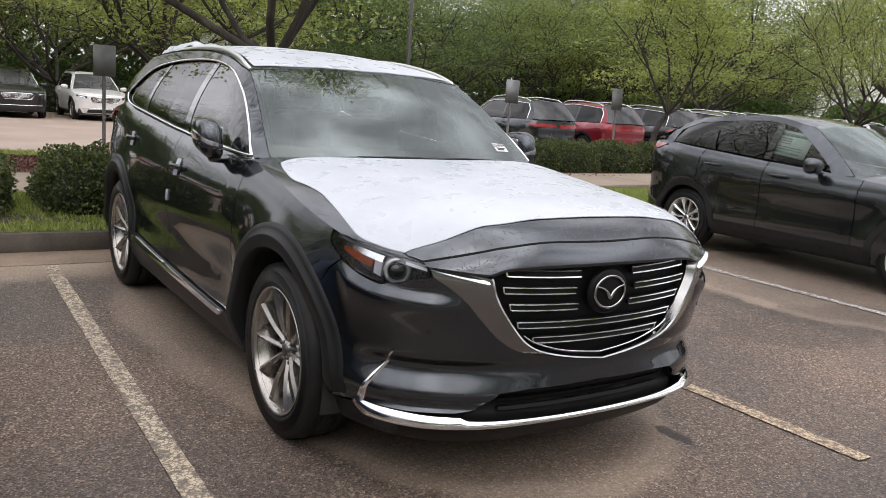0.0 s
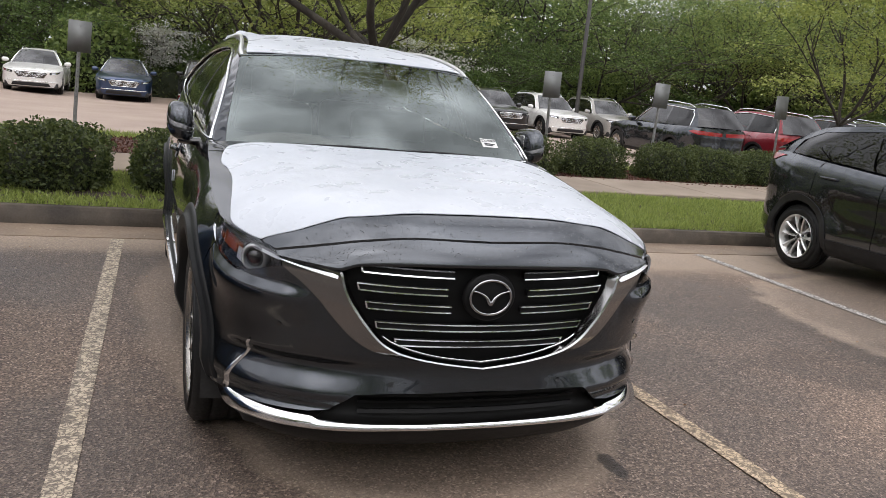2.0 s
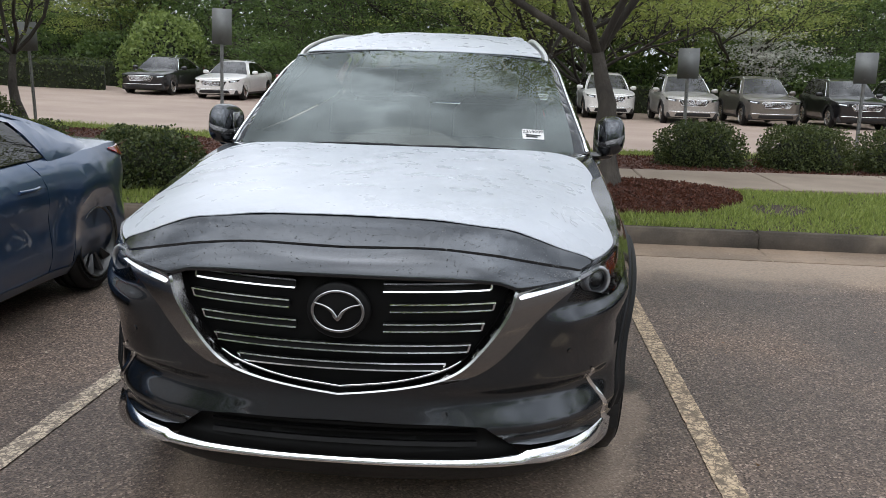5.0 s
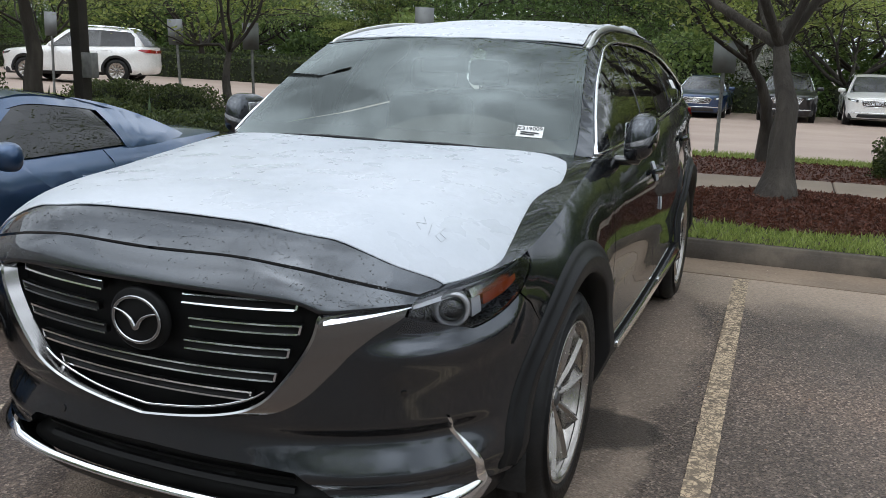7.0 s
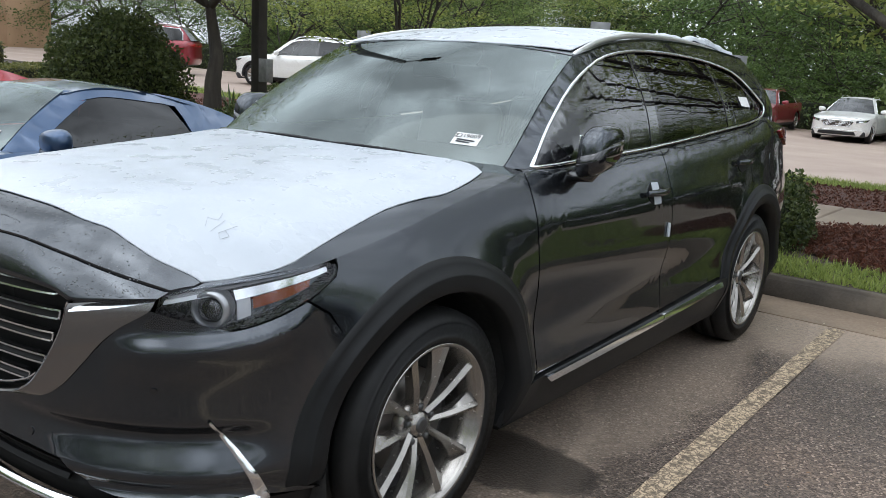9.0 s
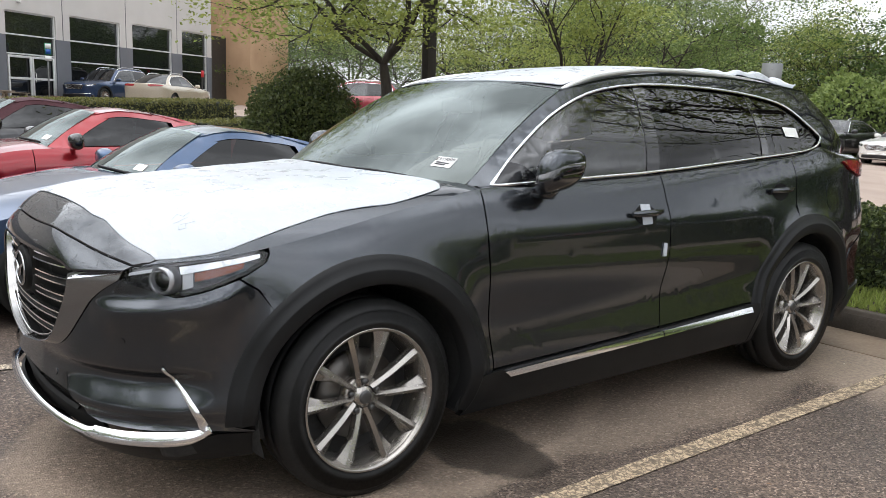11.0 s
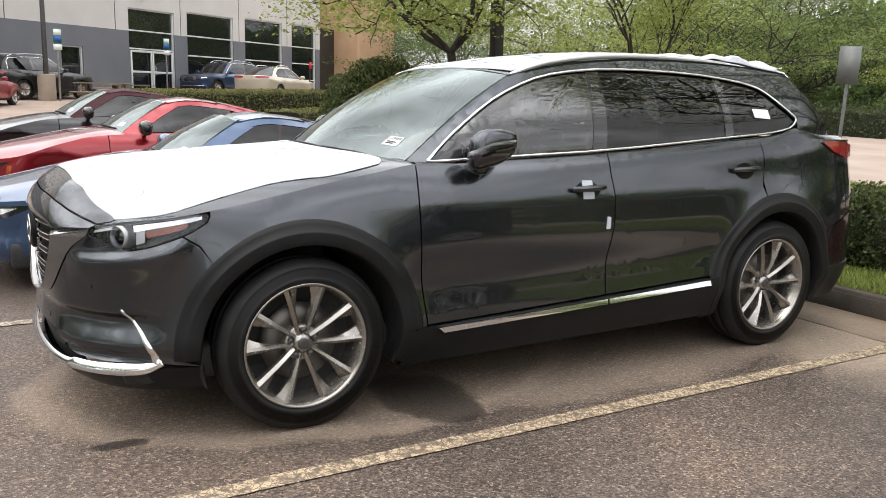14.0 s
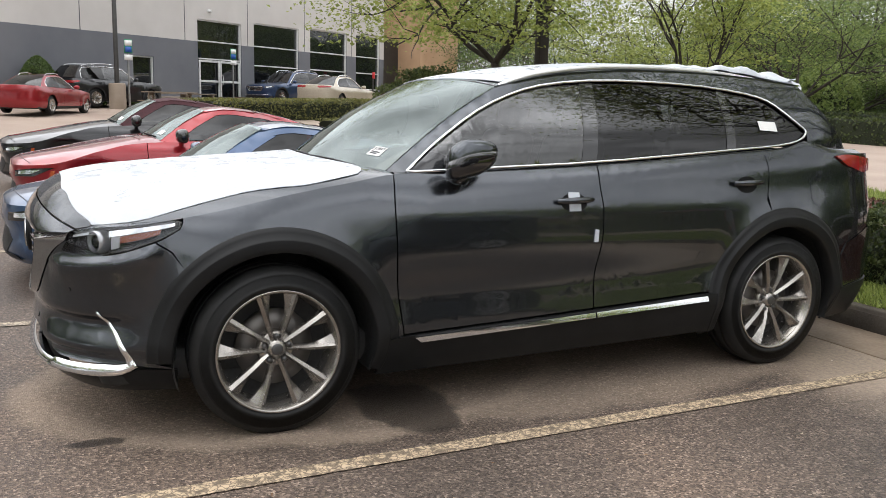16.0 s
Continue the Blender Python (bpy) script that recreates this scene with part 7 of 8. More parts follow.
# the depth of the wood, a joined mass of foliage and stems behind the edge
deep_rng = np.random.default_rng(97)
dx = deep_rng.uniform(-75, 75, 44000)
dy = 50 + deep_rng.uniform(-2.0, 4.0, 44000) + 0.006 * np.maximum(0, -dx - 8) ** 2
dh = 8.0 + np.array([3.4 * noise.noise((a * 0.16, 3, 0)) + 1.6 * noise.noise((a * 0.5, 9, 0)) for a in dx])
dh[[clearing(a, b) for a, b in zip(dx, dy)]] *= 0.6
dz = -0.4 + dh * deep_rng.uniform(0, 1, 44000) ** 0.8
tagged(new("woodland", raw_mesh("woodland", *leaves(np.stack([dx, dy, dz], 1), 0.62, deep_rng, 0.2, 0.6), LEAF_DARK)), "dim green depth of the wood behind its edge trees", "wood", kind="stuff")
# trees behind the camera, which its glass and paint mirror
for x, y in ((-28, -15), (-22, -18), (-16, -17), (-10.5, -19), (-5, -17.5), (0.5, -19), (6, -17.5), (11.5, -19), (17, -17)):
    k = kinds[wood.integers(0, 5)]
    tree(k, x, y, labels[k].replace("at the wood's edge", "across the car park"), wood.uniform(0, 360), wood.uniform(0.85, 1.1), group="trees across the car park")


for i, (x, y) in enumerate(((26, -12), (30, -3), (29, -22), (33, 7), (24, -32), (27, 3))):
    tree("near" if i % 2 else "thin", x, y, "open tree with fresh leaves across the car park", 77 * i, 1.25, group="trees across the car park")


def bush_mesh(seed, rx, ry, h, n, size, leaf, square=2.6):
    """A clipped bush: leaves in a thick uneven shell, to go over a near-black core."""
    rng = np.random.default_rng(seed)
    d = rng.normal(size=(n, 3))
    d[:, 2] = np.abs(d[:, 2])
    d /= (np.abs(d) ** square).sum(1)[:, None] ** (1 / square)
    lump = np.array([0.92 + 0.16 * noise.noise((q[0] * 2.2 + seed, q[1] * 2.2, q[2] * 2.2)) for q in d])
    r = lump * rng.uniform(0.80, 1.03, n)
    c = d * r[:, None] * np.array([rx, ry, h])
    c[:, 2] += 0.02
    lv, lf = leaves(c, size, rng, 0.0, 0.7)
    return raw_mesh("foliage", lv, lf, leaf)


def bush_core(rx, ry, h):
    bm = bmesh.new()
    bmesh.ops.create_icosphere(bm, subdivisions=3, radius=1)
    for v in bm.verts:
        v.co = Vector((v.co.x * rx * 0.8, v.co.y * ry * 0.8, max(0, v.co.z) * h * 0.84)) * (1 + 0.1 * noise.noise(v.co * 2))
    return bm


# near-black colour of a solid filler, painting the shade inside foliage
CORE = textured("inner_shade", [(0.3, (0.008, 0.012, 0.004)), (0.7, (0.02, 0.025, 0.008))], 20, (0.9, 1.0), 0.5, 0.02)
BUSHES = {}


def bush(x, y, rx, ry, h, label, leaf=None, n=7000, size=0.04, name="bush", group="", z=None, turn=0, square=2.6):
    leaf = leaf or LEAF_BOX
    key = (rx, ry, h, leaf.name, n)
    if key not in BUSHES:
        BUSHES[key] = bush_mesh(len(BUSHES) + 3, rx, ry, h, n, size, leaf, square)
    root = base(name, label, "bush", group)
    root.matrix_basis = pose(x, y, (island_z(x, y) if z is None else z) - 0.03, 0, 0, turn)
    ob = new("foliage", BUSHES[key])
    ob.parent = root
    part("shade_core", bush_core(rx, ry, h), CORE, root)
    return root


clip = "low clipped box bush with small dark leaves"
for x, r in ((0.2, 0.54), (-0.75, 0.52), (-1.92, 0.56), (-3.3, 0.58), (-4.75, 0.55), (-6.1, 0.5)):
    bush(x, 5.12, r, 0.50, 0.58, clip + ", beside the footpath", group="bushes by the footpath", turn=8 * math.sin(x * 3), square=4.2)
for x, r in ((3.05, 0.56), (4.45, 0.58), (5.75, 0.55), (7.15, 0.5), (8.05, 0.52), (9.15, 0.5), (10.3, 0.55), (-7.3, 0.75), (-8.6, 0.7)):
    bush(x, 8.45 if x > 0 else 8.0, r * 1.1, 0.55, 0.62, clip + " in mulch", group="bushes in the mulch bed", turn=10 * math.sin(x * 5), square=3.8)
bush(-9.3, 5.1, 1.2, 1.15, 1.68, "large round dense evergreen bush", LEAF_BOX, 22000, 0.06, square=2.2)


def hedge(x0, y0, x1, y1, wide, high, label, leaf, n, size):
    d = Vector((x1 - x0, y1 - y0, 0))
    rng = np.random.default_rng(int(abs(x0 * 7 + y1)))
    t, s, q = rng.uniform(0, 1, n), rng.uniform(-1, 1, n), rng.uniform(0, 1, n)
    face = rng.integers(0, 3, n)
    s = np.where(face == 0, np.where(rng.uniform(0, 1, n) < 0.5, -1, 1) * rng.uniform(0.85, 1.05, n), s)
    q = np.where(face == 1, rng.uniform(0.88, 1.04, n), q)
    sd = np.array([-d.y, d.x]) / d.length
    gz = np.array([rise(x0 + d.x * k, y0 + d.y * k) for k in t])
    c = np.stack([x0 + d.x * t + sd[0] * s * wide / 2, y0 + d.y * t + sd[1] * s * wide / 2, gz + q * high], 1)
    lv, lf = leaves(c, size, rng, 0, 0.7)
    root = base("hedge", label, "hedge")
    ob = new("foliage", raw_mesh("foliage", lv, lf, leaf))
    ob.parent = root
    mid = ((x0 + x1) / 2, (y0 + y1) / 2)
    bm = bmesh.new()
    rows = []
    for k in range(21):
        p = Vector((x0, y0, 0)) + d * (k / 20)
        g = rise(p.x, p.y)
        rows.append([bm.verts.new((p.x + sd[0] * a * wide * 0.44, p.y + sd[1] * a * wide * 0.44, g + b * high * 0.95)) for a, b in ((-1, -0.05), (-1, 0.9), (-0.8, 1), (0.8, 1), (1, 0.9), (1, -0.05))])
    for a, b in zip(rows, rows[1:]):
        for i in range(5):
            bm.faces.new((a[i], a[i + 1], b[i + 1], b[i]))
    bm.faces.new(rows[0])
    bm.faces.new(rows[-1])
    part("shade_core", bm, CORE, root)
    return root


hedge(-30, 33.6, 22, 34.6, 1.6, 1.1, "long dark clipped hedge behind the parked cars", LEAF_BOX, 26000, 0.13)
hedge(-33, 22.5, -16, 30, 1.4, 1.0, "dark clipped hedge beside the lane", LEAF_BOX, 12000, 0.12)
hedge(-18.5, 2.7, -21.3, 8.5, 1.6, 0.85, "low brownish-green clipped hedge near the building", LEAF_HEDGE, 16000, 0.07)
hedge(-14.6, 5.2, -16.8, 8.8, 1.1, 0.6, "low brownish-green clipped hedge near the building", LEAF_HEDGE, 9000, 0.06)
# a thicket under the trees
for i in range(24):
    x = -52 + 4.1 * i
    bush(x, 36.2 + 2.2 * math.sin(i * 1.9) + 0.004 * max(0, -x - 8) ** 2, *((2.6, 1.8, 2.6) if i % 3 else (2.9, 2.0, 3.6)), "tall wild shrub under the trees", LEAF_MID if i % 3 == 0 else LEAF_DARK, 7000, 0.2, "shrub", "shrubs of the wood", rise(x, 36), i * 50, 2.1)
for i in range(3):
    bush(33 + 1.5 * math.sin(i * 2.1), 31 - 7.0 * i, 2.6, 1.8, 2.6, "tall wild shrub under the trees", LEAF_MID if i % 3 == 0 else LEAF_DARK, 7000, 0.2, "shrub", "shrubs of the wood", 0, i * 50, 2.1)
# cone-shaped evergreens against the building
cone_rng = np.random.default_rng(83)
cq = cone_rng.uniform(0, 1, 9000) ** 0.7
ca = cone_rng.uniform(0, 6.283, 9000)
cr = 1.0 * (1 - (1 - cq) ** 1.8) ** 0.6 * cone_rng.uniform(0.85, 1.03, 9000)
cone_pts = np.stack([np.cos(ca) * cr, np.sin(ca) * cr, 0.1 + 2.1 * (1 - cq)], 1)
# the trunk here is a fat core in the same painted inner shade
CONE = (raw_mesh("trunk", *(lambda b: ([tuple(v.co) for v in b.verts], [[v.index for v in f.verts] for f in b.faces]))((lambda b: (b.verts.index_update(), b)[1])(tube([(0, 0, -0.1), (0, 0, 1.2), (0, 0, 1.9)], [0.7, 0.6, 0.05], 10))), CORE), raw_mesh("crown", *leaves(cone_pts, 0.09, cone_rng, 0, 0.6), LEAF_DARK))


def lawn(name, x0, x1, y0, y1, n, keep, blade=0.045):
    """Grass blades, uneven and in tufts."""
    rng = np.random.default_rng(int(n))
    x, y = rng.uniform(x0, x1, n), rng.uniform(y0, y1, n)
    ok = np.array([keep(a, b, rng) for a, b in zip(x, y)])
    x, y = x[ok], y[ok]
    n = len(x)
    z = np.array([lawn_h(a, b) for a, b in zip(x, y)])
    h = blade * rng.uniform(0.5, 1.5, n) * np.array([1 + 0.5 * noise.noise((a * 1.5, b * 1.5, 3)) for a, b in zip(x, y)])
    t = rng.uniform(0, 2 * math.pi, n)
    w = 0.006 + 0.004 * rng.uniform(0, 1, n)
    lean = rng.normal(size=(n, 2)) * 0.45
    v = np.empty((n, 3, 3))
    v[:, 0] = np.stack([x - np.cos(t) * w, y - np.sin(t) * w, z], 1)
    v[:, 1] = np.stack([x + np.cos(t) * w, y + np.sin(t) * w, z], 1)
    v[:, 2] = np.stack([x + lean[:, 0] * h, y + lean[:, 1] * h, z + h], 1)
    me = raw_mesh(name, v.reshape(-1, 3), np.arange(n * 3).reshape(-1, 3), GRASS)
    return tagged(new(name, me), "uneven fresh green lawn grass with bare patches", "grass", kind="stuff")


mound = lambda a, b: ((a - 1.62) / 1.26) ** 2 + ((b - 5.5) / 0.86) ** 2 < 1.0
bare = lambda a, b: noise.noise((a * 0.8, b * 1.6, 11)) > 0.42
lawn("grass", -14, 15, KERB_Y + 0.14, 5.8, 150000, lambda a, b, r: b < path_y(a) - 0.02 and not mound(a, b) and (not bare(a, b) or r.uniform() < 0.15))
lawn("grass", -20, 25, 9.9, ISLAND_FAR, 45000, lambda a, b, r: True, 0.07)


def chips(name, n, where, seed):
    """Loose bark mulch, chip by chip."""
    rng = np.random.default_rng(seed)
    pts = [where(rng) for _ in range(n)]
    c = np.array([(a, b, lawn_h(a, b) + rng.uniform(0, 0.035)) for a, b in pts])
    lv, lf = leaves(c, 0.055, rng, 0, 0.4)
    me = raw_mesh(name, lv, lf, MULCH_CHIP)
    return tagged(new(name, me), "red-brown bark mulch round the planting", "mulch", kind="stuff")


MULCH_CHIP = leaf_material("mulch_chips", (0.035, 0.013, 0.008), (0.16, 0.06, 0.035))
tagged(part("mulch_bed", grid_sheet(xs_, [7.35, 8.0, 8.6, 9.3, 9.9], lambda x, y: lawn_h(x, y) + 0.012), MULCH), "red-brown bark mulch bed", "mulch", kind="structure")
ring_bm = bmesh.new()
rings = [[ring_bm.verts.new((1.62 + math.cos(a) * r * 1.22, 5.5 + math.sin(a) * r * 0.82, lawn_h(1.62 + math.cos(a) * r * 1.22, 5.5 + math.sin(a) * r * 0.82) + 0.016)) for a in (2 * math.pi * k / 30 for k in range(30))] for r in (0.06, 0.25, 0.45, 0.65, 0.84, 1.0)]
for a, b in zip(rings, rings[1:]):
    for k in range(30):
        ring_bm.faces.new((a[k], a[(k + 1) % 30], b[(k + 1) % 30], b[k]))
tagged(part("mulch_ring", ring_bm, MULCH), "ring of red-brown mulch round a tree", "mulch", kind="structure")
chips("mulch", 12000, lambda r: (1.62 + (q := 1.02 * math.sqrt(r.uniform())) * 1.22 * math.cos(w := r.uniform(0, 6.28)), 5.5 + q * 0.82 * math.sin(w)), 3)
chips("mulch", 26000, lambda r: (r.uniform(-12, 14), r.uniform(7.3, 9.95)), 4)


LITTER = leaf_material("fallen_petals_and_leaves", (0.22, 0.11, 0.05), (0.55, 0.50, 0.40))
litter_rng = np.random.default_rng(61)
lit = np.stack([litter_rng.uniform(-3.5, 6.5, 900), litter_rng.uniform(-3.2, 4.0, 900)], 1)
lit = lit[(litter_rng.uniform(0, 1, 900) < 0.35 + 0.16 * lit[:, 1]) & ((np.abs(lit[:, 0]) > 1.05) | (lit[:, 1] < -1.1))]
lit_v, lit_f = leaves(np.stack([lit[:, 0], lit[:, 1], np.array([rise(a, b) for a, b in lit]) + 0.009], 1), 0.02, litter_rng, 0, 0.6, 0.12)
tagged(new("leaf_litter", raw_mesh("leaf_litter", lit_v, lit_f, LITTER)), "scattered fallen petals and dry leaves on asphalt", "leaf litter", kind="stuff")


def yucca(x, y, seed, size=0.55):
    """A rosette of stiff pointed leaves."""
    rng = np.random.default_rng(seed)
    root = base("yucca", "spiky dark green yucca beside the lamp post", "plant", group="yuccas")
    root.matrix_basis = pose(x, y, island_z(x, y) - 0.01)
    for k in range(26):
        a, lift = rng.uniform(0, 6.283), rng.uniform(0.25, 1.35)
        d, s = Vector((math.cos(a) * math.cos(lift), math.sin(a) * math.cos(lift), math.sin(lift))), Vector((-math.sin(a), math.cos(a), 0))
        ln = size * rng.uniform(0.7, 1.1)
        bm = bmesh.new()
        rows = []
        for t, w in ((0, 0.018), (0.35, 0.024), (0.7, 0.016), (1, 0.001)):
            c = d * ln * t - Vector((0, 0, 0.12 * t * t * math.cos(lift)))
            rows.append([bm.verts.new(c - s * w), bm.verts.new(c - d.cross(s) * w * 0.4), bm.verts.new(c + s * w)])
        for ra, rb in zip(rows, rows[1:]):
            for i in range(2):
                bm.faces.new((ra[i], ra[i + 1], rb[i + 1], rb[i]))
        part("leaf", bm, YUCCA, root)
    return root


YUCCA = textured("yucca_leaf", [(0.3, (0.035, 0.07, 0.025)), (0.7, (0.10, 0.16, 0.06))], 6, (0.4, 0.6), 0.1, 0.003)
for i, (x, y) in enumerate(((-8.25, 6.35), (-7.15, 6.3), (-6.75, 6.75), (-8.7, 6.8))):
    yucca(x, y, 40 + i, 0.6 if i % 2 else 0.5)

# ---- signs, poles and the building ----
STEEL = textured("galvanised_steel", [(0.3, (0.20, 0.20, 0.20)), (0.7, (0.32, 0.32, 0.31))], 12, (0.4, 0.6), 0.1, 0.002, metal=0.6)
SIGN_BACK = textured("grey_sign_back", [(0.3, (0.18, 0.185, 0.185)), (0.7, (0.25, 0.255, 0.25))], 4, (0.45, 0.6), 0.05, 0.002, metal=0.3)
POLE_DARK = textured("dark_bronze_pole", [(0.3, (0.022, 0.02, 0.018)), (0.7, (0.038, 0.034, 0.03))], 6, (0.4, 0.6), 0.08, 0.003)
WALL_WHITE = textured("off_white_wall_paint", [(0.3, (0.50, 0.475, 0.45)), (0.7, (0.58, 0.555, 0.53))], 0.5, (0.8, 0.92), 0.2, 0.004, fine=60)
WALL_GREY = textured("blue_grey_wall_paint", [(0.3, (0.125, 0.13, 0.145)), (0.7, (0.16, 0.165, 0.18))], 0.5, (0.8, 0.92), 0.2, 0.004, fine=60)
WALL_TAN = textured("tan_entrance_stone", [(0.3, (0.40, 0.25, 0.145)), (0.7, (0.50, 0.33, 0.20))], 0.8, (0.8, 0.92), 0.25, 0.005, fine=40)
ALU = material("pale_aluminium", (0.60, 0.60, 0.59), 0.5, 0.1)
DARK_GLASS = material("dark_window_glass", (0.008, 0.009, 0.01), 0.03, 0.0, coat=1.0)
SIGN_GREEN = material("sign_green", (0.02, 0.22, 0.10), 0.5)
SIGN_BLUE = material("sign_blue", (0.02, 0.09, 0.38), 0.5)
SIGN_WHITE = material("sign_white", (0.72, 0.72, 0.70), 0.5)
SIGN_RED = material("sign_red", (0.5, 0.015, 0.02), 0.5)
TIMBER = textured("weathered_timber", [(0.3, (0.12, 0.09, 0.065)), (0.7, (0.24, 0.19, 0.14))], 4, (0.8, 0.95), 0.4, 0.005, stretch=(1, 8, 8))


def sign_post(x, y, lean=0.0, turn=0.0):
    root = base("sign_post", "plain grey bay sign on a slim perforated steel post", "sign", group="bay signs")
    root.matrix_basis = pose(x, y, island_z(x, y) if y < 11.3 else rise(x, y), lean, 0, turn)
    post = bmesh.new()
    prof = [(-0.028, 0.012), (-0.016, 0.012), (-0.012, -0.012), (0.012, -0.012), (0.016, 0.012), (0.028, 0.012), (0.028, 0.008), (0.018, 0.008), (0.014, -0.016), (-0.014, -0.016), (-0.018, 0.008), (-0.028, 0.008)]
    lo, hi = [post.verts.new((a, b, -0.1)) for a, b in prof], [post.verts.new((a, b, 1.68)) for a, b in prof]
    for i in range(12):
        post.faces.new((lo[i], lo[(i + 1) % 12], hi[(i + 1) % 12], hi[i]))
    post.faces.new(hi)
    p = part("post", post, STEEL, root, smooth_faces=False)
    holes = [moved(lathe([(0, 0.005), (0.001, 0.0048), (0.001, 0.0003)], 8), Matrix.Translation((0, -0.0165, z)) @ pose(0, 0, 0, 0, 0, -90)) for z in np.arange(0.25, 1.2, 0.075)]
    part("hole_row", join(*holes), INK, p)
    part("plate", moved(box(0.33, 0.004, 0.47, 0.0, (0, 0, 0)), Matrix.Translation((0, -0.022, 1.22))), SIGN_BACK, root)
    for z in (1.28, 1.62):
        part("bolt", moved(lathe([(0, 0.009), (0.006, 0.008), (0.007, 0.001)], 10), Matrix.Translation((0, -0.024, z)) @ pose(0, 0, 0, 0, 0, -90)), STEEL, root)
    return root


first_sign = sign_post(0.5, 10.75, 1.0, 2)
for i, x in enumerate((-12.6, -9.45, -7.6, -2.1, 3.25, 5.9, 8.35, 11.2)):
    m = pose(x, 10.6 + 0.15 * math.sin(i * 2.3), island_z(x, 10.6), 1.5 * math.sin(i * 1.7), 2.5 * math.cos(i * 2.1), 6 * math.sin(i))
    copy_thing(first_sign, m)
copy_thing(first_sign, pose(-4.62, 11.2, island_z(-4.62, 11.2), 0, 1.5, 20) @ Matrix.Diagonal((1, 1, 1.27, 1)))


def lamp_post(x, y, high, label, plinth=False, square=0.0, turn=0):
    root = base("street_lamp", label, "lamp post")
    root.matrix_basis = pose(x, y, rise(x, y) if y > 11.3 or y < 4.2 else island_z(x, y), 0, 0, turn)
    z0 = 0.0
    if plinth:
        z0 = 0.95
        part("plinth", lathe_up([(0.0, 0.31), (0.9, 0.30), (0.95, 0.27), (0.95, 0.01)], 28), CONCRETE, root)
    if square:
        part("pole", box(square, square, high - z0, 0.012, (0, 0, z0)), POLE_DARK, root)
        part("base_plate", box(square * 2.1, square * 2.1, 0.03, 0.006, (0, 0, z0)), POLE_DARK, root)
    else:
        part("pole", lathe_up([(z0, 0.09), (high, 0.06), (high, 0.01)], 20), POLE_DARK, root)
    part("arm", box(0.9, 0.07, 0.07, 0.01, (0.4, 0, high - 0.12)), POLE_DARK, root)
    part("lamp_head", box(0.6, 0.34, 0.14, 0.03, (0.95, 0, high - 0.16)), POLE_DARK, root)
    return root


def lathe_up(profile, steps=24):
    return moved(lathe(profile, steps), pose(0, 0, 0, 0, -90, 0))


w_lamp = lamp_post(-7.68, 6.5, 8.0, "dark square steel lamp post with a meter box", square=0.17)
part("plinth", box(0.62, 0.62, 0.2, 0.03, (0, 0, -0.06)), CONCRETE, w_lamp, "low concrete plinth")
part("meter_box", box(0.18, 0.13, 0.34, 0.01, (0.175, -0.02, 0.66)), STEEL, w_lamp, "grey steel meter box")
lamp_post(15.3, 26.8, 9.0, "tall dark round lamp post among parked cars")
lamp_post(-29.6, 1.55, 9.0, "tall dark lamp post on a round concrete plinth", plinth=True)

# building: local x runs along the wall, -y faces the car park
BX, BY = -37.3, 6.6
BASE = rise(BX, BY) - 0.05
ALONG = Vector((-0.58, 0.815, 0)).normalized()
house = base("building", "long white and grey office building with tall dark windows", "building")
house.matrix_basis = pose(BX, BY, BASE, 0, 0, math.degrees(math.atan2(ALONG.y, ALONG.x)))
openings = [(-1.23, 1.66, 0.0, 3.85), (2.55, 6.03, 0.0, 4.0), (7.0, 10.35, 0.0, 4.1), (11.27, 13.75, 0.0, 4.15), (-4.97, -3.84, 0.78, 2.0)]
L0, L1, TOP, BAND = -34.0, 14.2, 8.5, 2.84
def wall_piece(nm, x0, x1, z0, z1, mat, thick=0.3, y=0.0):
    return part(nm, box(x1 - x0, thick, z1 - z0, 0.0, ((x0 + x1) / 2, y + thick / 2, z0)), mat, house, smooth_faces=False)


cuts = sorted({L0, L1, *[o[0] for o in openings], *[o[1] for o in openings]})
for a, b in zip(cuts, cuts[1:]):
    hole = next((o for o in openings if o[0] <= a + 1e-6 and o[1] >= b - 1e-6), None)
    spans = [(0, TOP)] if not hole else [(0, hole[2]), (hole[3], TOP)]
    for z0, z1 in spans:
        for lo, hi, mat in ((z0, min(z1, BAND), WALL_GREY), (max(z0, BAND), z1, WALL_WHITE)):
            if hi - lo > 0.01:
                wall_piece("wall", a, b, lo, hi, mat)
for x in (-30, -24, -18, -12, -7.5, -2.0, 2.1, 6.5, 10.8):
    part("wall_joint", box(0.03, 0.012, TOP - BAND, 0.0, (x, -0.004, BAND)), WALL_GREY, house)
part("parapet", box(L1 - L0, 0.36, 0.2, 0.02, ((L0 + L1) / 2, 0.15, TOP)), ALU, house)
wall_piece("side_wall", L0, L0 + 0.3, 0, TOP, WALL_WHITE, 14, 0.31)
wall_piece("side_wall", L1 - 0.3, L1, 0, TOP, WALL_WHITE, 14, 0.31)
wall_piece("back_wall", L0, L1, 0, TOP, WALL_WHITE, 0.3, 14.32)
part("roof", box(L1 - L0, 14.6, 0.2, 0.0, ((L0 + L1) / 2, 7.3, TOP - 0.4)), WALL_WHITE, house)
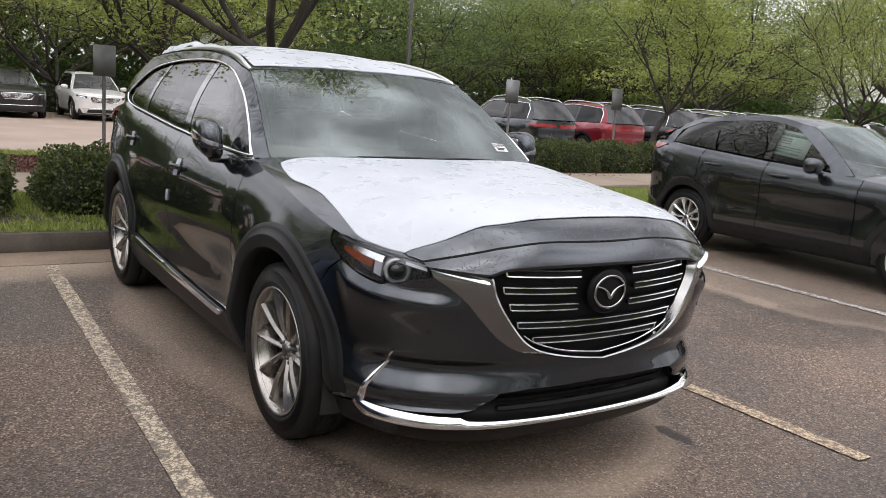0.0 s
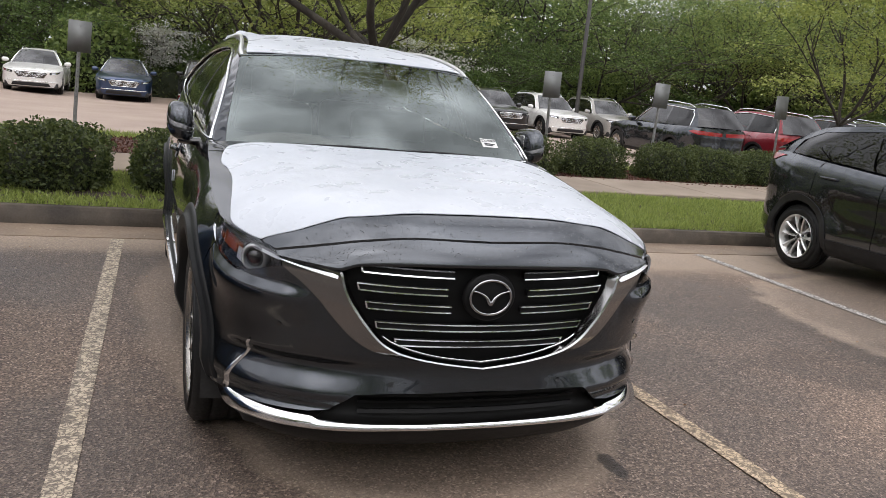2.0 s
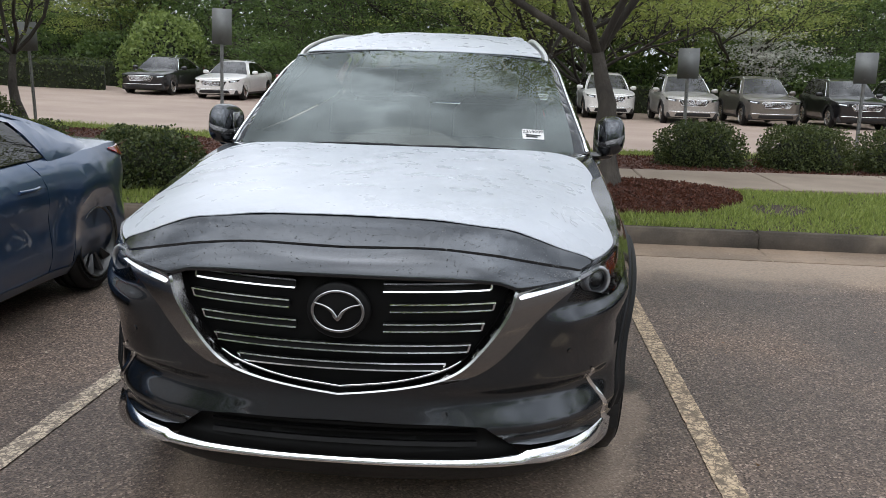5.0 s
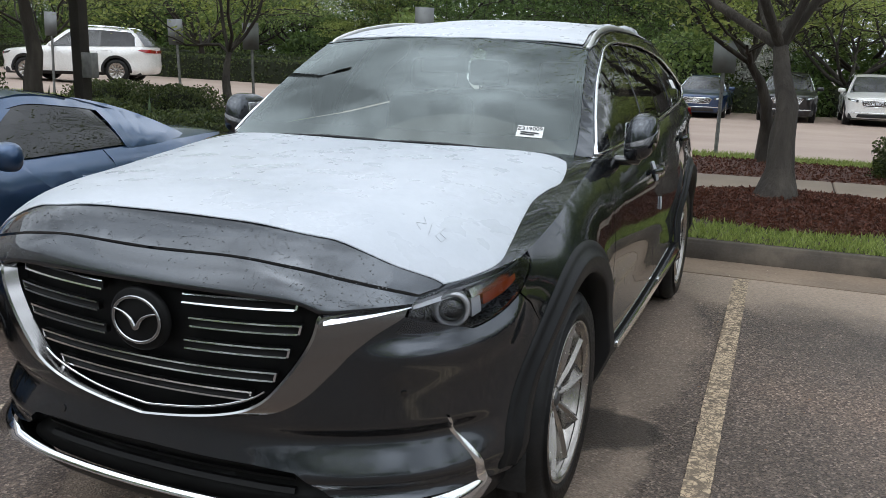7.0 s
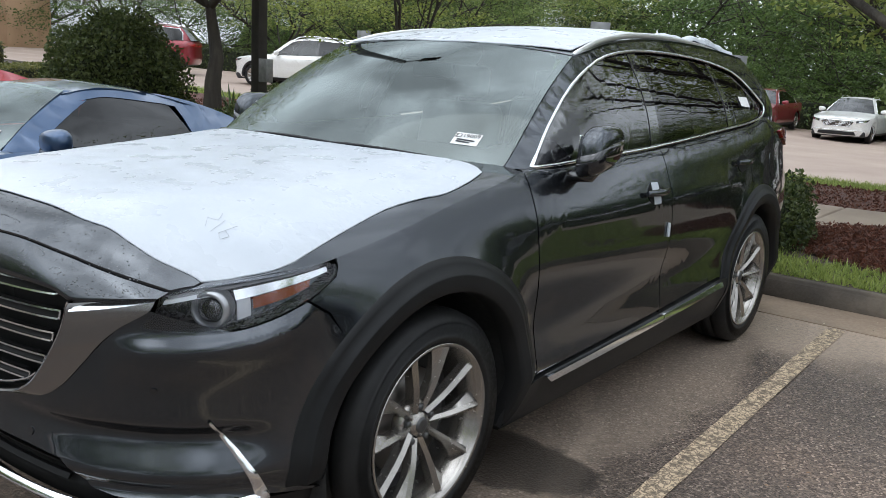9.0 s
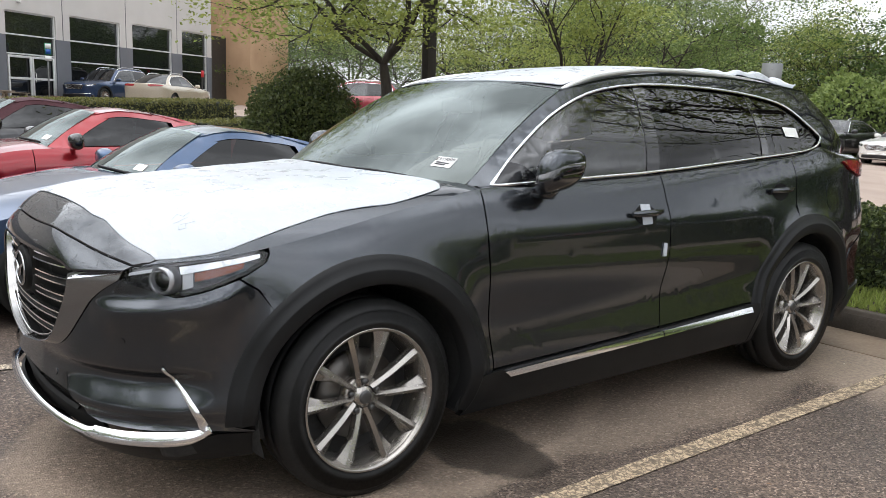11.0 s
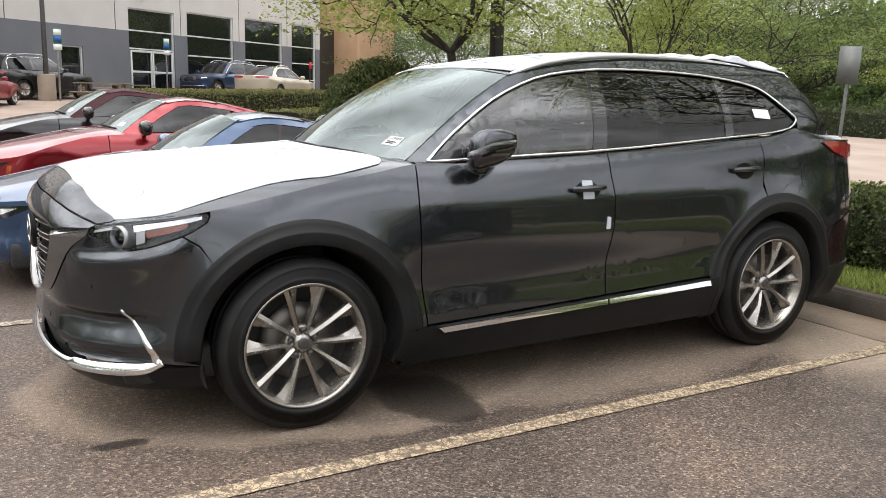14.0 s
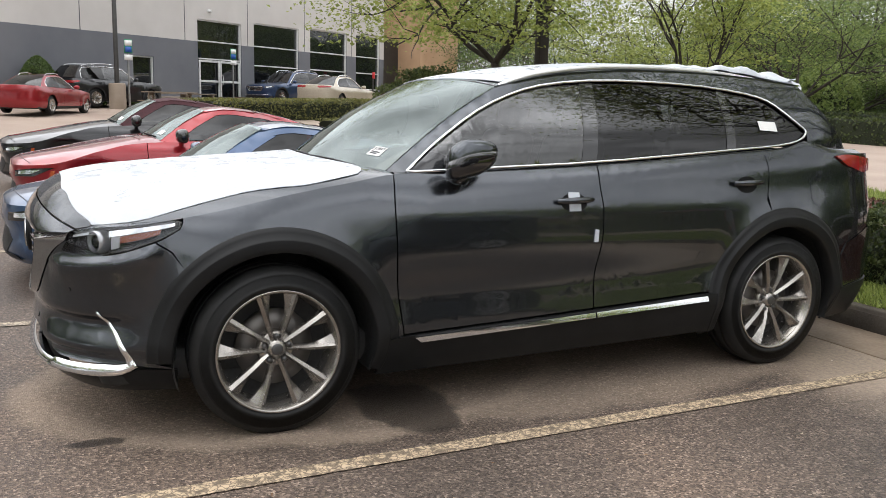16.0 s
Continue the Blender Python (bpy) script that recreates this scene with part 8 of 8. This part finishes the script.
for i, (a, b, z0, z1) in enumerate(openings):
    w = part("window", box(b - a, 0.02, z1 - z0, 0.0, ((a + b) / 2, 0.16, z0)), DARK_GLASS, house, "tall dark glazed window", False)
    t = 0.06
    part("frame", join(*[box(t, 0.1, z1 - z0, 0.004, (x, 0.11, z0)) for x in (a + t / 2, b - t / 2)], *[box(b - a - 2 * t, 0.1, t, 0.004, ((a + b) / 2, 0.11, z)) for z in ([z0, z1 - t] + ([0.95, 1.9, 2.85] if i not in (0, 4) else [2.05, 2.85] if i == 0 else [0.3]))]), ALU, w)
    if i == 0:
        for s in (-1, 1):
            d = part("door_leaf", join(*[box(0.09, 0.06, 1.98, 0.004, (x, 0.07, 0.03)) for x in (0.22 + s * 0.06, 0.22 + s * 1.3)], *[box(1.15, 0.06, 0.1, 0.004, (0.22 + s * 0.68, 0.07, z)) for z in (0.04, 1.0, 1.92)]), ALU, house, "glazed aluminium door leaf")
            part("door_pull", tube([(0.22 + s * 0.13, 0.02, 0.9), (0.22 + s * 0.13, -0.02, 0.95), (0.22 + s * 0.13, -0.02, 1.3), (0.22 + s * 0.13, 0.02, 1.35)], 0.014, 6), ALU, d)
wall_piece("entrance_block", 14.2, 16.6, 0, 4.2, POLE_DARK, 0.6, 0.5)
wall_piece("tan_block", 16.6, 21.5, 0, 9.5, WALL_TAN, 4.0, -1.2)
for x in (-14.0, -5.8, -0.5):
    part("wall_light", join(box(0.16, 0.14, 0.12, 0.02, (x, -0.07, 4.2))), SIGN_WHITE, house)


def reserved_sign(x, y, turn):
    root = base("parking_sign", "green and blue reserved parking sign on a steel post", "sign", group="reserved parking signs")
    root.matrix_basis = pose(x, y, rise(x, y), 0, 0, turn)
    part("post", box(0.06, 0.05, 2.5, 0.004), STEEL, root)
    part("plate", box(0.32, 0.01, 0.5, 0.0, (0, -0.035, 2.05)), SIGN_GREEN, root)
    part("white_panel", box(0.28, 0.004, 0.2, 0.0, (0, -0.043, 2.32)), SIGN_WHITE, root)
    part("blue_panel", box(0.24, 0.004, 0.2, 0.0, (0, -0.043, 2.09)), SIGN_BLUE, root)
    part("lower_plate", box(0.32, 0.01, 0.2, 0.0, (0, -0.035, 1.8)), SIGN_WHITE, root)
    return root


turn_b = math.degrees(math.atan2(ALONG.y, ALONG.x))
reserved_sign(-36.6, 7.2, turn_b - 12)
reserved_sign(-29.5, 1.96, turn_b - 12)
red = base("red_sign", "small red notice on a dark post", "sign")
red.matrix_basis = pose(-42.3, 16.3, rise(-42.3, 16.3), 0, 0, turn_b)
part("post", box(0.06, 0.06, 1.7, 0.004), POLE_DARK, red)
part("plate", box(0.26, 0.02, 0.36, 0.0, (0, -0.04, 1.5)), SIGN_RED, red)
# bench and picnic table by the wall
def bench(x, y, turn):
    root = base("bench", "weathered timber bench along the building wall", "bench")
    root.matrix_basis = pose(x, y, rise(x, y), 0, 0, turn)
    for k in range(3):
        part("slat", box(3.6, 0.12, 0.04, 0.008, (0, -0.13 + 0.13 * k, 0.44)), TIMBER, root)
    for xx in (-1.6, 0, 1.6):
        part("leg", box(0.1, 0.36, 0.44, 0.008, (xx, 0, 0)), TIMBER, root)
    return root


p = Vector((BX, BY, 0)) + ALONG * -3.2
bench(p.x + 0.9, p.y + 0.65, turn_b)


def picnic_table(x, y, turn):
    root = base("picnic_table", "weathered timber picnic table with attached benches", "table")
    root.matrix_basis = pose(x, y, rise(x, y), 0, 0, turn)
    for k in range(5):
        part("board", box(1.8, 0.14, 0.04, 0.006, (0, -0.3 + 0.15 * k, 0.72)), TIMBER, root)
    for s in (-1, 1):
        for k in range(2):
            part("seat_board", box(1.8, 0.13, 0.04, 0.006, (0, s * (0.66 + 0.14 * k), 0.42)), TIMBER, root)
    for xx in (-0.65, 0.65):
        part("frame", join(box(0.05, 1.6, 0.09, 0.006, (xx, 0, 0.33)), box(0.05, 0.7, 0.08, 0.006, (xx, 0, 0.64)), tube([(xx, -0.55, 0), (xx, -0.2, 0.7)], 0.045, 4), tube([(xx, 0.55, 0), (xx, 0.2, 0.7)], 0.045, 4)), TIMBER, root)
    return root


picnic_table(-27.0, 3.1, 70)
for d in (-9.9, -7.6, -5.9):
    q = Vector((BX, BY, 0)) + ALONG * d + Vector((0.5, 0.36, 0))
    root = base("conifer", "small egg-shaped dark evergreen against the wall", "tree", group="conifers by the wall")
    root.matrix_basis = pose(q.x, q.y, rise(q.x, q.y) - 0.03, 0, 0, d * 30)
    root.matrix_basis = root.matrix_basis @ Matrix.Scale({-9.9: 0.85, -7.6: 0.55, -5.9: 0.5}[d], 4)
    for nm, me in zip(("trunk", "crown"), CONE):
        ob = new(nm, me)
        ob.parent = root
